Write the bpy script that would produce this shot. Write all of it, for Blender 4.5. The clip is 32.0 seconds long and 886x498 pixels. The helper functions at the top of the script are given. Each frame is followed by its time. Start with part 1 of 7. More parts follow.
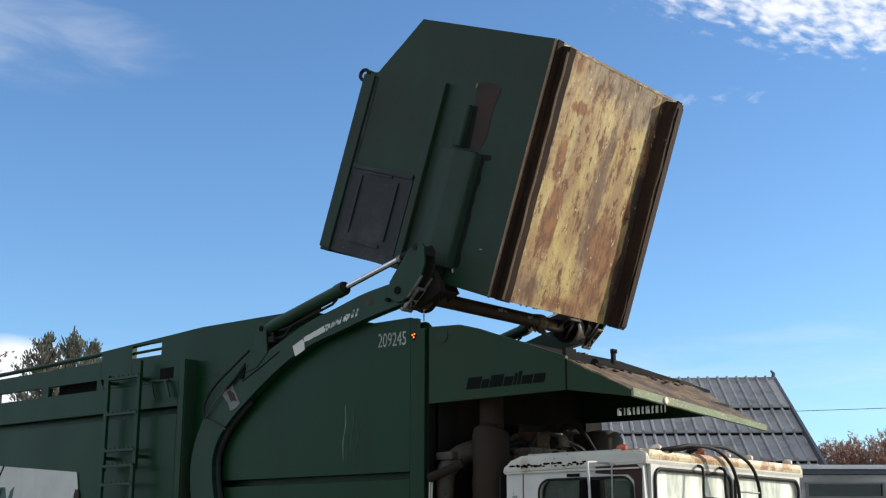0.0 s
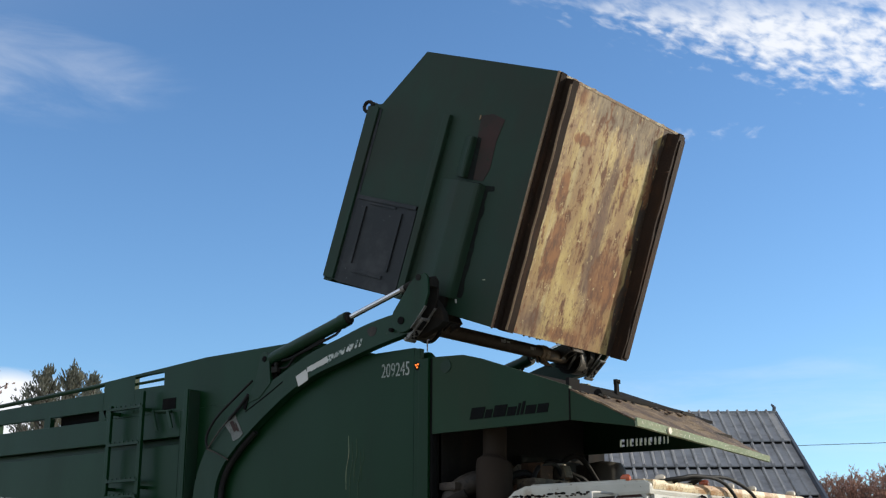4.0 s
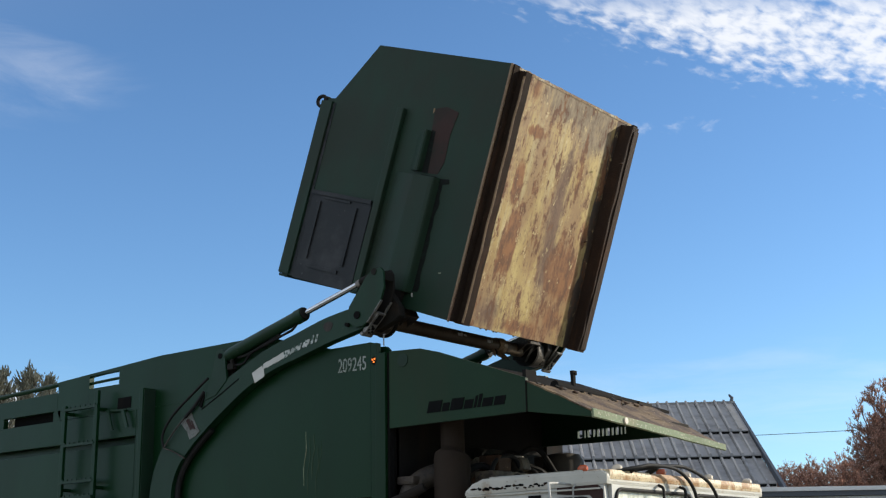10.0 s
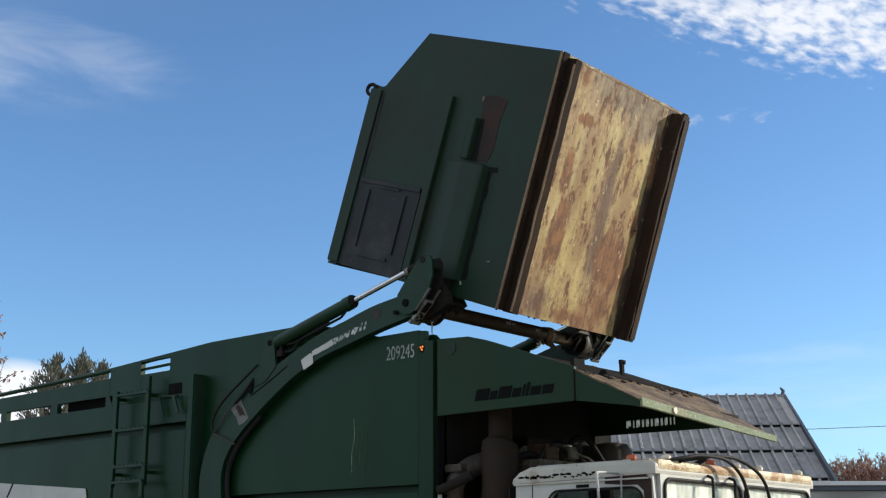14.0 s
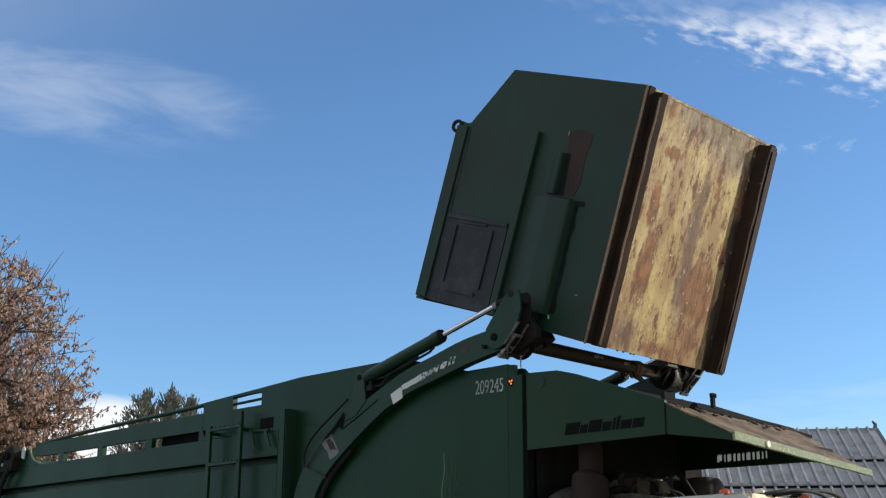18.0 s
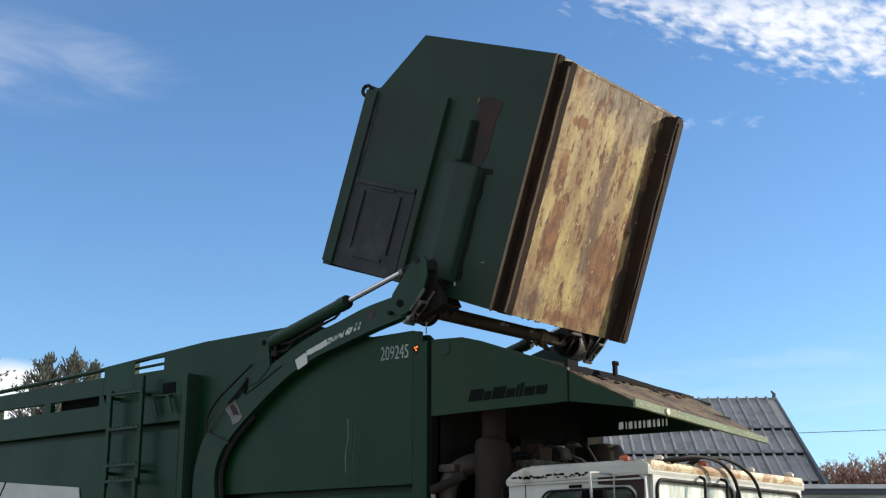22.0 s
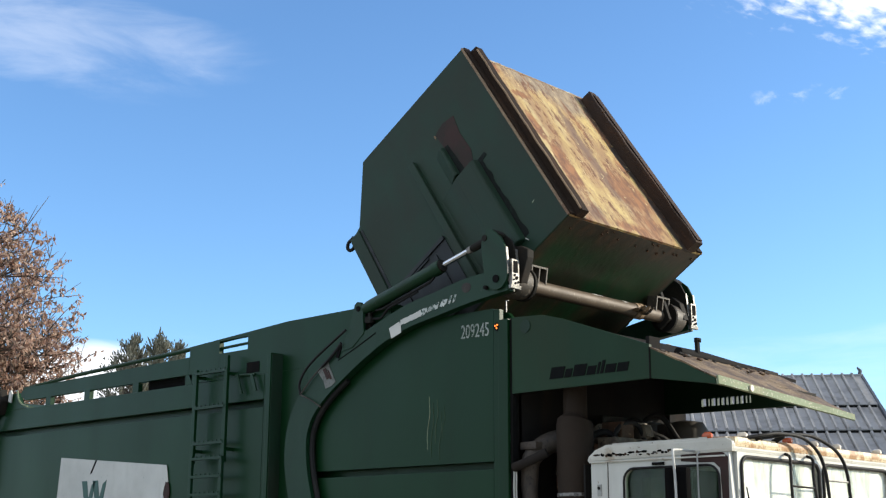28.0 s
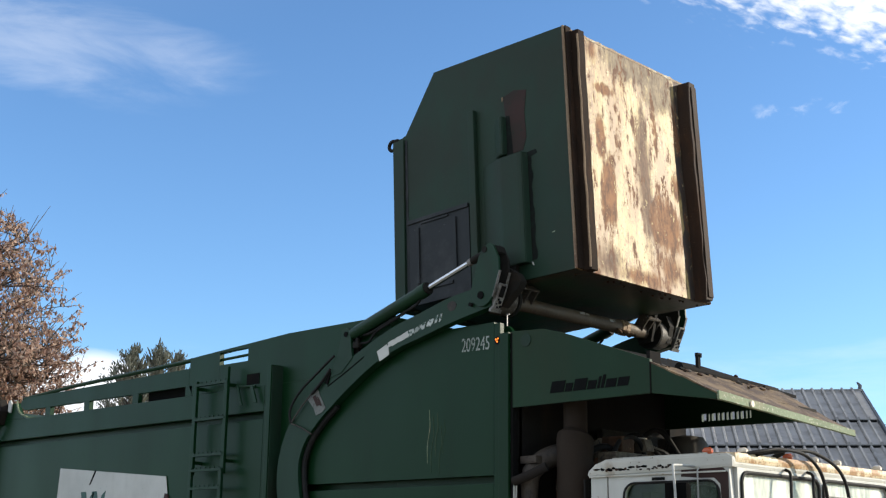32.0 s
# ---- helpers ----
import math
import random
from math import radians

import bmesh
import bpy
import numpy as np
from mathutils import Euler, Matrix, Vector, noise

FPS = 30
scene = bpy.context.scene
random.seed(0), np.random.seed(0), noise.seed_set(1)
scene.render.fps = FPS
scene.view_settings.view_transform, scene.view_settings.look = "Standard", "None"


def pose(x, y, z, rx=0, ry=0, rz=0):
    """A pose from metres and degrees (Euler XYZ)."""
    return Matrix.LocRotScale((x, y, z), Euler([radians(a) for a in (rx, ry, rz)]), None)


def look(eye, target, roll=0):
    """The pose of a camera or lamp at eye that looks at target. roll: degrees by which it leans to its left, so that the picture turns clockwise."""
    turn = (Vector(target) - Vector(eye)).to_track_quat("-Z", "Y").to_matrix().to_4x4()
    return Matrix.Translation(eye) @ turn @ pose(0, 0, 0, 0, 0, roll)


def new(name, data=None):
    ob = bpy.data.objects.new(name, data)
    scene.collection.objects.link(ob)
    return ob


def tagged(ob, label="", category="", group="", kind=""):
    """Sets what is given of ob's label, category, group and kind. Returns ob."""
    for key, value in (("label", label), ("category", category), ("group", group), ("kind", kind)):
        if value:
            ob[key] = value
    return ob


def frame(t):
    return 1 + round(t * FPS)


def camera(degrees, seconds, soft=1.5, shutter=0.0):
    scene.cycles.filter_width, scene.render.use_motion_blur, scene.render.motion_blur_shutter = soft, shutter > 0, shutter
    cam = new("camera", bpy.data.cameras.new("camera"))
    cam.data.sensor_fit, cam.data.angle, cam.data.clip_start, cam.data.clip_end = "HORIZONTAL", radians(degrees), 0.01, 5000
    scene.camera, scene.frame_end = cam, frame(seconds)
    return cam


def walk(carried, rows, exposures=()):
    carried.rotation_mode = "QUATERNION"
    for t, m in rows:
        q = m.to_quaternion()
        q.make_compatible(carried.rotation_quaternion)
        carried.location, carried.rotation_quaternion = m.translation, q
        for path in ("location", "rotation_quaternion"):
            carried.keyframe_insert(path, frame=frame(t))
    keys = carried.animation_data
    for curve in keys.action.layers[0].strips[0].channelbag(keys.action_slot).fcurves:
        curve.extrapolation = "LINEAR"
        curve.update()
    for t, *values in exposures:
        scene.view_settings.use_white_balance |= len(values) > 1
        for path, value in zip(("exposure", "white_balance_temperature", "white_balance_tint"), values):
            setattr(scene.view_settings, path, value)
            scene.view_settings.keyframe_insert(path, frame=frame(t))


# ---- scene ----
cam = camera(39.0, 32.0, soft=1.25)
PATH = [
    (0, 8.921, -8.203, 1.721, 103.32, -0.06, 40.38),
    (0.5, 8.913, -8.218, 1.714, 103.16, -0.55, 40.07),
    (1, 8.911, -8.209, 1.704, 102.24, -0.00, 39.75),
    (1.5, 8.905, -8.202, 1.703, 103.20, -0.61, 39.66),
    (2, 8.935, -8.218, 1.695, 105.31, 1.15, 39.48),
    (2.5, 8.922, -8.229, 1.684, 105.17, 0.14, 40.76),
    (3, 8.908, -8.235, 1.687, 105.12, -0.22, 41.45),
    (3.5, 8.916, -8.251, 1.684, 104.67, -0.39, 40.30),
    (5.5, 8.916, -8.234, 1.694, 105.55, 0.41, 41.10),
    (6, 8.897, -8.231, 1.681, 102.85, 0.50, 41.83),
    (6.5, 8.896, -8.190, 1.675, 102.38, 0.00, 38.38),
    (7, 8.917, -8.191, 1.678, 101.84, 0.14, 37.88),
    (7.5, 8.914, -8.190, 1.683, 102.41, 0.62, 37.77),
    (8, 8.913, -8.194, 1.676, 102.93, 0.18, 37.32),
    (8.5, 8.925, -8.181, 1.679, 103.13, 1.33, 37.00),
    (9, 8.935, -8.200, 1.676, 103.50, 0.98, 36.78),
    (9.5, 8.916, -8.199, 1.681, 104.46, 1.12, 38.62),
    (10, 8.922, -8.211, 1.671, 104.69, 1.02, 38.69),
    (10.5, 8.926, -8.202, 1.674, 104.81, 1.48, 40.25),
    (11, 8.914, -8.218, 1.669, 104.98, 2.43, 42.25),
    (11.5, 8.901, -8.220, 1.674, 105.33, 1.68, 42.53),
    (12, 8.903, -8.205, 1.674, 105.52, 1.27, 41.15),
    (12.5, 8.919, -8.196, 1.670, 105.55, 0.73, 40.85),
    (13, 8.906, -8.211, 1.659, 105.63, 0.48, 41.92),
    (13.5, 8.921, -8.210, 1.652, 105.19, 0.29, 40.86),
    (14, 8.918, -8.198, 1.650, 104.31, 0.20, 40.81),
    (14.5, 8.908, -8.191, 1.652, 104.58, -0.98, 42.74),
    (15, 8.897, -8.195, 1.656, 105.63, -0.68, 43.91),
    (15.5, 8.923, -8.236, 1.645, 106.00, -0.08, 45.32),
    (17.5, 8.932, -8.296, 1.644, 105.46, -0.80, 46.46),
    (18, 8.929, -8.294, 1.636, 105.86, -0.22, 44.51),
    (18.5, 8.920, -8.266, 1.636, 105.62, -0.16, 43.73),
    (19, 8.928, -8.261, 1.632, 105.60, 0.07, 43.31),
    (19.5, 8.920, -8.263, 1.639, 105.67, -0.40, 42.97),
    (20, 8.914, -8.258, 1.639, 105.65, -0.56, 42.79),
    (20.5, 8.918, -8.267, 1.635, 105.58, -0.51, 42.28),
    (21, 8.913, -8.251, 1.643, 105.08, -0.60, 41.17),
    (21.5, 8.928, -8.246, 1.635, 104.77, 0.10, 40.83),
    (22, 8.926, -8.239, 1.629, 104.42, -0.03, 40.37),
    (22.5, 8.925, -8.229, 1.636, 103.95, 0.38, 39.89),
    (23, 8.932, -8.227, 1.629, 103.36, 0.60, 39.92),
    (23.5, 8.927, -8.216, 1.627, 102.58, 0.14, 40.10),
    (24, 8.907, -8.211, 1.627, 101.70, -0.44, 42.13),
    (24.5, 8.912, -8.237, 1.624, 101.28, -0.18, 43.34),
    (25, 8.899, -8.225, 1.633, 101.19, -0.06, 43.61),
    (25.5, 8.916, -8.242, 1.623, 100.80, -0.27, 44.10),
    (27.5, 8.919, -8.242, 1.629, 102.35, 0.01, 44.19),
    (28, 8.926, -8.255, 1.624, 103.43, -0.25, 43.99),
    (28.5, 8.923, -8.267, 1.642, 103.99, -0.50, 43.51),
    (29, 8.940, -8.250, 1.632, 104.32, -0.08, 43.48),
    (29.5, 8.929, -8.268, 1.638, 104.50, -0.52, 44.03),
    (30, 8.944, -8.263, 1.620, 104.21, -0.79, 44.36),
    (30.5, 8.936, -8.268, 1.628, 103.95, -0.83, 44.62),
    (31, 8.925, -8.289, 1.648, 103.97, -0.69, 44.29),
    (31.5, 8.939, -8.273, 1.619, 103.90, -0.37, 44.05),
    (32, 8.927, -8.268, 1.635, 103.96, -0.61, 43.91),
]
walk(cam, [(t, pose(*r)) for t, *r in PATH], [(0, 0.06), (1.5, -0.02), (7, -0.03), (10, -0.03), (15, -0.03), (19, -0.01), (22, 0.05), (24, 0.05), (25, 0.32), (25.5, 0.46), (27.5, 0.46), (28.2, 0.40), (29, 0.26), (30, 0.16), (31, 0.17), (32, 0.28)])

# ---------------------------------------------------------------- light
SUN = Vector((0.60, 0.735, 0.315)).normalized()
world = bpy.data.worlds.new("sky")
scene.world = world
world.use_nodes = True
wt = world.node_tree
wt.nodes.clear()


def wmath(op, a, b=0.0, clamp=False):
    n = wt.nodes.new("ShaderNodeMath")
    n.operation, n.use_clamp = op, clamp
    for i, v in enumerate((a, b)):
        if isinstance(v, (int, float)):
            n.inputs[i].default_value = v
        else:
            wt.links.new(v, n.inputs[i])
    return n.outputs[0]


sky = wt.nodes.new("ShaderNodeTexSky")
sky.sky_type, sky.sun_disc = "NISHITA", False
sky.sun_elevation = math.asin(SUN.z)
sky.sun_rotation = math.atan2(SUN.x, SUN.y)
sky.air_density, sky.dust_density, sky.ozone_density = 0.9, 0.25, 2.6
coord = wt.nodes.new("ShaderNodeTexCoord")


def cloud(centre, sx, sy, sz, scale, stretch, lo, hi, power):
    """Cloud cover round one direction of the sky: an oval of fading noise."""
    m = wt.nodes.new("ShaderNodeMapping")
    m.vector_type = "TEXTURE"
    m.inputs["Location"].default_value = centre
    m.inputs["Rotation"].default_value = (0, 0, math.atan2(-centre[0], centre[1]))
    m.inputs["Scale"].default_value = (sx, sy, sz)
    wt.links.new(coord.outputs["Generated"], m.inputs["Vector"])
    ln = wt.nodes.new("ShaderNodeVectorMath")
    ln.operation = "LENGTH"
    wt.links.new(m.outputs[0], ln.inputs[0])
    near = wmath("SUBTRACT", 1.0, ln.outputs["Value"], True)
    m2 = wt.nodes.new("ShaderNodeMapping")
    m2.inputs["Scale"].default_value = stretch
    wt.links.new(coord.outputs["Generated"], m2.inputs["Vector"])
    nz = wt.nodes.new("ShaderNodeTexNoise")
    nz.inputs["Scale"].default_value = scale
    nz.inputs["Detail"].default_value = 8
    nz.inputs["Roughness"].default_value = 0.6
    nz.inputs["Distortion"].default_value = 0.4
    wt.links.new(m2.outputs[0], nz.inputs["Vector"])
    v = wmath("ADD", nz.outputs["Fac"], wmath("MULTIPLY", wmath("POWER", near, 0.6), 0.45))
    r = wt.nodes.new("ShaderNodeMapRange")
    r.interpolation_type = "SMOOTHSTEP"
    wt.links.new(v, r.inputs["Value"])
    r.inputs["From Min"].default_value, r.inputs["From Max"].default_value = lo, hi
    fade = wmath("MULTIPLY", near, 3.0, True)
    return wmath("MULTIPLY", wmath("MULTIPLY", r.outputs[0], fade), power)


covers = [
    cloud((-0.825, 0.42, 0.372), 0.19, 0.3, 0.05, 6.5, (1, 1, 4.2), 0.62, 1.1, 0.27),
    cloud((-0.857, 0.50, 0.122), 0.065, 0.3, 0.034, 14.0, (1, 1, 2.5), 0.50, 0.78, 0.95),
    cloud((-0.435, 0.835, 0.338), 0.07, 0.3, 0.014, 46.0, (1, 1, 1.3), 0.84, 1.08, 0.28),
    cloud((-0.50, 0.86, 0.13), 0.9, 0.9, 0.05, 7.0, (1, 1, 7), 0.66, 1.1, 0.16),
]
total = covers[0]
for c in covers[1:]:
    total = wmath("MAXIMUM", total, c)
# mackerel cloud: rippled small cells on a high flat layer, with a slanting near edge
split = wt.nodes.new("ShaderNodeSeparateXYZ")
wt.links.new(coord.outputs["Generated"], split.inputs[0])
up = wmath("MAXIMUM", split.outputs["Z"], 0.05)
flat = wt.nodes.new("ShaderNodeCombineXYZ")
wt.links.new(wmath("DIVIDE", split.outputs["X"], up), flat.inputs["X"])
wt.links.new(wmath("DIVIDE", split.outputs["Y"], up), flat.inputs["Y"])


def ripple(scale, stretch, turn, detail, rough, warp):
    m = wt.nodes.new("ShaderNodeMapping")
    m.inputs["Scale"].default_value = stretch
    m.inputs["Rotation"].default_value = (0, 0, radians(turn))
    wt.links.new(flat.outputs[0], m.inputs["Vector"])
    nz = wt.nodes.new("ShaderNodeTexNoise")
    for key, value in (("Scale", scale), ("Detail", detail), ("Roughness", rough), ("Distortion", warp)):
        nz.inputs[key].default_value = value
    wt.links.new(m.outputs[0], nz.inputs["Vector"])
    return nz.outputs["Fac"]


past = wmath("SUBTRACT", wmath("ADD", split.outputs["Z"], wmath("MULTIPLY", split.outputs["X"], 0.26)), 0.268)
past = wmath("SUBTRACT", past, wmath("MULTIPLY", wmath("SUBTRACT", -0.38, split.outputs["X"], True), 0.20))
past = wmath("MULTIPLY", past, 9.0)
cells = wmath("ADD", wmath("MULTIPLY", ripple(34.0, (1, 0.5, 1), 40, 5, 0.5, 0.25), 0.85), wmath("MULTIPLY", ripple(5.0, (1, 0.7, 1), 20, 5, 0.6, 0.3), 0.35))
band = wt.nodes.new("ShaderNodeMapRange")
band.interpolation_type = "SMOOTHSTEP"
wt.links.new(wmath("ADD", cells, wmath("MINIMUM", past, 0.26)), band.inputs["Value"])
band.inputs["From Min"].default_value, band.inputs["From Max"].default_value = 0.57, 0.97
edge = wt.nodes.new("ShaderNodeMapRange")
wt.links.new(past, edge.inputs["Value"])
edge.inputs["From Min"].default_value, edge.inputs["From Max"].default_value = -0.22, 0.06
front = wt.nodes.new("ShaderNodeMapRange")
wt.links.new(split.outputs["Y"], front.inputs["Value"])
front.inputs["From Min"].default_value, front.inputs["From Max"].default_value = 0.55, 0.70
top = wt.nodes.new("ShaderNodeMapRange")
height = wmath("ADD", split.outputs["Z"], wmath("MULTIPLY", split.outputs["X"], 0.1))
wt.links.new(wmath("ADD", height, wmath("MULTIPLY", wmath("SUBTRACT", ripple(7.0, (1, 0.35, 1), 25, 5, 0.6, 0.3), 0.5), 0.05)), top.inputs["Value"])
top.inputs["From Min"].default_value, top.inputs["From Max"].default_value = 0.374, 0.398
top.inputs["To Min"].default_value, top.inputs["To Max"].default_value = 1.0, 0.10
total = wmath("MAXIMUM", total, wmath("MULTIPLY", wmath("MULTIPLY", band.outputs[0], wmath("MULTIPLY", edge.outputs[0], top.outputs[0])), wmath("MULTIPLY", front.outputs[0], 0.88)))
# unseen cloud deck overhead and behind the camera, added to whiten the ambient light
apart = wt.nodes.new("ShaderNodeSeparateXYZ")
wt.links.new(coord.outputs["Generated"], apart.inputs[0])
deck = wt.nodes.new("ShaderNodeMapRange")
deck.interpolation_type = "SMOOTHSTEP"
wt.links.new(wmath("ADD", wmath("MULTIPLY", apart.outputs["Z"], 0.9), wmath("MULTIPLY", apart.outputs["Y"], -0.55)), deck.inputs["Value"])
deck.inputs["From Min"].default_value, deck.inputs["From Max"].default_value = 0.05, 0.60
wisp = wt.nodes.new("ShaderNodeTexNoise")
wisp.inputs["Scale"].default_value, wisp.inputs["Detail"].default_value = 6.0, 7
wt.links.new(coord.outputs["Generated"], wisp.inputs["Vector"])
total = wmath("MAXIMUM", total, wmath("MULTIPLY", deck.outputs[0], wmath("MULTIPLY", wmath("ADD", wisp.outputs["Fac"], 0.10), 0.95), True))
mix = wt.nodes.new("ShaderNodeMix")
mix.data_type = "RGBA"
wt.links.new(total, mix.inputs["Factor"])
hue = wt.nodes.new("ShaderNodeMix")
hue.data_type, hue.blend_type = "RGBA", "MULTIPLY"
hue.inputs["Factor"].default_value = 1.0
wt.links.new(sky.outputs[0], hue.inputs["A"])
hue.inputs["B"].default_value = (0.80, 1.0, 1.16, 1)
wt.links.new(hue.outputs["Result"], mix.inputs["A"])
mix.inputs["B"].default_value = (6.1, 6.2, 6.4, 1)
back = wt.nodes.new("ShaderNodeBackground")
back.inputs["Strength"].default_value = 0.17
wt.links.new(mix.outputs["Result"], back.inputs["Color"])
wout = wt.nodes.new("ShaderNodeOutputWorld")
wt.links.new(back.outputs[0], wout.inputs["Surface"])

sun = new("sun", bpy.data.lights.new("sun", "SUN"))
sun.data.energy, sun.data.angle, sun.data.color = 5.0, radians(0.5), (1.0, 0.90, 0.74)
sun.matrix_world = look(SUN * 60, (0, 0, 0))
scene.view_settings.exposure = 0.0


# ---------------------------------------------------------------- materials
def graph(name, rough=0.5, metal=0.0, spec=0.5):
    m = bpy.data.materials.new(name)
    m.use_nodes = True
    b = m.node_tree.nodes["Principled BSDF"]
    b.inputs["Roughness"].default_value, b.inputs["Metallic"].default_value = rough, metal
    b.inputs["Specular IOR Level"].default_value = spec
    return m, m.node_tree, b


def noise_of(nt, scale, stretch=(1, 1, 1), detail=6.0, rough=0.6, where="Object"):
    tc, mp, nz = (nt.nodes.new(k) for k in ("ShaderNodeTexCoord", "ShaderNodeMapping", "ShaderNodeTexNoise"))
    mp.inputs["Scale"].default_value = stretch
    nz.inputs["Scale"].default_value, nz.inputs["Detail"].default_value, nz.inputs["Roughness"].default_value = scale, detail, rough
    nt.links.new(tc.outputs[where], mp.inputs[0])
    nt.links.new(mp.outputs[0], nz.inputs["Vector"])
    return nz.outputs["Fac"]


def ramp_of(nt, fac, lo, hi):
    r = nt.nodes.new("ShaderNodeMapRange")
    r.interpolation_type = "SMOOTHSTEP"
    nt.links.new(fac, r.inputs["Value"])
    r.inputs["From Min"].default_value, r.inputs["From Max"].default_value = lo, hi
    return r.outputs[0]


def blend(nt, fac, a, b):
    x = nt.nodes.new("ShaderNodeMix")
    x.data_type = "RGBA"
    nt.links.new(fac, x.inputs["Factor"])
    for s, v in (("A", a), ("B", b)):
        if isinstance(v, tuple):
            x.inputs[s].default_value = (*v, 1)
        else:
            nt.links.new(v, x.inputs[s])
    return x.outputs["Result"]


def bump(nt, b, fac, strength, dist=0.01):
    n = nt.nodes.new("ShaderNodeBump")
    n.inputs["Strength"].default_value, n.inputs["Distance"].default_value = strength, dist
    nt.links.new(fac, n.inputs["Height"])
    nt.links.new(n.outputs[0], b.inputs["Normal"])


def rough_of(nt, b, fac, lo, hi):
    r = nt.nodes.new("ShaderNodeMapRange")
    nt.links.new(fac, r.inputs["Value"])
    r.inputs["To Min"].default_value, r.inputs["To Max"].default_value = lo, hi
    nt.links.new(r.outputs[0], b.inputs["Roughness"])


def worn(name, base, dirt, wear=None, rough=(0.4, 0.7), metal=0.0, scale=3.0, streak=(1, 1, 0.15), dirt_at=(0.5, 0.8), wear_at=(0.66, 0.70), bumps=0.15, spec=0.5):
    """Paint or metal with broad dirt, streaks along z and small chips of wear."""
    m, nt, b = graph(name, rough[0], metal, spec)
    big, fine = noise_of(nt, scale, streak), noise_of(nt, scale * 9)
    vary = blend(nt, ramp_of(nt, noise_of(nt, scale * 0.4), 0.3, 0.7), tuple(c * 0.86 for c in base), tuple(min(1, c * 1.12) for c in base))
    col = blend(nt, ramp_of(nt, big, *dirt_at), vary, dirt)
    if wear:
        col = blend(nt, ramp_of(nt, fine, *wear_at), col, wear)
    nt.links.new(col, b.inputs["Base Color"])
    rough_of(nt, b, big, *rough)
    bump(nt, b, fine, bumps)
    return m


GREEN = worn("green_paint", (0.0034, 0.0290, 0.0088), (0.0045, 0.0200, 0.0070), (0.020, 0.034, 0.017), (0.26, 0.48), scale=1.3, streak=(1.6, 1.6, 0.25), dirt_at=(0.42, 0.85), wear_at=(0.70, 0.80), bumps=0.06, spec=0.165)
BIN_GREEN = worn("container_green_paint", (0.0080, 0.0290, 0.0152), (0.0132, 0.0245, 0.0140), (0.030, 0.036, 0.027), (0.5, 0.7), scale=2.0, streak=(0.6, 1, 1), dirt_at=(0.38, 0.66), wear_at=(0.68, 0.75), bumps=0.1, spec=0.28)
ARM_GREEN = worn("arm_green_paint", (0.0048, 0.0290, 0.0115), (0.0085, 0.0240, 0.0115), (0.06, 0.065, 0.05), (0.35, 0.6), scale=3, wear_at=(0.68, 0.73), bumps=0.1, spec=0.25)
CANOPY = worn("weathered_canopy_paint", (0.165, 0.108, 0.048), (0.058, 0.033, 0.016), (0.36, 0.29, 0.175), (0.6, 0.85), scale=6, streak=(0.7, 0.7, 1), dirt_at=(0.40, 0.58), wear_at=(0.61, 0.66), bumps=0.6)
LIP = worn("scraped_lip", (0.17, 0.21, 0.13), (0.25, 0.23, 0.15), (0.45, 0.44, 0.36), (0.55, 0.8), scale=6, streak=(1, 0.4, 1), wear_at=(0.58, 0.64), spec=0.12)
DARK = worn("grimy_black_steel", (0.013, 0.012, 0.010), (0.030, 0.021, 0.014), (0.055, 0.042, 0.03), (0.65, 0.9), scale=5, wear_at=(0.66, 0.72), spec=0.15)
RUST = worn("rusty_brown_steel", (0.050, 0.028, 0.017), (0.11, 0.050, 0.022), (0.19, 0.13, 0.075), (0.6, 0.85), scale=6, streak=(0.3, 1, 1), wear_at=(0.64, 0.70), bumps=0.4, spec=0.2)
EDGE = worn("bare_rusted_edge", (0.20, 0.13, 0.07), (0.11, 0.055, 0.03), (0.36, 0.28, 0.17), (0.5, 0.8), scale=9, streak=(0.2, 1, 1), wear_at=(0.6, 0.66), bumps=0.3)
STEEL = worn("worn_steel_tube", (0.078, 0.056, 0.036), (0.040, 0.027, 0.018), (0.17, 0.14, 0.10), (0.5, 0.7), 0.1, scale=6, wear_at=(0.60, 0.68), spec=0.4)
TAG = worn("scuffed_pale_tag", (0.135, 0.14, 0.125), (0.065, 0.07, 0.06), (0.03, 0.04, 0.034), (0.5, 0.7), scale=9, streak=(1, 1, 1), dirt_at=(0.48, 0.66), wear_at=(0.58, 0.63))
BRIGHT = worn("scuffed_bright_steel", (0.17, 0.165, 0.15), (0.085, 0.078, 0.066), (0.03, 0.026, 0.022), (0.36, 0.5), 0.3, scale=9, streak=(1, 1, 1), dirt_at=(0.48, 0.66), wear_at=(0.58, 0.63), bumps=0.3)
CHROME = worn("chromed_rod", (0.62, 0.64, 0.66), (0.5, 0.5, 0.5), None, (0.12, 0.25), 1.0, scale=4, bumps=0.02)
WHITE = worn("white_cab_paint", (0.45, 0.45, 0.41), (0.29, 0.28, 0.235), (0.18, 0.10, 0.05), (0.35, 0.6), scale=2.2, dirt_at=(0.48, 0.80), wear_at=(0.68, 0.72), bumps=0.06)
CHIPPED = worn("chipped_white_roof_paint", (0.44, 0.43, 0.375), (0.27, 0.215, 0.145), (0.10, 0.065, 0.04), (0.4, 0.7), scale=4, streak=(1, 1, 1), dirt_at=(0.52, 0.70), wear_at=(0.65, 0.68), bumps=0.2)
DECAL = worn("white_decal", (0.47, 0.47, 0.435), (0.37, 0.37, 0.33), (0.16, 0.20, 0.17), (0.4, 0.6), scale=4, wear_at=(0.70, 0.74), bumps=0.03, spec=0.3)
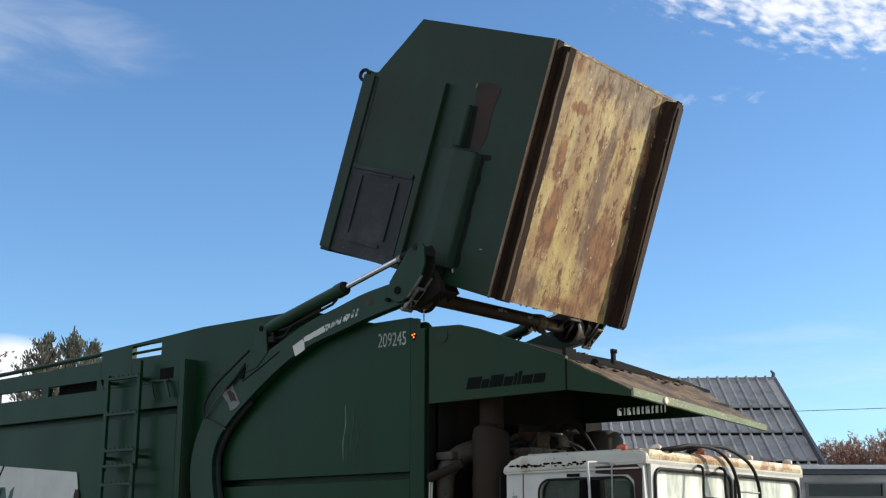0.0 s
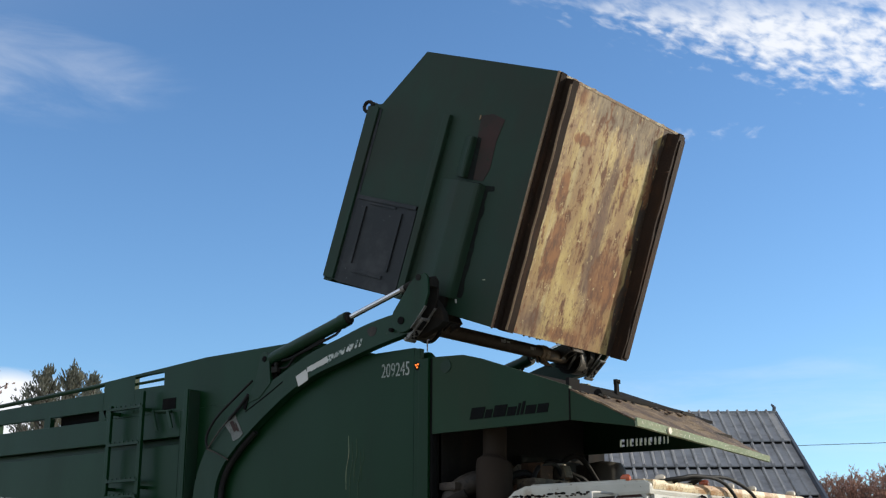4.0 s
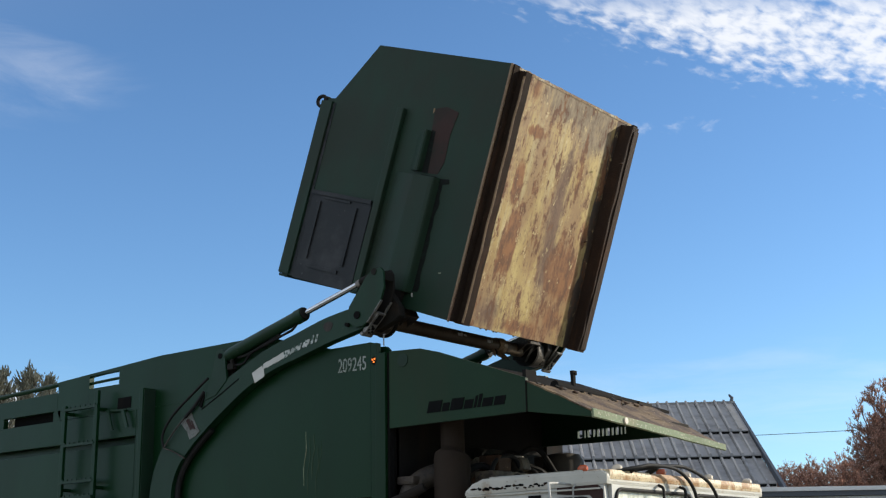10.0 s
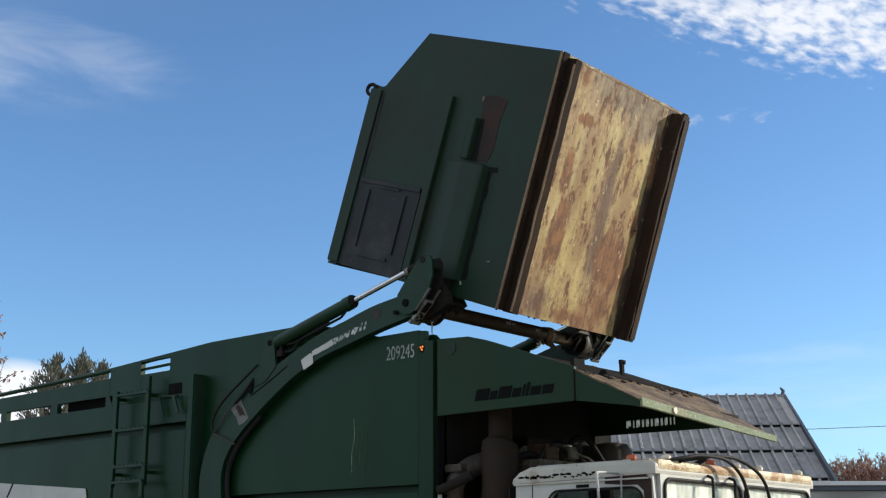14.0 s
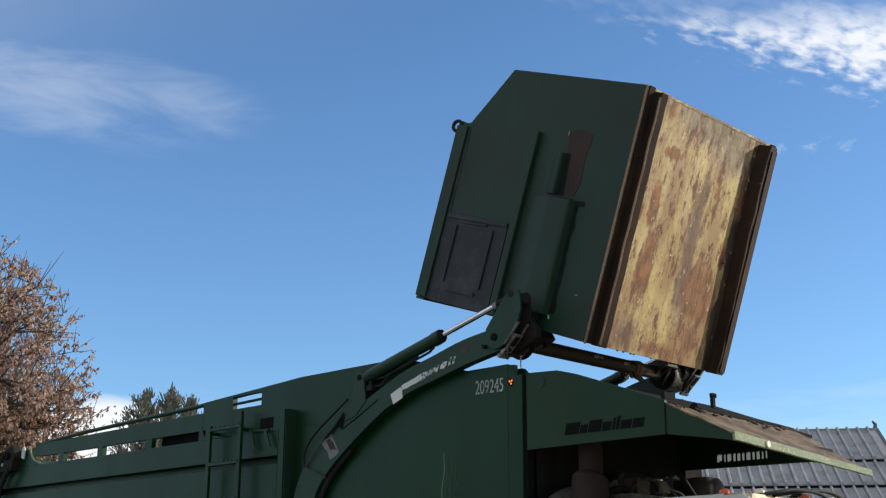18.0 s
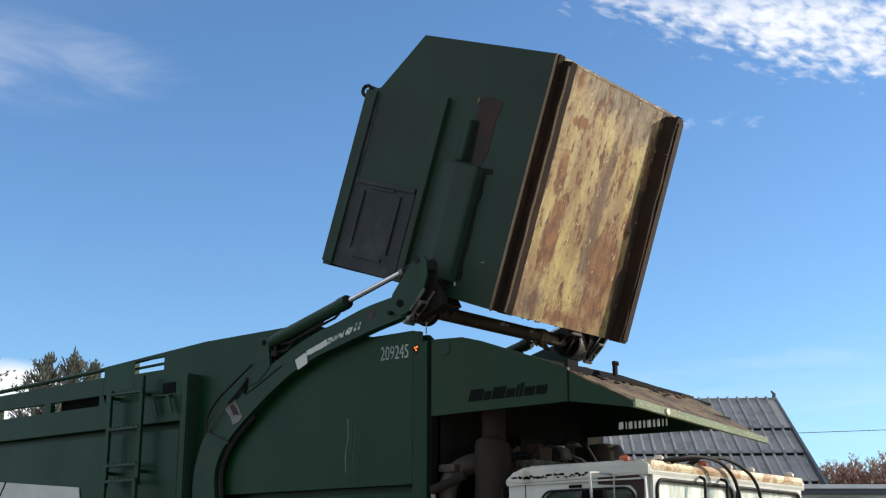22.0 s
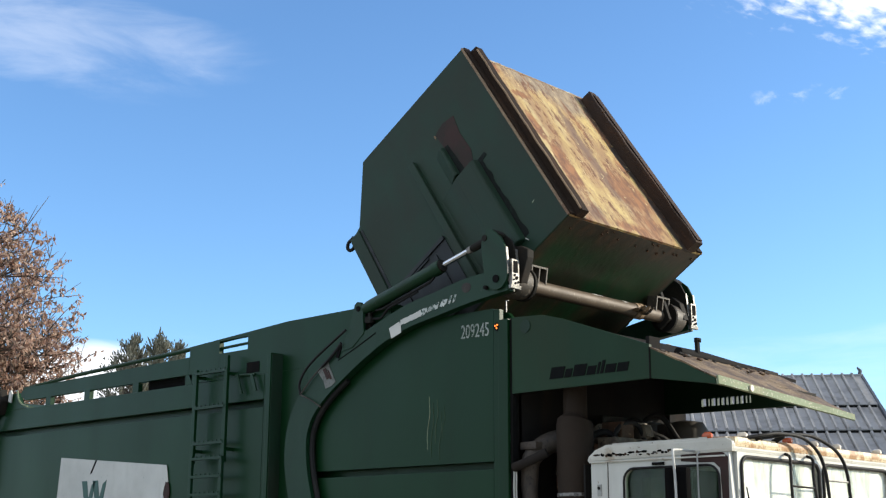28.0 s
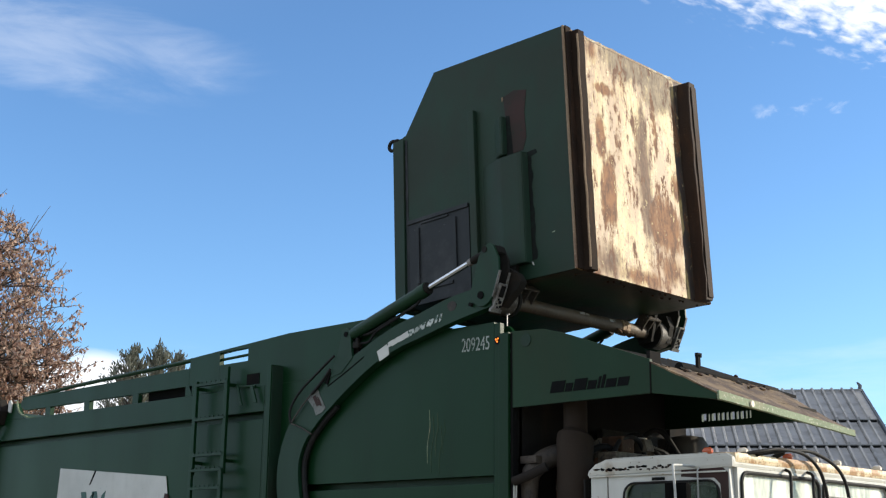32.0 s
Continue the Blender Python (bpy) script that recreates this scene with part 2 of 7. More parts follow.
PEEL = worn("peeling_white_tape", (0.52, 0.54, 0.51), (0.26, 0.29, 0.26), (0.02, 0.06, 0.04), (0.4, 0.6), scale=3.6, streak=(1, 1, 1), wear_at=(0.52, 0.56), dirt_at=(0.40, 0.62), bumps=0.03)
INK = worn("dark_green_print", (0.02, 0.075, 0.06), (0.03, 0.08, 0.065), None, scale=8, bumps=0.0)
DARK_INK = worn("blackish_green_print", (0.010, 0.026, 0.022), (0.016, 0.032, 0.027), None, scale=8, bumps=0.0)
BLACK_INK = worn("black_print", (0.004, 0.005, 0.005), (0.008, 0.008, 0.008), None, (0.8, 0.95), scale=8, bumps=0.0, spec=0.1)
NUMBER = worn("faded_white_numbers", (0.32, 0.34, 0.31), (0.20, 0.23, 0.20), (0.02, 0.05, 0.03), scale=8, dirt_at=(0.45, 0.65), wear_at=(0.56, 0.61), bumps=0.0)
GREYINK = worn("grey_print", (0.36, 0.37, 0.38), (0.42, 0.42, 0.42), None, scale=8, bumps=0.0)
RUBBER = worn("black_rubber", (0.010, 0.010, 0.010), (0.024, 0.022, 0.020), None, (0.55, 0.8), scale=8, spec=0.2)
PRIMER = worn("red_primer_patch", (0.040, 0.020, 0.017), (0.026, 0.021, 0.017), (0.014, 0.024, 0.016), (0.6, 0.8), scale=2, streak=(1, 1, 1), dirt_at=(0.4, 0.65), wear_at=(0.55, 0.75), spec=0.2)
GASKET = worn("bare_panel_gap", (0.008, 0.008, 0.008), (0.014, 0.013, 0.011), None, (0.85, 0.95), scale=8, spec=0.05)
ROOFING = worn("grey_sheet_metal_roofing", (0.27, 0.265, 0.255), (0.17, 0.165, 0.16), (0.20, 0.14, 0.09), (0.5, 0.75), 0.0, scale=0.9, streak=(3, 3, 3), dirt_at=(0.4, 0.75), wear_at=(0.68, 0.76))
SIDING = worn("weathered_white_siding", (0.38, 0.385, 0.365), (0.22, 0.22, 0.2), (0.13, 0.12, 0.10), scale=1.2, streak=(0.4, 1, 2.5), dirt_at=(0.42, 0.7), wear_at=(0.64, 0.70))
CHEEK = worn("faded_green_cheek_paint", (0.013, 0.037, 0.018), (0.022, 0.033, 0.017), (0.034, 0.042, 0.026), (0.35, 0.6), scale=1.6, dirt_at=(0.42, 0.8), wear_at=(0.68, 0.78), bumps=0.1, spec=0.13)
BOARDS = worn("grey_weathered_boards", (0.15, 0.142, 0.128), (0.095, 0.089, 0.08), (0.18, 0.17, 0.15), (0.7, 0.9), scale=2.0, streak=(2, 1, 0.3), wear_at=(0.62, 0.68), bumps=0.3)
SHADE_BLACK = worn("black_steel_and_shade", (0.018, 0.017, 0.016), (0.030, 0.024, 0.020), None, (0.8, 0.95), scale=4, spec=0.05)
STACK = worn("heat_browned_stack", (0.027, 0.020, 0.015), (0.046, 0.031, 0.022), None, (0.7, 0.9), scale=5, spec=0.1)
SCUFF = worn("scuffed_stop_plate", (0.17, 0.16, 0.145), (0.06, 0.052, 0.042), (0.022, 0.019, 0.016), (0.32, 0.55), 0.0, scale=7, streak=(1, 1, 1), dirt_at=(0.5, 0.75), wear_at=(0.50, 0.58), spec=0.8)
DARKRUST = worn("dark_rusted_steel", (0.032, 0.019, 0.0125), (0.060, 0.030, 0.016), (0.13, 0.085, 0.05), (0.6, 0.85), scale=6, streak=(0.3, 1, 1), dirt_at=(0.5, 0.7), wear_at=(0.65, 0.71), bumps=0.5, spec=0.2)
DUST = worn("dusty_tan_pipe", (0.050, 0.038, 0.027), (0.020, 0.016, 0.012), (0.011, 0.009, 0.008), (0.6, 0.85), scale=5, streak=(1, 1, 0.5), dirt_at=(0.42, 0.58), wear_at=(0.56, 0.64), bumps=0.3)
# tan raised to make up for missing sun on the engine parts
TAN = worn("tan_dusty_casing", (0.15, 0.12, 0.08), (0.040, 0.031, 0.022), (0.03, 0.025, 0.02), (0.6, 0.85), scale=5, streak=(1, 1, 1), dirt_at=(0.36, 0.60), wear_at=(0.58, 0.64), bumps=0.3)
PALE_SCRAP = worn("pale_scrap_and_sunlight", (0.46, 0.41, 0.33), (0.20, 0.15, 0.10), (0.04, 0.03, 0.02), (0.5, 0.8), scale=7, streak=(1, 1, 1), wear_at=(0.58, 0.62), bumps=0.3)
GRIME_SHADE = worn("black_grease_and_shade", (0.007, 0.009, 0.008), (0.010, 0.015, 0.011), (0.009, 0.020, 0.014), (0.6, 0.85), scale=2.5, streak=(1, 1, 1), wear_at=(0.52, 0.72), spec=0.12)
TRIM = worn("dark_fascia_trim", (0.05, 0.06, 0.075), (0.08, 0.08, 0.09), None, scale=2)
PALE = worn("pale_painted_trim", (0.55, 0.56, 0.55), (0.4, 0.4, 0.38), None, scale=2)
REDROOF = worn("dull_red_roofing", (0.12, 0.03, 0.028), (0.09, 0.028, 0.025), None, scale=1.5)
WALLGREY = worn("grey_house_siding", (0.34, 0.36, 0.40), (0.28, 0.3, 0.33), None, scale=1.5)
BARK = worn("grey_brown_bark", (0.085, 0.068, 0.055), (0.05, 0.042, 0.035), (0.14, 0.12, 0.1), (0.8, 0.95), scale=8, streak=(1, 1, 0.2), bumps=0.5, spec=0.2)
RED_BARK = worn("pinkish_grey_bark", (0.22, 0.140, 0.112), (0.15, 0.095, 0.076), (0.27, 0.21, 0.18), (0.8, 0.95), scale=8, streak=(1, 1, 0.2), bumps=0.3, spec=0.2)
# green mottling stands in for reflections in the cab windows
CLOTH = worn("green_cloth_and_reflections", (0.055, 0.085, 0.062), (0.12, 0.14, 0.11), (0.34, 0.36, 0.31), (0.7, 0.9), scale=3.5, streak=(1, 1, 1), dirt_at=(0.42, 0.60), wear_at=(0.62, 0.68))
SHEEN = worn("painted_yellow_green_sheen", (0.020, 0.042, 0.015), (0.011, 0.034, 0.012), None, (0.3, 0.5), scale=4, bumps=0.02, spec=0.2)
GROUND = worn("dry_gravel_ground", (0.30, 0.26, 0.20), (0.22, 0.19, 0.13), (0.38, 0.34, 0.28), (0.85, 0.95), scale=0.35, streak=(1, 1, 1), wear_at=(0.55, 0.62), bumps=0.4, spec=0.2)


def foliage(name, a, b, c):
    m, nt, bs = graph(name, 0.7, 0.0, 0.25)
    geo = nt.nodes.new("ShaderNodeNewGeometry")
    r = nt.nodes.new("ShaderNodeValToRGB")
    r.color_ramp.elements[0].color, r.color_ramp.elements[1].color = (*a, 1), (*b, 1)
    e = r.color_ramp.elements.new(0.55)
    e.color = (*c, 1)
    nt.links.new(geo.outputs["Random Per Island"], r.inputs[0])
    nt.links.new(r.outputs[0], bs.inputs["Base Color"])
    bs.inputs["Subsurface Weight"].default_value = 0.0
    tr = nt.nodes.new("ShaderNodeBsdfTranslucent")
    nt.links.new(r.outputs[0], tr.inputs["Color"])
    ms = nt.nodes.new("ShaderNodeMixShader")
    ms.inputs[0].default_value = 0.5
    nt.links.new(bs.outputs[0], ms.inputs[1])
    nt.links.new(tr.outputs[0], ms.inputs[2])
    nt.links.new(ms.outputs[0], nt.nodes["Material Output"].inputs["Surface"])
    return m


DRY_LEAF = foliage("dry_brown_leaves", (0.22, 0.125, 0.095), (0.66, 0.51, 0.40), (0.44, 0.295, 0.22))
RED_LEAF = foliage("rust_red_leaves", (0.31, 0.155, 0.115), (0.60, 0.41, 0.32), (0.46, 0.265, 0.195))
NEEDLE = foliage("dull_green_needles", (0.10, 0.105, 0.078), (0.31, 0.31, 0.24), (0.20, 0.20, 0.15))


def bottom_plate():
    """Glossy cream paint flaking to rust in patches drawn out along the plate, grey with dirt at its front end, with
    skid shadow painted in.
    """
    m, nt, b = graph("worn_cream_bottom_paint", 0.4, 0.0, 0.42)
    tc = nt.nodes.new("ShaderNodeTexCoord")
    flow = noise_of(nt, 3.4, (0.40, 1.6, 1), 10, 0.68)
    flake = noise_of(nt, 11.0, (0.5, 1.15, 1), 12, 0.78)
    grain = noise_of(nt, 36, (0.6, 1, 1), 6, 0.7)
    drag = noise_of(nt, 5.0, (0.10, 2.2, 1), 9, 0.65)

    def calc(op, a, c, d=0.0, clamp=False):
        n = nt.nodes.new("ShaderNodeMath")
        n.operation, n.use_clamp = op, clamp
        for k, v in enumerate((a, c, d)):
            if isinstance(v, float):
                n.inputs[k].default_value = v
            else:
                nt.links.new(v, n.inputs[k])
        return n.outputs[0]

    torn = calc("ADD", calc("MULTIPLY_ADD", flow, 2.2, -1.1), calc("ADD", calc("MULTIPLY_ADD", flake, 2.0, -1.0), calc("MULTIPLY_ADD", drag, 1.4, -0.7)))

    def patch(u, y, ru, ry, soft=0.35, wild=1.0):
        """A patch with a torn outline round one place on the plate: a stain, or painted shade."""
        mp = nt.nodes.new("ShaderNodeMapping")
        mp.vector_type = "TEXTURE"
        mp.inputs["Location"].default_value, mp.inputs["Scale"].default_value = (u, y, -0.63), (ru, ry, 1)
        nt.links.new(tc.outputs["Object"], mp.inputs["Vector"])
        ln = nt.nodes.new("ShaderNodeVectorMath")
        ln.operation = "LENGTH"
        nt.links.new(mp.outputs[0], ln.inputs[0])
        near = calc("SUBTRACT", 1.0, ln.outputs["Value"])
        return ramp_of(nt, calc("MULTIPLY_ADD", torn, wild, near), 0.0, soft)

    mottle = noise_of(nt, 5.5, (0.5, 1.2, 1), 13, 0.8)
    wide = noise_of(nt, 1.7, (0.5, 1.3, 1), 4, 0.55)
    cream = blend(nt, ramp_of(nt, flow, 0.36, 0.60), (0.43, 0.325, 0.120), (0.31, 0.205, 0.064))
    cream = blend(nt, ramp_of(nt, drag, 0.50, 0.62), cream, (0.38, 0.305, 0.14))
    cream = blend(nt, ramp_of(nt, mottle, 0.47, 0.58), cream, (0.245, 0.145, 0.058))
    cream = blend(nt, ramp_of(nt, wide, 0.42, 0.62), cream, (0.25, 0.15, 0.06))
    cream = blend(nt, ramp_of(nt, grain, 0.50, 0.70), cream, (0.18, 0.11, 0.05))
    rust = blend(nt, ramp_of(nt, flake, 0.42, 0.60), (0.225, 0.098, 0.034), (0.105, 0.045, 0.020))
    dull = blend(nt, ramp_of(nt, flake, 0.40, 0.62), (0.155, 0.090, 0.052), (0.085, 0.050, 0.032))
    grey = blend(nt, ramp_of(nt, flake, 0.38, 0.62), (0.25, 0.195, 0.125), (0.125, 0.090, 0.060))
    col, worn_ = cream, None
    for shade, rows in ((grey, ((2.08, 0.05, 0.27, 0.80, 0.5, 0.7), (1.86, 0.35, 0.20, 0.40, 0.7, 0.9))), (dull, ((1.15, 0.08, 0.85, 0.13, 0.5, 0.55), (0.72, 0.14, 0.30, 0.16, 0.8, 1.0), (0.25, -0.50, 0.22, 0.30, 0.9, 0.8))), (rust, ((1.28, -0.50, 0.22, 0.085, 0.3, 0.7), (0.86, -0.42, 0.30, 0.14, 0.4, 1.1), (0.70, 0.36, 0.30, 0.26, 0.4, 1.0), (1.72, -0.42, 0.07, 0.18, 0.4, 0.9), (1.10, 0.52, 0.16, 0.10, 0.5, 1.0), (2.02, -0.55, 0.16, 0.12, 0.8, 0.7), (0.34, 0.38, 0.18, 0.22, 0.8, 1.0), (0.20, -0.1, 0.10, 0.5, 0.8, 0.8)))):
        for row in rows:
            f = patch(*row)
            col = blend(nt, f, col, shade)
            worn_ = f if worn_ is None else calc("MAXIMUM", worn_, f)
    # far skid's cast shadow painted in; last row darkens beside the near skid
    black = blend(nt, ramp_of(nt, flake, 0.40, 0.62), (0.030, 0.020, 0.014), (0.055, 0.034, 0.020))
    for row in ((1.05, 0.70, 2.2, 0.105, 0.12, 0.30), (1.30, 0.62, 0.30, 0.06, 0.15, 0.3), (0.55, 0.63, 0.25, 0.06, 0.15, 0.3), (1.1, -0.74, 2.0, 0.075, 0.4, 0.5)):
        col = blend(nt, patch(*row), col, black)
    # loose flecks of rust in the paint, and paint left standing in the rust
    fleck = calc("MAXIMUM", ramp_of(nt, flake, 0.555, 0.60), ramp_of(nt, calc("ADD", flow, flake), 1.05, 1.10))
    col = blend(nt, fleck, col, rust)
    left = ramp_of(nt, noise_of(nt, 15, (0.6, 1.2, 1), 10, 0.75), 0.60, 0.63)
    col = blend(nt, left, col, (0.45, 0.355, 0.175))
    col = blend(nt, ramp_of(nt, grain, 0.675, 0.70), col, (0.075, 0.042, 0.024))
    nt.links.new(col, b.inputs["Base Color"])
    dry = calc("MAXIMUM", calc("MULTIPLY", worn_, 0.8), calc("MULTIPLY", fleck, 0.9))
    rough_of(nt, b, dry, 0.53, 0.80)
    bump(nt, b, flake, 0.35, 0.005)
    return m


CREAM = bottom_plate()


def rear_plate():
    m, nt, b = graph("rust_stained_green_panel", 0.42, 0.0, 0.35)
    long, fine, wide = noise_of(nt, 4, (1, 1, 0.35), 8, 0.65), noise_of(nt, 14, (1, 1, 0.5), 8, 0.7), noise_of(nt, 1.4, (1, 1, 0.8), 6, 0.6)
    col = blend(nt, ramp_of(nt, long, 0.35, 0.65), (0.009, 0.045, 0.016), (0.014, 0.034, 0.014))
    col = blend(nt, ramp_of(nt, wide, 0.48, 0.66), col, (0.022, 0.020, 0.013))
    col = blend(nt, ramp_of(nt, long, 0.53, 0.66), col, (0.052, 0.038, 0.023))
    col = blend(nt, ramp_of(nt, fine, 0.60, 0.67), col, (0.045, 0.028, 0.02))
    # rust that has crept in from the bottom edge and from the corners, ragged and soft
    tc, sep = nt.nodes.new("ShaderNodeTexCoord"), nt.nodes.new("ShaderNodeSeparateXYZ")
    nt.links.new(tc.outputs["Object"], sep.inputs[0])

    def calc(op, a, c, d=0.0):
        n = nt.nodes.new("ShaderNodeMath")
        n.operation = op
        for k, v in enumerate((a, c, d)):
            if isinstance(v, float):
                n.inputs[k].default_value = v
            else:
                nt.links.new(v, n.inputs[k])
        return n.outputs[0]
    ragged = calc("MULTIPLY_ADD", long, -0.55, 0.28)
    ragged = calc("MULTIPLY_ADD", fine, -0.16, ragged)
    low = calc("ADD", calc("MULTIPLY", sep.outputs["Z"], -1.0), ragged)
    side = calc("MULTIPLY_ADD", ragged, 0.35, calc("ABSOLUTE", sep.outputs["Y"], 0.0))
    creep = calc("MAXIMUM", ramp_of(nt, low, 0.18, 0.50), ramp_of(nt, side, 0.70, 0.87))
    col = blend(nt, creep, col, blend(nt, ramp_of(nt, fine, 0.45, 0.62), (0.030, 0.026, 0.018), (0.060, 0.036, 0.021)))
    nt.links.new(col, b.inputs["Base Color"])
    bump(nt, b, fine, 0.3)
    return m


REAR = rear_plate()


def glass(name, tint, dust, rough, lo=0.35, hi=0.7):
    m, nt, b = graph(name, rough, 0.0, 0.5)
    b.inputs["Base Color"].default_value = (*tint, 1)
    b.inputs["Transmission Weight"].default_value = 1.0
    d = nt.nodes.new("ShaderNodeBsdfDiffuse")
    d.inputs["Color"].default_value = (0.88, 0.90, 0.80, 1)
    s = nt.nodes.new("ShaderNodeMixShader")
    f = nt.nodes.new("ShaderNodeMapRange")
    nt.links.new(noise_of(nt, 5, (1, 1, 0.3), 6, 0.6), f.inputs["Value"])
    f.inputs["From Min"].default_value, f.inputs["From Max"].default_value = lo, hi
    f.inputs["To Min"].default_value, f.inputs["To Max"].default_value = dust * 0.4, dust * 1.4
    nt.links.new(f.outputs[0], s.inputs[0])
    nt.links.new(b.outputs[0], s.inputs[1])
    nt.links.new(d.outputs[0], s.inputs[2])
    nt.links.new(s.outputs[0], nt.nodes["Material Output"].inputs["Surface"])
    return m


def clear_pane(name, tint):
    """Thin tinted glass: light passes straight through, with a gloss that grows at a slant."""
    m, nt, b = graph(name, 0.02)
    t, g = nt.nodes.new("ShaderNodeBsdfTransparent"), nt.nodes.new("ShaderNodeBsdfGlossy")
    f, s = nt.nodes.new("ShaderNodeFresnel"), nt.nodes.new("ShaderNodeMixShader")
    t.inputs["Color"].default_value, g.inputs["Roughness"].default_value = (*tint, 1), 0.03
    f.inputs["IOR"].default_value = 1.27
    for k, socket in enumerate((f.outputs[0], t.outputs[0], g.outputs[0])):
        nt.links.new(socket, s.inputs[k])
    nt.links.new(s.outputs[0], nt.nodes["Material Output"].inputs["Surface"])
    nt.nodes.remove(b)
    return m


GLASS = clear_pane("tinted_side_glass", (0.78, 0.86, 0.78))
DARK_GLASS = glass("dark_shed_glass", (0.10, 0.10, 0.10), 0.0, 0.05)
DUSTY = glass("dusty_windshield_glass", (0.66, 0.84, 0.68), 0.66, 0.22, 0.38, 0.60)


def glow(name, colour, strength):
    m, nt, b = graph(name, 0.3)
    b.inputs["Base Color"].default_value = (*colour, 1)
    b.inputs["Emission Color"].default_value = (*colour, 1)
    b.inputs["Emission Strength"].default_value = strength
    return m


AMBER_ON = glow("lit_amber_marker", (1.0, 0.22, 0.02), 1.3)
MATTE = worn("matte_black_plastic", (0.004, 0.004, 0.004), (0.008, 0.008, 0.008), None, (0.8, 0.9), scale=8, spec=0.03)
RUSTY_WHITE = worn("rusting_white_paint", (0.58, 0.47, 0.29), (0.32, 0.17, 0.06), (0.10, 0.05, 0.025), (0.4, 0.7), scale=8, streak=(1, 1, 1), dirt_at=(0.44, 0.56), wear_at=(0.58, 0.62), bumps=0.3)
AMBER = worn("amber_lens", (0.42, 0.09, 0.035), (0.25, 0.06, 0.025), None, (0.15, 0.3), scale=10, bumps=0.02)
CLEAR = worn("pale_lens", (0.72, 0.62, 0.48), (0.5, 0.42, 0.34), None, (0.15, 0.3), scale=10, bumps=0.02)


# ---------------------------------------------------------------- building tools
def part(name, bm, material, parent=None, label="", smooth=False):
    """One mesh object from a bmesh, under its thing or part."""
    bmesh.ops.recalc_face_normals(bm, faces=bm.faces)
    me = bpy.data.meshes.new(name)
    bm.to_mesh(me)
    bm.free()
    me.materials.append(material)
    if smooth:
        me.shade_smooth()
        try:
            me.set_sharp_from_angle(angle=radians(40))
        except AttributeError:
            pass
    ob = new(name, me)
    ob.parent = parent
    if label:
        ob["label"] = label
    return ob


def empty(name, m, label, category, group=""):
    e = new(name)
    e.matrix_world = m
    e.empty_display_size = 0.2
    return tagged(e, label, category, group)


def box(bm, x0, x1, y0, y1, z0, z1, m=None):
    vs = [bm.verts.new(v) for v in ((x0, y0, z0), (x1, y0, z0), (x1, y1, z0), (x0, y1, z0), (x0, y0, z1), (x1, y0, z1), (x1, y1, z1), (x0, y1, z1))]
    for f in ((0, 3, 2, 1), (4, 5, 6, 7), (0, 1, 5, 4), (1, 2, 6, 5), (2, 3, 7, 6), (3, 0, 4, 7)):
        bm.faces.new([vs[i] for i in f])
    if m:
        bmesh.ops.transform(bm, matrix=m, verts=vs)
    return bm


def boxes(*rows, edge=0.0):
    bm = bmesh.new()
    for r in rows:
        box(bm, *r)
    if edge:
        bmesh.ops.bevel(bm, geom=bm.edges[:], offset=edge, segments=2, affect="EDGES", profile=0.7)
    return bm


def prism(poly, y0, y1, edge=0.0, bm=None):
    """A polygon in x and z, drawn out along y."""
    bm = bm or bmesh.new()
    a = [bm.verts.new((x, y0, z)) for x, z in poly]
    b = [bm.verts.new((x, y1, z)) for x, z in poly]
    made = [bm.faces.new(a), bm.faces.new(b[::-1])]
    n = len(poly)
    for i in range(n):
        made.append(bm.faces.new((a[i], b[i], b[(i + 1) % n], a[(i + 1) % n])))
    if edge:
        bmesh.ops.bevel(bm, geom=list({e for f in made for e in f.edges}), offset=edge, segments=2, affect="EDGES", profile=0.7)
    return bm


def tube(points, radii, seg=12, bm=None, cap=True):
    """A round bar along points, with one radius or one for each point."""
    bm = bm or bmesh.new()
    pts = [Vector(p) for p in points]
    radii = [radii] * len(pts) if isinstance(radii, (int, float)) else radii
    rings, up = [], None
    for i, p in enumerate(pts):
        d = (pts[min(i + 1, len(pts) - 1)] - pts[max(i - 1, 0)]).normalized()
        if up is None:
            up = Vector((0, 0, 1)) if abs(d.z) < 0.9 else Vector((1, 0, 0))
        u = (up - d * up.dot(d)).normalized()
        up, w = u, d.cross(u)
        rings.append([bm.verts.new(p + radii[i] * (u * math.cos(2 * math.pi * k / seg) + w * math.sin(2 * math.pi * k / seg))) for k in range(seg)])
    for a, b in zip(rings, rings[1:]):
        for k in range(seg):
            bm.faces.new((a[k], a[(k + 1) % seg], b[(k + 1) % seg], b[k]))
    if cap:
        bm.faces.new(rings[0][::-1])
        bm.faces.new(rings[-1])
    return bm


def spline(ctrl, n):
    """Points on a smooth curve through the control rows (Catmull-Rom)."""
    c = [np.array(r, float) for r in ctrl]
    c = [2 * c[0] - c[1]] + c + [2 * c[-1] - c[-2]]
    out = []
    for i in range(1, len(c) - 2):
        for k in range(n):
            t = k / n
            out.append(0.5 * (2 * c[i] + (c[i + 1] - c[i - 1]) * t + (2 * c[i - 1] - 5 * c[i] + 4 * c[i + 1] - c[i + 2]) * t * t + (3 * c[i] - c[i - 1] - 3 * c[i + 1] + c[i + 2]) * t ** 3))
    out.append(c[-2])
    return out


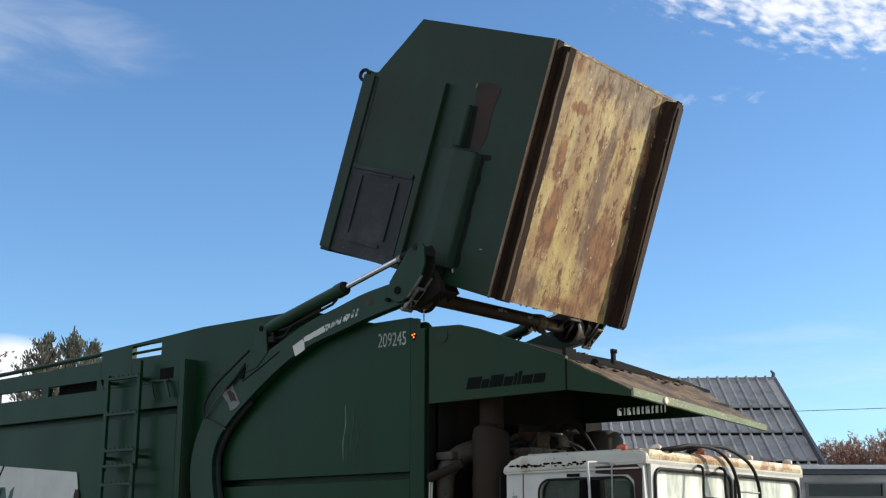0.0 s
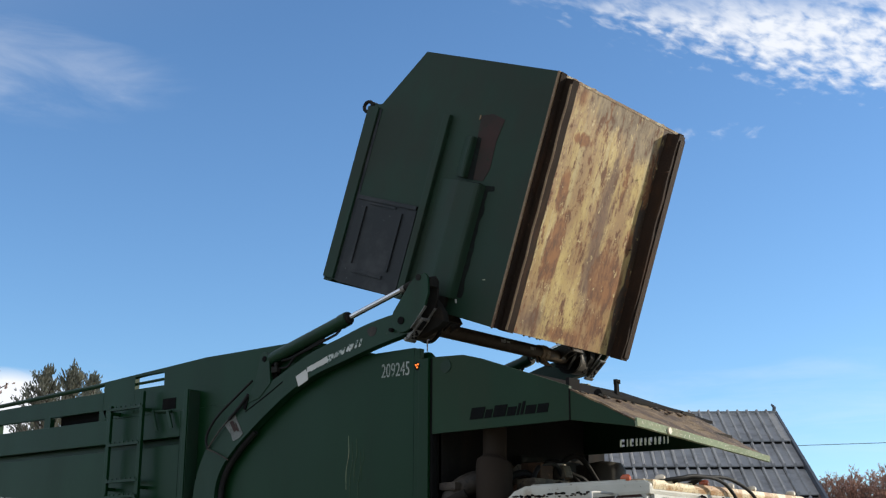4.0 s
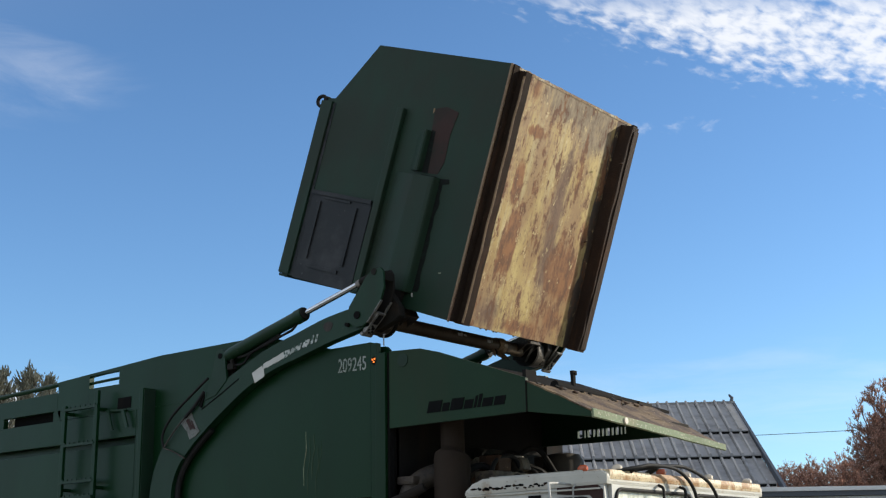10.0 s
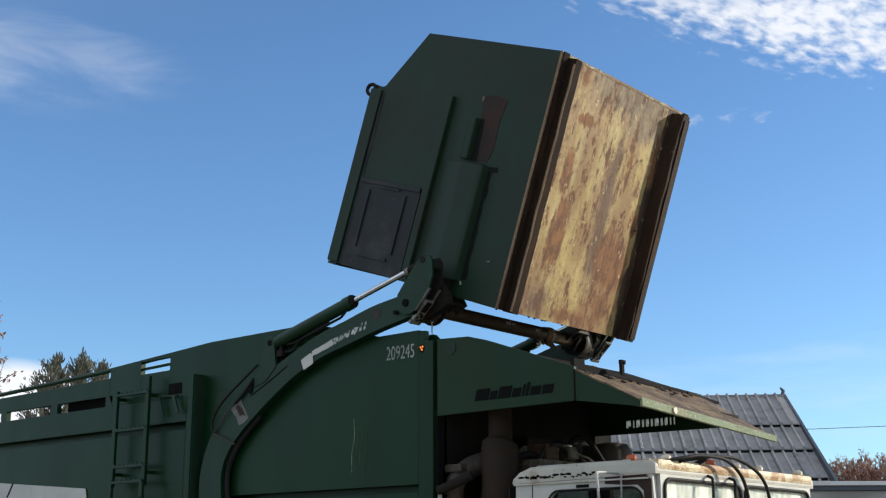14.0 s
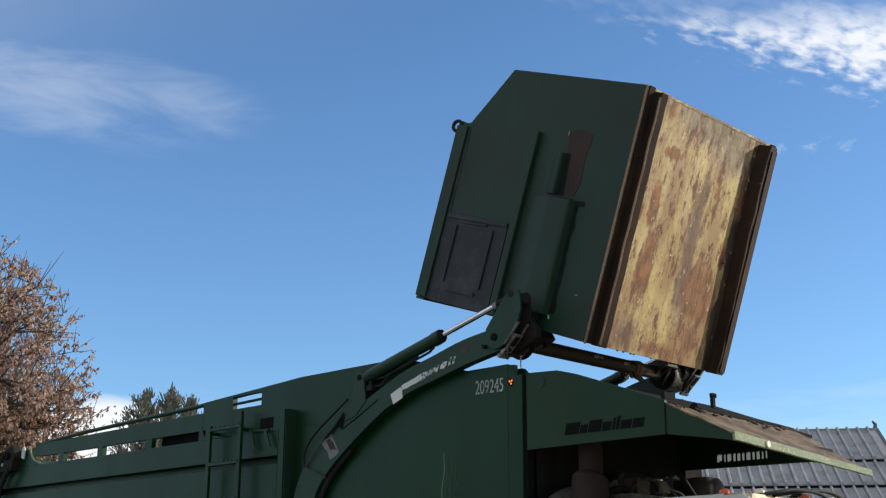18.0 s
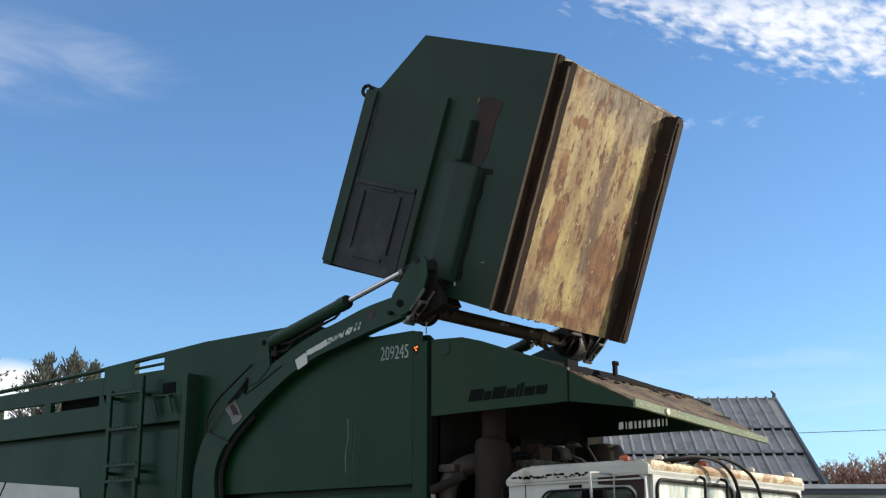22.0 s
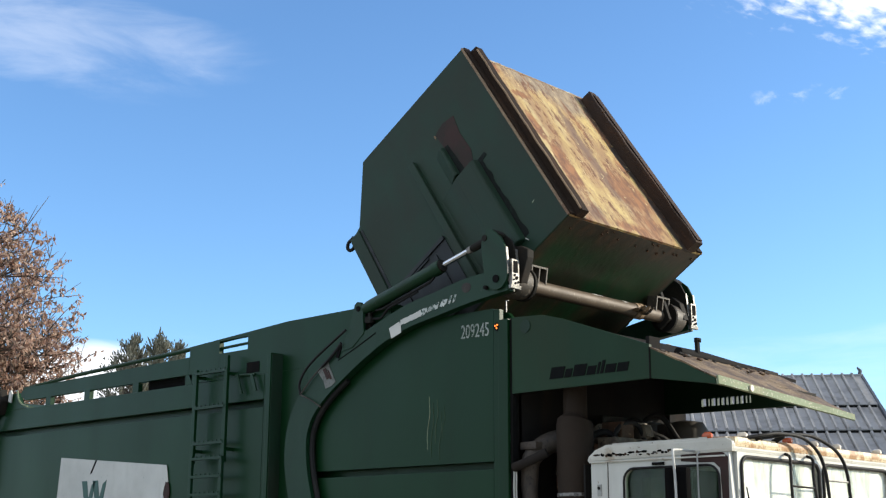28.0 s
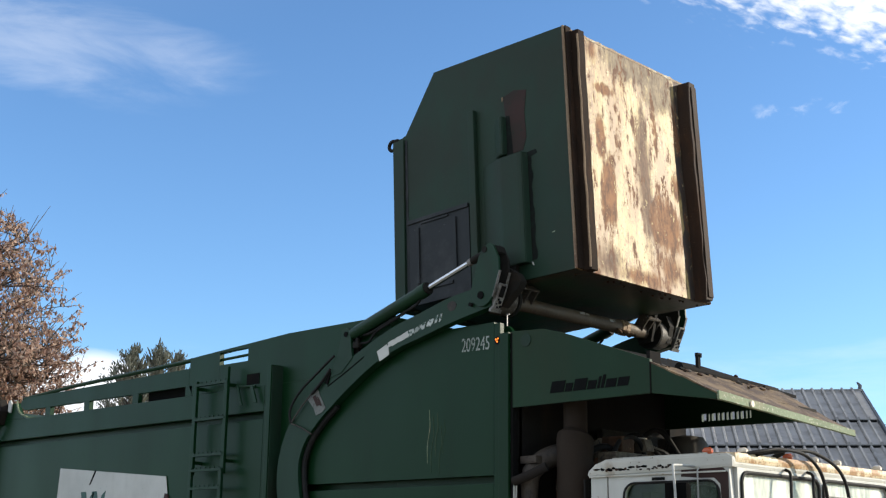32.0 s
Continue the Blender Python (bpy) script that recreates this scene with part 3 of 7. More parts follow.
def words(name, text, size, m, material, parent, depth=0.004, width=None, bold=0.0):
    """Writing in the built-in font, as a mesh lying in its own x-y plane; width squeezes it to a length."""
    cu = bpy.data.curves.new(name, "FONT")
    cu.body, cu.size, cu.extrude, cu.align_x, cu.offset = text, size, depth, "LEFT", bold
    tmp = new(name, cu)
    me = bpy.data.meshes.new_from_object(tmp.evaluated_get(bpy.context.evaluated_depsgraph_get()))
    bpy.data.objects.remove(tmp)
    if width:
        xs = [v.co.x for v in me.vertices]
        k = width / (max(xs) - min(xs))
        for v in me.vertices:
            v.co.x *= k
    me.transform(m)
    me.materials.clear()
    me.materials.append(material)
    ob = new(name, me)
    ob.parent = parent
    return ob


ON_SIDE = Matrix.Rotation(radians(90), 4, "X")  # writing on a face that looks towards -y


# ---------------------------------------------------------------- ground

def ground():
    bm = bmesh.new()
    n, half = 60, 1500.0
    grid = [[None] * (n + 1) for _ in range(n + 1)]
    for i in range(n + 1):
        for j in range(n + 1):
            x, y = ((2 * i / n - 1) ** 3) * half, ((2 * j / n - 1) ** 3) * half
            far = min(1.0, max(0.0, (math.hypot(x, y) - 25) / 200))
            grid[i][j] = bm.verts.new((x, y, noise.noise(Vector((x, y, 0)) * 0.01) * 1.5 * far))
    for i in range(n):
        for j in range(n):
            bm.faces.new((grid[i][j], grid[i + 1][j], grid[i + 1][j + 1], grid[i][j + 1]))
    tagged(part("ground", bm, GROUND, None, "dry gravel yard reaching out to the fields"), category="ground", kind="structure")


ground()

# ---------------------------------------------------------------- garbage truck
truck = empty("garbage_truck", pose(0, 0, 0), "dark green front-loading garbage truck with white cab, tipping a bin", "garbage truck")
S = 1.2  # from the middle to the near side of the body
NEAR, OFF = S, 1.12  # near and far side
FAR = 0.86  # far cheek of the canopy


def body():
    bm = boxes((-5.72, 1.5, -NEAR + 0.11, OFF - 0.11, 0.95, 3.10), edge=0.02)
    part("packer_body", bm, GREEN, truck, "dark green steel packer body")
    for s, S in ((-1, NEAR), (1, OFF)):
        y0, y1 = sorted((s * (S - 0.05), s * S))
        z1, z2 = sorted((s * (S - 0.05), s * S))
        # side panels, with open grooves left between them
        for xa, xb, za, zb in ((-5.72, -0.16, 0.98, 2.862), (-5.72, -0.16, 2.932, 3.165), (-0.158, 0.45, 0.98, 3.165), (0.452, 2.64, 0.98, 1.33), (0.452, 2.64, 1.378, 1.787), (0.452, 2.64, 1.84, 2.195), (2.642, 2.70, 0.98, 3.40)):
            part("side_skin", boxes((xa, xb, y0, y1, za, zb), edge=0.006), GREEN, truck)
        part("side_skin", prism([(0.4505, 2.252), (2.64, 2.252), (2.64, 3.41), (1.502, 3.41), (1.502, 3.165), (0.4505, 3.165)], y0, y1), GREEN, truck)
        part("side_skin_edge", boxes((-5.72, 1.5, *sorted((s * (S - 0.11), s * (S - 0.05))), 3.12, 3.165)), GREEN, truck)
        # upper screen: posts, band, plate round the opening
        up = bmesh.new()
        prism([(-4.60, 3.26), (-1.36, 3.26), (-1.36, 3.435), (-4.60, 3.405), (-4.71, 3.37), (-4.72, 3.31)], z1, z2, 0.004, up)
        part("screen_band", up, GREEN, truck)
        for x in (-4.08, -3.25, -2.30, -1.36):
            part("screen_post", boxes((x - 0.055, x + 0.055, z1, z2, 3.165, 3.262)), GREEN, truck)
        part("corner_hook", prism([(-5.05, 3.165), (-4.56, 3.165), (-4.68, 3.20), (-4.75, 3.27), (-4.80, 3.36), (-5.05, 3.36)], z1, z2, 0.004), GREEN, truck)
        for poly in ([(-1.357, 3.262), (-1.30, 3.168), (-0.872, 3.168), (-0.872, 3.56), (-1.357, 3.535)], [(-0.43, 3.165), (1.50, 3.165), (1.50, 3.612), (0.15, 3.612), (-0.43, 3.582)], [(-0.87, 3.165), (-0.43, 3.165), (-0.43, 3.42), (-0.87, 3.42)], [(-0.87, 3.54), (-0.43, 3.545), (-0.43, 3.582), (-0.87, 3.56)]):
            part("upper_plate", prism(poly, z1, z2), GREEN, truck)
        if s < 0:
            part("opening_bar", tube([(-0.9, s * (S - 0.03), 3.475), (-0.4, s * (S - 0.03), 3.485)], 0.014, 8), GREEN, truck)
        part("top_rail", tube([(-4.70, s * (S - 0.03), 3.40), (-3.6, s * (S - 0.03), 3.458), (-1.5, s * (S - 0.03), 3.515), (0.15, s * (S - 0.03), 3.60)], 0.022, 8), GREEN, truck, "thin green guard rail")
        part("corner_post", boxes((0.04, 0.09, *sorted((s * S, s * (S + 0.13))), 0.95, 3.32), edge=0.005), GREEN, truck)
        # duller plate stands in for the shade on the post's front face
        part("post_shade", boxes((0.092, 0.10, *sorted((s * S, s * (S + 0.12))), 0.95, 3.31)), BIN_GREEN, truck, "post face darkened for shade")
        # dark plates: one backs a slot, one lies flat for a recess's shade
        part("dark_recess_plate", boxes((-2.21, -1.42, *sorted((s * (S - 0.16), s * (S - 0.10))), 3.14, 3.28)), GASKET, truck)
        part("dark_recess_plate", boxes((-0.43, -0.24, *sorted((s * S, s * (S + 0.004))), 3.19, 3.29)), GASKET, truck)
    part("roof_cover", boxes((-1.36, 1.5, -NEAR + 0.06, OFF - 0.06, 3.11, 3.24), edge=0.01), GREEN, truck)
    part("body_bulkhead", boxes((1.44, 1.5, -NEAR + 0.05, OFF - 0.05, 3.11, 3.60)), GREEN, truck)
    # lifting eye, cable tray and latch clutter near the ladder
    for quad in ([(-0.53, 3.19), (-0.50, 3.19), (-0.44, 3.03), (-0.47, 3.03)], [(-0.32, 3.17), (-0.28, 3.17), (-0.21, 3.01), (-0.25, 3.01)], [(-0.47, 3.03), (-0.44, 3.03), (-0.42, 3.0), (-0.46, 3.0)]):
        part("latch_strap", prism(quad, -NEAR - 0.05, -NEAR - 0.035, 0.003), ARM_GREEN, truck, "bent latch strap")
    part("latch_bar", tube([(-0.55, -NEAR - 0.03, 3.18), (-0.26, -NEAR - 0.03, 3.165)], 0.012, 8), ARM_GREEN, truck)
    # tailgate with its hinge arms
    part("tailgate", prism([(-5.73, 0.9), (-5.73, 3.33), (-5.9, 3.38), (-6.35, 2.9), (-6.55, 1.6), (-6.3, 0.9)], -NEAR + 0.02, OFF - 0.02, 0.03), GREEN, truck, "green rounded tailgate")
    for s, S in ((-1, NEAR), (1, OFF)):
        a, b = sorted((s * S, s * (S + 0.09)))
        part("tailgate_hinge", prism([(-5.86, 0.95), (-5.64, 0.95), (-5.62, 2.9), (-5.52, 3.2), (-5.36, 3.36), (-5.80, 3.36), (-5.84, 3.1)], a, b, 0.012), GREEN, truck)
        part("hinge_tube", tube([(-5.50, s * (S + 0.10), 1.5), (-5.48, s * (S + 0.10), 2.85), (-5.40, s * (S + 0.10), 3.12), (-5.22, s * (S + 0.10), 3.33)], 0.035, 10), DARK, truck)
        for z in (3.22, 3.05, 2.85):
            part("bolt", tube([(-5.72, s * (S + 0.08), z), (-5.72, s * (S + 0.11), z)], 0.035, 10), DARK, truck)


body()


def rear_corner():
    y0, y1 = -S - 0.10, -S - 0.002
    part("hinge_block", prism([(-5.34, 3.12), (-5.06, 3.12), (-5.0, 3.28), (-5.06, 3.42), (-5.18, 3.40), (-5.36, 3.28)], y0, y1, 0.015), DARK, truck, "black greasy hinge block")
    part("hinge_pin", tube([(-5.14, y0 - 0.03, 3.30), (-5.14, y1, 3.30)], 0.045, 14), GASKET, truck)
    part("hinge_pin", tube([(-5.24, y0 - 0.02, 3.20), (-5.24, y1, 3.20)], 0.025, 12), SCUFF, truck)
    part("hinge_hose", tube([tuple(r) for r in spline([(-5.10, y0, 3.14), (-5.22, y0, 3.0), (-5.30, y0, 2.78), (-5.33, y0, 2.3)], 5)], 0.03, 10), RUBBER, truck, "", True)
    part("hinge_hose", tube([tuple(r) for r in spline([(-5.20, y0 + 0.05, 3.14), (-5.36, y0 + 0.05, 3.0), (-5.42, y0 + 0.05, 2.7), (-5.43, y0 + 0.05, 2.3)], 5)], 0.022, 10), RUBBER, truck, "", True)
    part("latch_tongue", prism([(-4.96, 3.27), (-4.90, 3.25), (-4.885, 3.36), (-4.92, 3.40), (-4.96, 3.38)], -S - 0.03, -S - 0.012, 0.004), DECAL, truck, "pale latch tongue")
    curl = [(-4.80, -S - 0.004, 3.385), (-4.77, -S - 0.004, 3.30), (-4.69, -S - 0.004, 3.23), (-4.54, -S - 0.004, 3.185)]
    part("curled_edge", tube([tuple(r) for r in spline(curl, 5)], 0.011, 8), LIP, truck, "bare curled edge", True)


rear_corner()


def hopper():
    for s, S in ((-1, NEAR), (1, OFF)):
        a, b = sorted((s * (S - 0.14), s * (S - 0.10)))
        part("hopper_side", prism([(1.5, 0.95), (2.80, 0.95), (2.80, 3.29), (2.70, 3.385), (2.0, 3.40), (1.5, 3.40)], a, b, 0.006), GREEN, truck)
        part("front_frame", boxes((2.702, 2.80, *sorted((s * (S - 0.10), s * (S + 0.02))), 0.95, 3.312), edge=0.006), GREEN, truck)
        part("frame_gap", boxes((2.802, 2.825, *sorted((s * (S - 0.06), s * (S - 0.005))), 0.95, 3.308)), GASKET, truck)
        # side cheeks of the canopy; letters are cut through them
        cheek = bmesh.new()
        if s < 0:
            prism([(2.826, 2.742), (4.06, 2.75), (4.06, 2.982), (3.75, 3.094), (3.284, 3.259), (3.125, 3.302), (2.826, 3.317)], -S, -S + 0.03, 0, cheek)
        else:
            e0, e1 = FAR - 0.03, FAR
            prism([(2.801, 2.742), (4.06, 2.73), (4.06, 2.785), (2.801, 2.785)], e0, e1, 0, cheek)
            prism([(2.801, 2.85), (4.0, 2.85), (3.95, 2.935), (3.20, 3.232), (2.801, 3.265)], e0, e1, 0, cheek)
            prism([(2.801, 2.785), (3.17, 2.785), (3.17, 2.85), (2.801, 2.85)], e0, e1, 0, cheek)
            prism([(3.64, 2.785), (4.06, 2.785), (4.06, 2.85), (3.64, 2.85)], e0, e1, 0, cheek)
            for i, x in enumerate((3.215, 3.25, 3.305, 3.345, 3.39, 3.43, 3.485, 3.525, 3.57, 3.605)):
                prism([(x, 2.785), (x + 0.018, 2.785), (x + 0.018, 2.85), (x, 2.85)], e0, e1, 0, cheek)
        part("canopy_cheek", cheek, CHEEK, truck)
        if s < 0:
            part("canopy_cheek", prism([(4.066, 2.748), (4.57, 2.668), (4.57, 2.712), (4.066, 2.955)], -S, -S + 0.03, 0.003), CHEEK, truck)
            part("cheek_seam", boxes((4.058, 4.069, *sorted((s * (S - 0.02), s * (S + 0.004))), 2.745, 2.96)), GASKET, truck)
            part("plug", tube([(2.96, s * (S - 0.01), 3.235), (2.96, s * (S + 0.006), 3.235)], 0.05, 16), BIN_GREEN, truck)
    # wall coloured black in place of the deep shade under the canopy
    part("hopper_front", boxes((2.74, 2.80, -NEAR + 0.07, OFF - 0.07, 0.95, 3.30), edge=0.006), SHADE_BLACK, truck)
    # added plate that blocks light and sky on the far side
    part("far_light_block", boxes((2.80, 2.83, FAR, OFF - 0.02, 0.95, 2.95)), SHADE_BLACK, truck)
    part("hopper_ramp", prism([(2.80, 3.25), (2.80, 3.28), (3.2, 3.25), (4.05, 2.935), (4.05, 2.91), (3.2, 3.22)], -NEAR + 0.05, FAR - 0.03), SHADE_BLACK, truck)
    # the broad canopy over the cab
    bm = bmesh.new()
    nx, ny = 12, 28
    top = []
    for i in range(nx + 1):
        for j in range(ny + 1):
            u, v = i / nx, j / ny
            y = -NEAR + v * (1.72 + 0.20 * u)
            x = 4.06 + 0.52 * u
            z = 2.962 - 0.245 * u - 0.085 * v * u - 0.02 * v + 0.014 * noise.noise(Vector((x * 3, y * 2.2, 0))) + 0.008 * noise.noise(Vector((x * 9, y * 7, 3)))
            top.append((x, y, z))
    vs = [bm.verts.new(p) for p in top] + [bm.verts.new((p[0], p[1], p[2] - 0.012)) for p in top]
    k = (nx + 1) * (ny + 1)
    at = lambda i, j, o=0: vs[o + i * (ny + 1) + j]
    for i in range(nx):
        for j in range(ny):
            bm.faces.new((at(i, j), at(i + 1, j), at(i + 1, j + 1), at(i, j + 1)))
            bm.faces.new((at(i, j, k), at(i, j + 1, k), at(i + 1, j + 1, k), at(i + 1, j, k)))
    for i in range(nx):
        for j in (0, ny):
            bm.faces.new((at(i, j), at(i + 1, j), at(i + 1, j, k), at(i, j, k)))
    for j in range(ny):
        for i in (0, nx):
            bm.faces.new((at(i, j), at(i, j + 1), at(i, j + 1, k), at(i, j, k)))
    canopy = part("canopy", bm, CANOPY, truck, "sun-bleached canopy sheet sloping over the cab")
    lip = bmesh.new()
    p, q = Vector((4.585, -NEAR, 2.718)), Vector((4.585, 0.69, 2.610))
    rows = []
    for j in range(13):
        c = p.lerp(q, j / 12)
        w = 0.004 * math.sin(j * 2.1)
        rows.append([lip.verts.new((c.x + dx + w, c.y, c.z + dz)) for dx, dz in ((-0.012, 0.004), (0.006, 0.006), (0.010, -0.050 + j * 0.0009), (-0.008, -0.054 + j * 0.0009))])
    for a, b in zip(rows, rows[1:]):
        for i in range(4):
            lip.faces.new((a[i], a[(i + 1) % 4], b[(i + 1) % 4], b[i]))
    lip.faces.new(rows[0])
    lip.faces.new(rows[-1][::-1])
    part("canopy_lip", lip, LIP, truck, "scraped pale green lip")
    part("lip_reflector", tube([(4.592, -0.80, 2.672), (4.604, -0.80, 2.672)], 0.022, 12), CLEAR, truck)
    part("canopy_tube", tube([(4.03, -0.80, 2.975), (4.03, 0.50, 2.935)], 0.036, 12), SHADE_BLACK, truck, "dark round bar along the canopy")
    rnd = random.Random(8)
    for i in range(34):
        y = rnd.uniform(-1.15, 0.5)
        x, r = 4.07 + abs(rnd.gauss(0, 0.05)), rnd.uniform(0.008, 0.022)
        v = (y + NEAR) / 1.8
        z = 2.962 - 0.245 * (x - 4.06) / 0.52 - 0.03 * v + r * 0.3
        bm = bmesh.new()
        bmesh.ops.create_icosphere(bm, subdivisions=1, radius=r)
        for q in bm.verts:
            q.co = Vector((q.co.x * rnd.uniform(0.6, 1.5), q.co.y * rnd.uniform(0.8, 2.0), q.co.z * rnd.uniform(0.4, 0.9))) + Vector((x, y, z))
        part("litter", bm, rnd.choice((RUST, EDGE, DARK, DUST)), canopy)
    part("canopy_post", boxes((4.04, 4.065, -0.60, -0.57, 2.99, 3.085), (4.04, 4.065, -0.605, -0.55, 3.07, 3.10)), SHADE_BLACK, truck)
    part("canopy_stop", boxes((4.0, 4.03, -1.15, -1.02, 2.93, 3.05), edge=0.004), SHADE_BLACK, truck)
    part("canopy_tab", boxes((4.04, 4.08, 0.30, 0.50, 2.925, 2.955)), DARK, truck)
    for x in (3.30, 3.80):
        part("canopy_beam", boxes((x - 0.03, x + 0.03, -NEAR + 0.05, FAR - 0.04, 3.10 - 0.36 * (x - 3.3), 3.16 - 0.36 * (x - 3.3))), DARK, truck)
    part("canopy_beam", boxes((4.30, 4.36, -NEAR + 0.05, 0.55, 2.725, 2.775)), DARK, truck)
    # maker's mark: plain dark shapes on the near cheek, bright gaps seen through the far one
    for x, w, hgt in ((3.185, 0.125, 0.083), (3.322, 0.062, 0.060), (3.397, 0.112, 0.083), (3.522, 0.075, 0.062), (3.610, 0.020, 0.083), (3.642, 0.026, 0.092), (3.682, 0.088, 0.060), (3.785, 0.092, 0.062)):
        z, lean_ = 2.818, hgt * 0.28
        bm = prism([(x, z), (x + w, z), (x + w + lean_, z + hgt), (x + lean_, z + hgt)], -NEAR - 0.004, -NEAR + 0.002)
        part("mark", bm, BLACK_INK, truck, "dark slanted mark")
    # fleet number and warning light
    words("fleet_number", "209245", 0.152, Matrix.Translation((2.30, -NEAR - 0.001, 3.212)) @ Matrix.Rotation(radians(1), 4, "Y") @ ON_SIDE, NUMBER, truck, 0.002, 0.29)
    marker = part("marker_light", tube([(2.69, -NEAR - 0.013, 3.262), (2.69, -NEAR - 0.022, 3.262)], [0.030, 0.026], 16), GASKET, truck, "round black marker light with lit amber dots")
    for dx, dz in ((-0.010, 0.006), (0.011, 0.011), (0.003, -0.012)):
        part("lit_dot", tube([(2.69 + dx, -NEAR - 0.022, 3.262 + dz), (2.69 + dx, -NEAR - 0.026, 3.262 + dz)], 0.0072, 8), AMBER_ON, marker)
    part("marker_rim", tube([(2.69, -NEAR, 3.262), (2.69, -NEAR - 0.012, 3.262)], 0.034, 16), DARK, truck)
    part("corner_bracket", boxes((2.79, 2.796, -NEAR - 0.026, -NEAR - 0.018, 3.36, 3.45), (2.796, 2.815, -NEAR - 0.026, -NEAR - 0.018, 3.444, 3.45)), SCUFF, truck)
    part("placard", boxes((1.71, 2.07, -NEAR - 0.004, -NEAR + 0.001, 1.665, 1.765)), DECAL, truck, "small white placard")
    part("placard", boxes((2.19, 2.27, -NEAR - 0.004, -NEAR + 0.001, 1.685, 1.745)), DECAL, truck)
    for i in range(3):
        part("placard_print", boxes((1.80 + i * 0.09, 1.85 + i * 0.09, -NEAR - 0.006, -NEAR - 0.004, 1.70, 1.735)), GREYINK, truck)
    # one scratch in the paint; the other rows paint a faint yellow reflection
    for x, z0, z1, w, mat in ((1.935, 2.37, 2.79, 0.007, LIP), (1.975, 2.30, 2.74, 0.010, SHEEN), (2.02, 2.42, 2.76, 0.014, SHEEN), (2.065, 2.28, 2.66, 0.008, SHEEN), (2.10, 2.44, 2.70, 0.006, SHEEN)):
        bm = bmesh.new()
        for k in range(9):
            f0, f1 = k / 9, (k + 0.94) / 9
            wob = lambda f: x + 0.03 * f + 0.008 * math.sin(f * 9 + x)
            wd = w * (0.5 + 0.5 * abs(math.sin(k * 2.3)))
            prism([(wob(f0), z0 + (z1 - z0) * f0), (wob(f0) + wd, z0 + (z1 - z0) * f0), (wob(f1) + wd, z0 + (z1 - z0) * f1), (wob(f1), z0 + (z1 - z0) * f1)], -NEAR - 0.002, -NEAR + 0.001, 0, bm)
        part("scratch_and_sheen", bm, mat, truck, "thin pale streak, scraped or a painted reflection")


hopper()


def ladder():
    y = -S - 0.10
    lad = part("ladder", boxes((-1.11, -1.06, y - 0.015, y + 0.015, 2.38, 3.27), (-0.625, -0.575, y - 0.015, y + 0.015, 2.38, 3.37), edge=0.005), GREEN, truck, "green steel access ladder")
    for x, z0, z1 in ((-1.07, 0.9, 2.43), (-0.60, 0.9, 2.43)):
        part("rail", boxes((x, x + 0.045, y - 0.05, y - 0.02, z0, z1), edge=0.005), ARM_GREEN, lad)
    steps = [(3.23, -1.10, -0.58, 0.0), (2.90, -1.08, -0.60, 0.0), (2.565, -1.08, -0.60, 0.0)] + [(2.42 - 0.165 * k, -1.06, -0.56, -0.035) for k in range(8)]
    for z, x0, x1, dy in steps:
        bm = boxes((x0, x1, y + dy - 0.02, y + dy + 0.02, z - 0.012, z + 0.012))
        for i in range(7):
            u = x0 + (x1 - x0) * (i + 0.5) / 7
            box(bm, u - 0.012, u + 0.012, y + dy - 0.022, y + dy - 0.012, z + 0.012, z + 0.026)
        part("rung", bm, ARM_GREEN, lad)
    for x in (-1.085, -0.60):
        for z in (2.5, 3.2):
            part("standoff", boxes((x - 0.015, x + 0.015, y, -S, z - 0.015, z + 0.015)), GREEN, lad)


ladder()


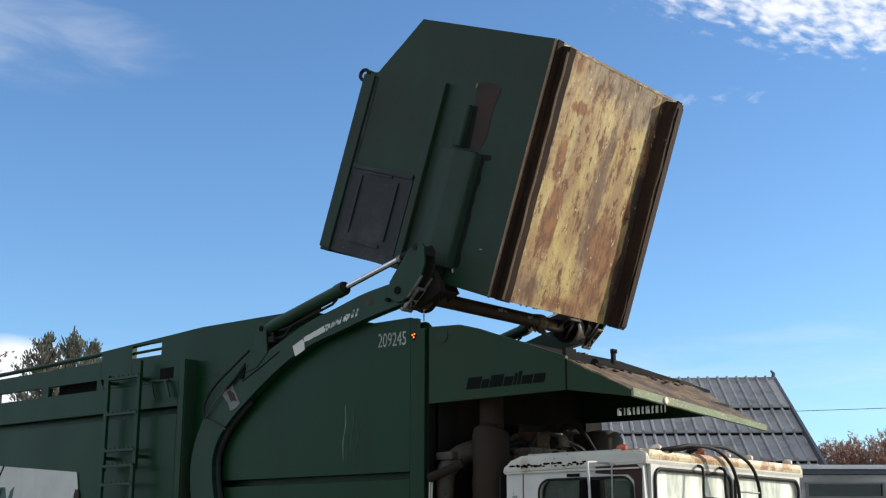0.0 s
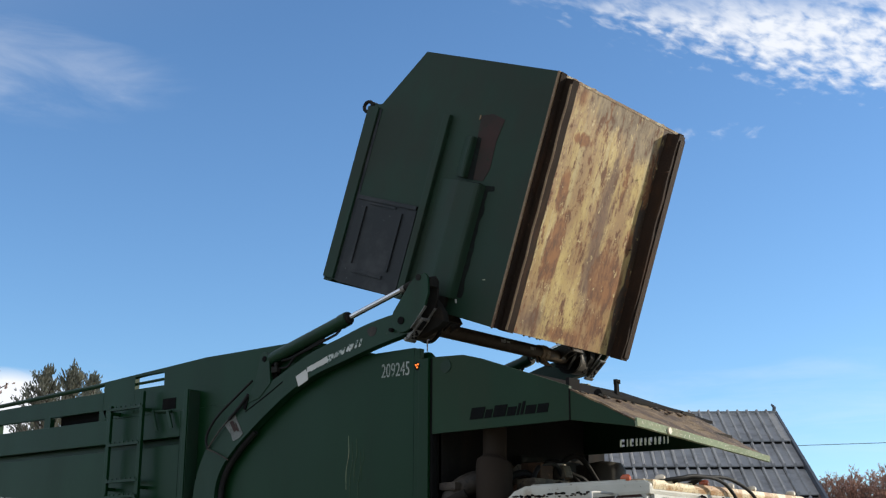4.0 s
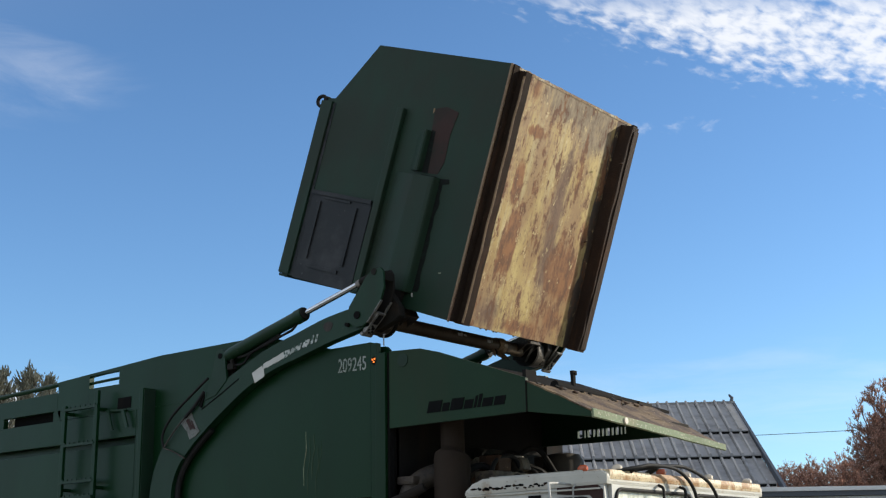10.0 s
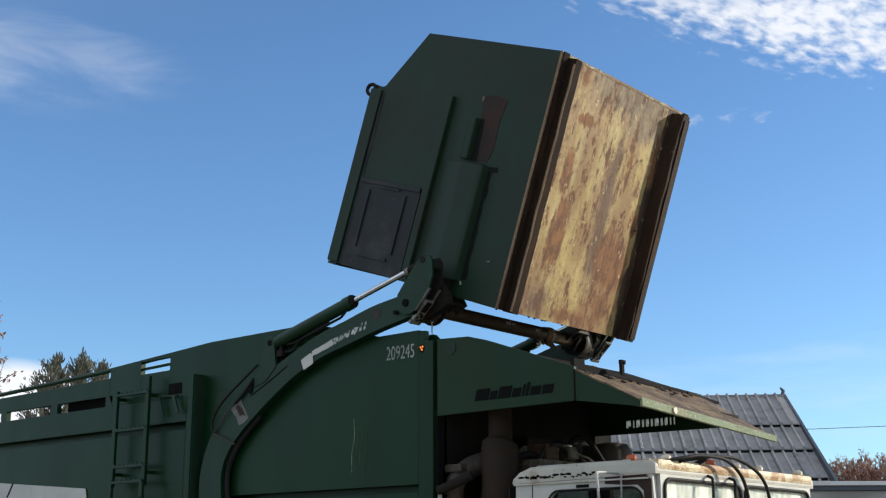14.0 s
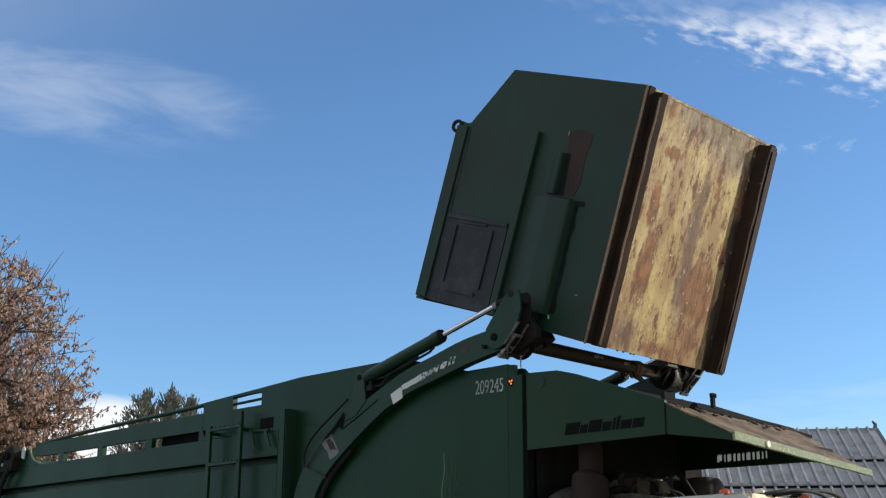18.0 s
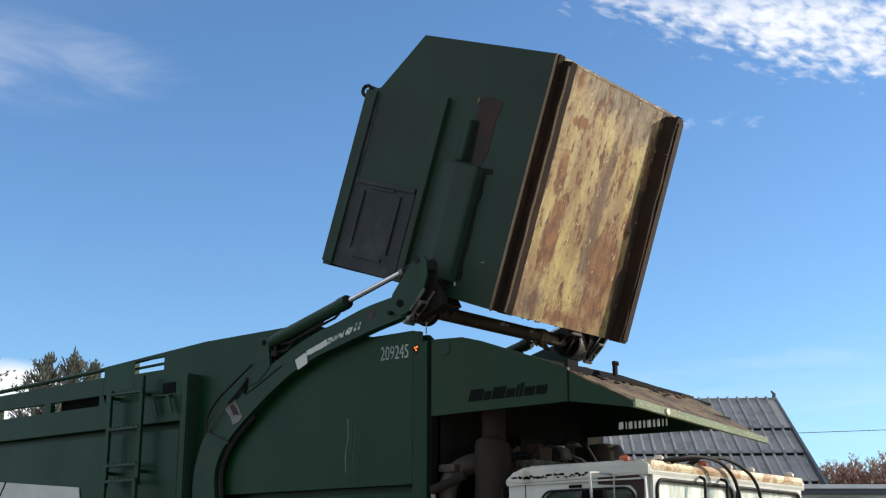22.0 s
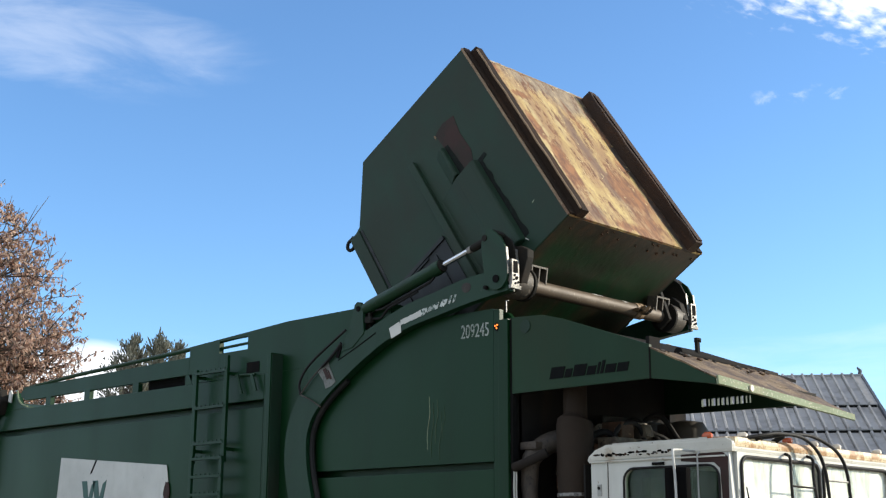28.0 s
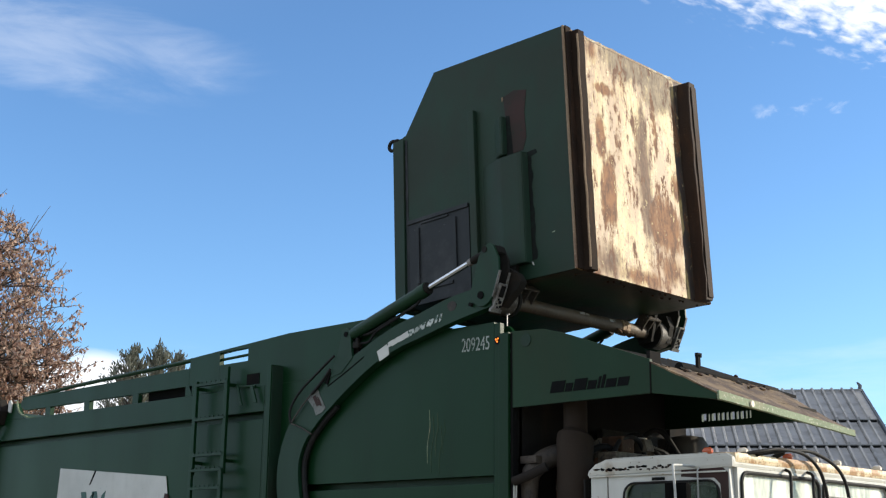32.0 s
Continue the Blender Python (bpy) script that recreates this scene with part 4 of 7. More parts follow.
def signs():
    y0, y1 = -S - 0.012, -S - 0.006
    plate = part("advert_panel", prism([(-3.67, 2.56), (-1.64, 2.40), (-1.60, 2.24), (-1.66, 2.20), (-1.68, 2.12), (-1.64, 2.05), (-1.58, 2.02), (-1.62, 0.95), (-3.80, 0.95)], y0, y1), DECAL, truck, "white advertising panel with green print, torn at its edge")
    for x in (-3.20, -2.985):
        part("logo_wedge", prism([(x, 2.292), (x + 0.10, 2.292), (x + 0.15, 2.11), (x + 0.20, 2.25), (x + 0.27, 2.292), (x + 0.20, 2.005), (x + 0.09, 2.005)], y0 - 0.004, y0), INK, plate, "dark green logo shape")
    part("logo_tick", prism([(-3.05, 2.36), (-3.02, 2.37), (-2.93, 2.50), (-2.95, 2.51)], y0 - 0.004, y0), BLACK_INK, plate)
    for xa, xb in ((-3.18, -2.86), (-2.82, -2.20)):
        part("print_bar", boxes((xa, xb, y0 - 0.004, y0, 1.925, 1.965)), INK, plate)
    for text, x, z, long in (("The waste we collect", -3.525, 1.74, 1.71), ("helps power over", -3.38, 1.55, 1.40), ("one million homes.", -3.46, 1.36, 1.56)):
        words("slogan", text, 0.15, Matrix.Translation((x, y0 - 0.003, z)) @ ON_SIDE, DARK_INK, plate, 0.002, long, 0.0035)
    part("tear", prism([(-3.43, 2.0), (-3.39, 2.06), (-3.36, 1.98), (-3.33, 1.96), (-3.40, 1.95)], y0 - 0.004, y0), BLACK_INK, plate)
    part("tear", prism([(-3.41, 1.80), (-3.38, 1.86), (-3.37, 1.78)], y0 - 0.004, y0), BLACK_INK, plate)
    part("rust_bite", prism([(-1.64, 2.24), (-1.585, 2.22), (-1.565, 2.12), (-1.60, 2.03), (-1.64, 2.04), (-1.665, 2.12)], y0 - 0.002, y1), PRIMER, plate)
    small = part("notice_panel", prism([(-4.43, 2.08), (-3.82, 2.10), (-3.80, 0.95), (-4.55, 0.95), (-4.50, 1.98)], y0 + 0.002, y1 + 0.002), DECAL, truck, "small faded white notice panel")
    for z, w in ((2.02, 0.45), (1.93, 0.28)):
        part("print_bar", boxes((-4.36, -4.36 + w, y0 - 0.001, y0 + 0.002, z - 0.015, z + 0.015)), GREYINK, small)
    part("logo_shape", prism([(-4.38, 1.72), (-4.30, 1.60), (-4.24, 1.70), (-4.18, 1.60), (-4.10, 1.72), (-4.18, 1.69), (-4.24, 1.74), (-4.30, 1.69)], y0 - 0.001, y0 + 0.002), EDGE, small, "brown logo shape")


signs()

# lifting gear. All of it turns about cross pins; z and x are the plane it moves in.
ARM_PIN = (2.68, 0.82)
FORK_PIN = (2.612, 3.607)
CYL_BASE = (1.10, 3.485)
EYE = (0.356, 61.5)  # rod eye on the crank: reach and rest angle
MID = -0.04  # middle of the gear
GAUGE = 1.215  # from its middle to each arm


def lift_arms():
    line = [(2.70, 3.605, 0.18), (2.52, 3.58, 0.19), (2.25, 3.535, 0.20), (1.95, 3.462, 0.195), (1.65, 3.39, 0.19), (1.37, 3.285, 0.185), (1.09, 3.15, 0.215), (0.82, 3.00, 0.255), (0.61, 2.86, 0.275), (0.435, 2.68, 0.272), (0.345, 2.48, 0.275), (0.335, 2.28, 0.29), (0.378, 2.07, 0.29), (0.455, 1.86, 0.29), (0.545, 1.62, 0.31), (0.95, 1.15, 0.32), (1.65, 0.86, 0.32), (2.70, 0.82, 0.34)]
    pts = spline(line, 6)
    prof_up, prof_dn = [], []
    for i, p in enumerate(pts):
        a, b = pts[max(i - 1, 0)], pts[min(i + 1, len(pts) - 1)]
        d = Vector((b[0] - a[0], b[1] - a[1])).normalized()
        nrm = Vector((d.y, -d.x))
        prof_up.append((p[0] + nrm.x * p[2] / 2, p[1] + nrm.y * p[2] / 2))
        prof_dn.append((p[0] - nrm.x * p[2] / 2, p[1] - nrm.y * p[2] / 2))
    arms = []
    px, pz = ARM_PIN
    rel = lambda poly: [(x - px, z - pz) for x, z in poly]
    rnd = random.Random(17)
    for s in (-1, 1):
        y0, y1 = sorted((s * (GAUGE - 0.04), s * (GAUGE + 0.04)))
        bm = bmesh.new()
        U, D = rel(prof_up), rel(prof_dn)
        rows = [[bm.verts.new((u[0], y0, u[1])), bm.verts.new((u[0], y1, u[1])), bm.verts.new((d[0], y1, d[1])), bm.verts.new((d[0], y0, d[1]))] for u, d in zip(U, D)]
        for a, b in zip(rows, rows[1:]):
            for i in range(4):
                bm.faces.new((a[i], a[(i + 1) % 4], b[(i + 1) % 4], b[i]))
        bm.faces.new(rows[0][::-1])
        bm.faces.new(rows[-1])
        arm = part("lift_arm", bm, ARM_GREEN, truck, "curved green lifting arm with peeling tape", False)
        arms.append(arm)
        o = s * (GAUGE + 0.04)
        face = lambda d0, d1: sorted((o + s * d0, o + s * d1))
        part("pin", tube([(2.50 - px, o, 3.549 - pz), (2.50 - px, o + s * 0.03, 3.549 - pz)], 0.016, 10), GASKET, arm)
        # a square of white tape, then a strip torn away in pieces towards the tip
        part("tape", prism(rel([(1.436, 3.298), (1.55, 3.346), (1.572, 3.312), (1.58, 3.256), (1.47, 3.212)]), *face(0.0, 0.003)), DECAL, arm, "pale square of tape")
        n = 26
        for k in range(n):
            f0, f1 = k / n, (k + 0.96) / n
            if k in (18, 22, 24):
                continue
            lost = 0.010 if k < 12 else 0.026
            at = lambda f, top: (1.566 + 0.60 * f, (3.362 if top else 3.310) + (0.176 if top else 0.152) * f)
            a, b = at(f0, False), at(f1, False)
            c, d = at(f1, True), at(f0, True)
            low = [rnd.uniform(0, lost) for _ in range(2)]
            top = [rnd.uniform(0, lost * 0.7) for _ in range(2)]
            lean_ = 0.016 if k > 12 else 0.0
            part("tape", prism(rel([(a[0], a[1] + low[0]), (b[0], b[1] + low[1]), (c[0] + lean_, c[1] - top[0]), (d[0] + lean_, d[1] - top[1])]), *face(0.0, 0.003)), DECAL if k < 10 else PEEL, arm, "peeling white tape")
        part("tape_stain", prism(rel([(2.283 + 0.05 * math.cos(a) * (1 + 0.1 * math.sin(3 * a)), 3.568 + 0.04 * math.sin(a)) for a in np.linspace(0, 2 * math.pi, 14)[:-1]]), *face(0.0, 0.002)), DUST, arm, "faint tan blot left by a sticker")
        # gusset plates that carry the cylinder
        gusset = [(0.86, 3.13), (0.955, 3.35), (1.0, 3.525), (1.03, 3.545), (1.07, 3.54), (1.105, 3.50), (1.115, 3.40), (1.135, 3.275), (1.0, 3.16)]
        part("gusset", prism(rel(gusset), *face(-0.022, 0.006), 0.004), ARM_GREEN, arm)
        part("gusset", prism(rel([(x + 0.02, z - 0.01) for x, z in gusset]), *face(-0.085, -0.062), 0.004), DARK, arm)
        part("cylinder_pin", tube([(CYL_BASE[0] - px - 0.05, o - s * 0.10, CYL_BASE[1] - pz), (CYL_BASE[0] - px - 0.05, o + s * 0.012, CYL_BASE[1] - pz)], 0.024, 14), GASKET, arm)
        part("fitting", boxes((1.13 - px, 1.20 - px, *face(-0.05, 0.0), 3.36 - pz, 3.41 - pz), edge=0.006), DARK, arm, "dark hydraulic fitting")
        part("nipple", boxes((1.16 - px, 1.185 - px, *face(-0.03, -0.004), 3.411 - pz, 3.445 - pz), edge=0.004), DARK, arm)
        part("fitting", boxes((0.93 - px, 1.0 - px, *face(-0.058, -0.026), 3.37 - pz, 3.43 - pz), edge=0.006), DARK, arm, "dark hydraulic fitting")
        hose = [(1.20, 3.395), (1.30, 3.40), (1.38, 3.47), (1.55, 3.53), (1.72, 3.585)]
        part("hose", tube([(x - px, o - s * 0.03, z - pz) for x, z in (r[:2] for r in spline(hose, 5))], 0.010, 8), RUBBER, arm, "", True)
        # weld line, tag, loops of hose and a bent wire round the elbow
        part("weld_line", prism(rel([(1.274, 3.275), (1.278, 3.266), (1.08, 3.168), (0.829, 3.056), (0.825, 3.064), (1.076, 3.178)]), *face(0.0, 0.003)), GASKET, arm)
        part("tag", prism(rel([(0.572, 2.969), (0.62, 3.015), (0.704, 3.046), (0.735, 2.99), (0.813, 2.881), (0.765, 2.845), (0.69, 2.823), (0.655, 2.89)]), *face(0.0, 0.004)), TAG, arm, "scuffed pale tag")
        for quad in ([(0.64, 2.985), (0.68, 3.0), (0.735, 2.915), (0.70, 2.90)], [(0.70, 2.985), (0.722, 2.975), (0.765, 2.905), (0.745, 2.90)]):
            part("tag_mark", prism(rel(quad), *face(0.004, 0.007)), PRIMER, arm)
        for hose, r, mat in (([(0.92, 3.31), (0.89, 3.295), (0.694, 3.178), (0.509, 3.062), (0.398, 2.958), (0.352, 2.862), (0.378, 2.776)], 0.011, RUBBER), ([(0.873, 3.202), (0.80, 3.13), (0.72, 3.065), (0.64, 3.011)], 0.013, RUBBER), ([(0.64, 3.011), (0.515, 2.914), (0.39, 2.79), (0.386, 2.772), (0.45, 2.752), (0.522, 2.727), (0.659, 2.665)], 0.006, DUST)):
            part("hose" if mat is RUBBER else "bent_wire", tube([(x - px, o + s * 0.018, z - pz) for x, z in (q[:2] for q in spline(hose, 5))], r, 8), mat, arm, "", True)
        part("hose_clip", prism(rel([(0.80, 3.09), (0.862, 3.20), (0.868, 3.165), (0.835, 3.075)]), *face(0.0, 0.012)), GASKET, arm)
        part("pivot_boss", tube([(0, s * (GAUGE - 0.1), 0), (0, s * (GAUGE + 0.1), 0)], 0.15, 20), DARK, arm)
        inner = [(x - px, z - pz) for x, z in prof_dn[42:88:3]]
        part("edge_hose", tube([(x + 0.026, o - s * 0.05, z) for x, z in inner], 0.024, 8), RUBBER, arm, "black hose along the arm's inner edge")
    return arms


ARMS = lift_arms()


COLLAR = worn("greasy_dark_collar", (0.050, 0.043, 0.034), (0.045, 0.034, 0.024), (0.16, 0.14, 0.11), (0.45, 0.7), scale=6, wear_at=(0.58, 0.66), spec=0.35)


def fork_gear():
    """Cross tube with its collars and forks; it turns about the tube."""
    gear = part("fork_tube", tube([(0, -GAUGE + 0.06, 0), (0, GAUGE - 0.06, 0)], 0.058, 18), STEEL, truck, "worn steel cross tube with lifting forks", True)
    for s in (-1, 1):
        part("collar", tube([(0, s * 0.97, 0), (0, s * 0.98, 0), (0, s * 1.10, 0), (0, s * 1.13, 0)], [0.10, 0.122, 0.125, 0.115], 24), COLLAR, gear, "", True)
        part("collar_ring", tube([(0, s * 0.945, 0), (0, s * 0.969, 0)], 0.132, 24), DARK, gear)
        # forks lie in the pockets of the container
        f0, f1 = sorted((BIN_Y - MID + s * 0.925, BIN_Y - MID + s * 0.965))
        part("fork", prism([(-0.09, -0.07), (0.20, -0.15), (1.08, -0.13), (1.15, -0.08), (1.08, -0.05), (0.3, -0.03), (0.0, 0.08), (-0.10, 0.06)], f0, f1, 0.008), DARK, gear, "black steel fork")
        hub = [(-0.09, -0.09), (0.03, -0.25), (0.08, -0.285), (0.15, -0.25), (0.20, -0.17), (0.235, -0.11), (0.26, -0.06), (0.25, 0.03), (0.0, 0.10)] if s < 0 else [(-0.09, -0.10), (0.06, -0.15), (0.16, -0.12), (0.2, 0.05), (0.0, 0.10)]
        g0, g1 = sorted((s * 1.06, s * 1.135))
        part("fork_hub", prism(hub, g0, g1, 0.012), DARK, gear, "heavy black fork hub")
        part("hub_bolt", tube([(0.08, s * 1.137, -0.06), (0.08, s * 1.155, -0.06)], 0.03, 8), DARK, gear)
        # open bumper frame that bears on the container's back
        turn = Matrix.Rotation(radians(42), 4, "Y")
        a0, a1 = sorted((s * 0.745, s * 0.94))
        bm = bmesh.new()
        for xa, xb, ya, yb in ((0.03, 0.165, a0, a0 + 0.014), (0.03, 0.151, (a0 + a1) / 2 - 0.006, (a0 + a1) / 2 + 0.006), (0.03, 0.165, a1 - 0.014, a1), (0.151, 0.165, a0 + 0.014, a1 - 0.014)):
            box(bm, xa, xb, ya, yb, -0.05, 0.05, turn)
        part("bumper_frame", bm, COLLAR, gear, "small open bumper frame")
    for y, r in ((0.53, 0.070), (0.48, 0.066)):
        part("clamp", tube([(0, y, 0), (0, y + 0.05, 0)], r, 12), EDGE, gear)
    rnd = random.Random(31)
    for k in range(7):
        y = 0.42 + 0.022 * k
        a = (-0.04 - 0.02 * rnd.random(), y, -0.04)
        b = (a[0] - 0.03, y + rnd.uniform(-0.02, 0.02), -0.06 - 0.05 * rnd.random())
        c = (b[0] - 0.02 * rnd.random(), b[1] + rnd.uniform(-0.02, 0.02), b[2] - rnd.uniform(0.02, 0.07))
        part("caught_scrap", tube([a, b, c], [rnd.uniform(0.012, 0.024), 0.016, 0.005], 6), rnd.choice((EDGE, TAN, DUST)), gear, "torn scrap caught on the tube")
    for y0, y1, a, w in ((-0.11, -0.05, -62, 0.012), (-0.03, 0.01, -60, 0.008), (0.30, 0.345, -66, 0.012), (-0.06, -0.04, -50, 0.01), (0.36, 0.37, -58, 0.012)):
        bm = box(bmesh.new(), 0.054, 0.0595, y0, y1, -w, w, Matrix.Rotation(radians(-a), 4, "Y"))
        part("scrape", bm, DECAL, gear, "scraped bright fleck")
    return gear


BIN_Y = -0.10  # middle of the container
FORKS = fork_gear()


def fork_cylinders():
    out = []
    for s in (-1, 1):
        y = s * (GAUGE + 0.01)
        barrel = part("fork_cylinder", tube([(0, 0, 0), (0.05, 0, 0), (0.06, 0, 0), (0.84, 0, 0), (0.84, 0, 0), (0.92, 0, 0)], [0.046, 0.050, 0.053, 0.053, 0.059, 0.057], 16), ARM_GREEN, truck, "green hydraulic cylinder", True)
        part("gland", tube([(0.92, 0, 0), (0.935, 0, 0)], 0.05, 16), DARK, barrel)
        part("feed_pipe", tube([(0.12, 0, -0.06), (0.2, 0, -0.078), (0.76, 0, -0.078), (0.82, 0, -0.055)], 0.011, 8), RUBBER, barrel)
        rod = part("cylinder_rod", tube([(-0.90, 0, 0), (-0.19, 0, 0)], 0.022, 14), CHROME, truck, "bright chromed piston rod", True)
        part("rod_collar", tube([(-0.225, 0, 0), (-0.19, 0, 0)], 0.028, 12), SCUFF, rod)
        part("rod_eye", tube([(-0.19, 0, 0), (-0.17, 0, 0), (-0.05, 0, 0), (0.0, 0, 0), (0.035, 0, 0)], [0.024, 0.032, 0.030, 0.046, 0.03], 12), DARK, rod)
        # two crank plates astride the arm
        plate = [(-0.088, 0.075), (-0.02, 0.155), (0.085, 0.283), (0.150, 0.335), (0.235, 0.338), (0.262, 0.30), (0.268, 0.178), (0.232, 0.082), (0.135, -0.025), (0.093, -0.067), (0.05, -0.090), (-0.01, -0.092), (-0.06, -0.065), (-0.09, -0.01)]
        crank = part("fork_crank", prism(plate, *sorted((s * (GAUGE + 0.045), s * (GAUGE + 0.065))), 0.004), ARM_GREEN, truck, "green crank plates astride the arm")
        part("inner_plate", prism(plate, *sorted((s * (GAUGE - 0.068), s * (GAUGE - 0.048))), 0.004), DARK, crank)
        part("crank_pin", tube([(0, s * (GAUGE - 0.12), 0), (0, s * (GAUGE + 0.075), 0)], 0.030, 14), GASKET, crank)
        ex, ez = EYE[0] * math.cos(radians(EYE[1])), EYE[0] * math.sin(radians(EYE[1]))
        part("crank_pin", tube([(ex, s * (GAUGE - 0.07), ez), (ex, s * (GAUGE + 0.07), ez)], 0.026, 12), DARK, crank)
        # pale strips for sunlight on the plate edges, and the scuffed stop pad between them
        for y_a in (GAUGE + 0.044, GAUGE - 0.069):
            for (xa, za), (xb, zb) in (((0.236, 0.086), (0.139, -0.022)), ((0.137, -0.024), (0.094, -0.066))):
                d = Vector((xb - xa, zb - za)).normalized()
                k = Vector((-d.y, d.x)) * 0.007
                part("sunlit_edge", prism([(xa, za), (xb, zb), (xb + k.x, zb + k.y), (xa + k.x, za + k.y)], *sorted((s * y_a, s * (y_a + 0.022)))), BRIGHT, crank)
        q0, q1 = sorted((s * (GAUGE - 0.045), s * (GAUGE + 0.040)))
        pad = [(0.180, 0.010), (0.196, -0.008), (0.050, -0.142), (0.032, -0.126), (0.05, -0.088), (0.10, -0.060)]
        part("stop_pad", prism(pad, q0, q1, 0.005), BRIGHT, crank, "scuffed pale stop pad, specked with dirt")
        for f, w, v in ((0.62, 0.35, 0.016), (0.72, 0.62, 0.024), (0.88, 0.8, 0.018), (0.80, 0.22, 0.012), (0.93, 0.45, 0.014)):
            c = Vector((0.196, -0.008)).lerp(Vector((0.050, -0.142)), f)
            yy = q0 + (q1 - q0) * w
            part("stop_bolt", tube([(c.x - 0.002, yy, c.y + 0.002), (c.x + 0.004, yy, c.y - 0.005)], v * 0.6, 8), GASKET, crank)
        # dark slot in the upper half of the pad
        top_, low_ = Vector((0.196, -0.008)).lerp(Vector((0.050, -0.142)), 0.07), Vector((0.196, -0.008)).lerp(Vector((0.050, -0.142)), 0.52)
        off = Vector((0.0055, -0.006))
        part("pad_slot", prism([tuple(top_ - off), tuple(low_ - off), tuple(low_ + off * 0.5), tuple(top_ + off * 0.5)], q0 + 0.018, q1 - 0.020), GASKET, crank)
        part("stop_foot", prism([(0.034, -0.128), (0.052, -0.146), (0.030, -0.162), (0.014, -0.146)], q0 - 0.015, q1 + 0.015, 0.003), BRIGHT, crank)
        part("web", prism([(0.262, 0.305), (0.268, 0.24), (0.25, 0.235), (0.245, 0.30)], q0, q1, 0.003), DARK, crank)
        out.append((s, y, barrel, rod, crank))
    return out


CYLINDERS = fork_cylinders()


def cab():
    x0, x1, w = 3.50, 4.64, 1.15
    shell = part("cab", boxes((x0, x1 - 0.02, -w + 0.05, w - 0.05, 0.62, 1.48), edge=0.03), WHITE, truck, "white cab with chipped, rusting roof edge")
    def wall(name, poly, s):
        return part(name, prism(poly, *sorted((s * (w - 0.045), s * w)), 0.006), WHITE, shell)

    def rounded(a0, a1, b0, b1, r, n=5):
        pts = []
        for ca, cb, t0 in ((a1 - r, b1 - r, 0), (a0 + r, b1 - r, 90), (a0 + r, b0 + r, 180), (a1 - r, b0 + r, 270)):
            pts += [(ca + r * math.cos(radians(t0 + 90 * k / n)), cb + r * math.sin(radians(t0 + 90 * k / n))) for k in range(n + 1)]
        return pts

    def pierced(outer, inner, place, thick):
        """A plate with a rounded opening; place turns (a, b, depth) into a point."""
        a0, a1, b0, b1 = outer
        n = len(inner) // 4
        rim = []
        for q, (ca, cb) in enumerate(((a1, b1), (a0, b1), (a0, b0), (a1, b0))):
            for k in range(n):
                a, b = inner[q * n + k]
                first = k < n / 2
                rim.append((a, cb) if (q % 2 == 0) != first else (ca, b))
            rim[-n + (n - 1) // 2] = (ca, cb)
        bm = bmesh.new()
        loops = [[bm.verts.new(place(a, b, d)) for a, b in line_] for line_ in (rim, inner) for d in (0.0, thick)]
        m_ = len(inner)
        for k in range(m_):
            l = (k + 1) % m_
            for p_, q_ in ((0, 2), (1, 3), (2, 3), (0, 1)):
                bm.faces.new((loops[p_][k], loops[p_][l], loops[q_][l], loops[q_][k]))
        return bm

    def seal(name, loop, place, r):
        pts = [place(a, b, -0.004) for a, b in loop]
        return part(name, tube(pts + pts[:1], r, 8), RUBBER, shell, "black rubber window seal", True)

    for s in (-1, 1):
        wall("rear_quarter", [(3.50, 0.62), (3.64, 0.62), (3.645, 2.26), (3.53, 2.26), (3.505, 2.2)], s)
        wall("door", [(3.655, 0.7), (4.56, 0.7), (4.56, 1.58), (3.655, 1.58)], s)
        opening = rounded(3.785, 4.535, 1.635, 2.155, 0.085)
        at_side = lambda a, b, d: (a, s * (w - d), b)
        part("door_frame", pierced((3.655, 4.56, 1.582, 2.25), opening, at_side, 0.045), WHITE, shell)
        seal("window_seal", opening, at_side, 0.008)
        wall("front_post", [(4.565, 0.62), (4.64, 0.62), (4.64, 1.6), (4.61, 2.26), (4.54, 2.26), (4.565, 1.6)], s)
        a, b = sorted((s * (w - 0.03), s * (w - 0.024)))
        part("side_window", boxes((3.78, 4.218, a, b, 1.63, 2.16)), GLASS, shell, "dark side window")
        part("quarter_window", boxes((4.242, 4.54, a, b, 1.63, 2.16)), GLASS, shell, "dark quarter window")
        part("window_bar", boxes((4.22, 4.24, *sorted((s * (w - 0.03), s * (w + 0.004))), 1.64, 2.15)), PALE, shell)
        part("door_gap", boxes((3.645, 3.655, *sorted((s * (w - 0.02), s * (w - 0.005))), 0.7, 2.25)), GASKET, shell)
        part("door_latch", tube([(3.575, s * w, 2.03), (3.575, s * (w + 0.012), 2.03)], 0.011, 12), DARK, shell)
        part("latch_plate", boxes((3.56, 3.595, *sorted((s * w, s * (w + 0.006))), 1.975, 2.055)), SIDING, shell)
        part("header_vent", boxes((4.02, 4.12, *sorted((s * w, s * (w + 0.008))), 2.168, 2.188)), GASKET, shell)
    # front wall with two windshield panes
    def front(name, y0, y1, z0, z1, mat=WHITE):
        return part(name, boxes((x1 - 0.05, x1, y0, y1, z0, z1), edge=0.006), mat, shell)
    front("front_panel", -w + 0.05, w - 0.05, 0.62, 1.44)
    at_front = lambda a, b, d: (x1 - d, a, b)
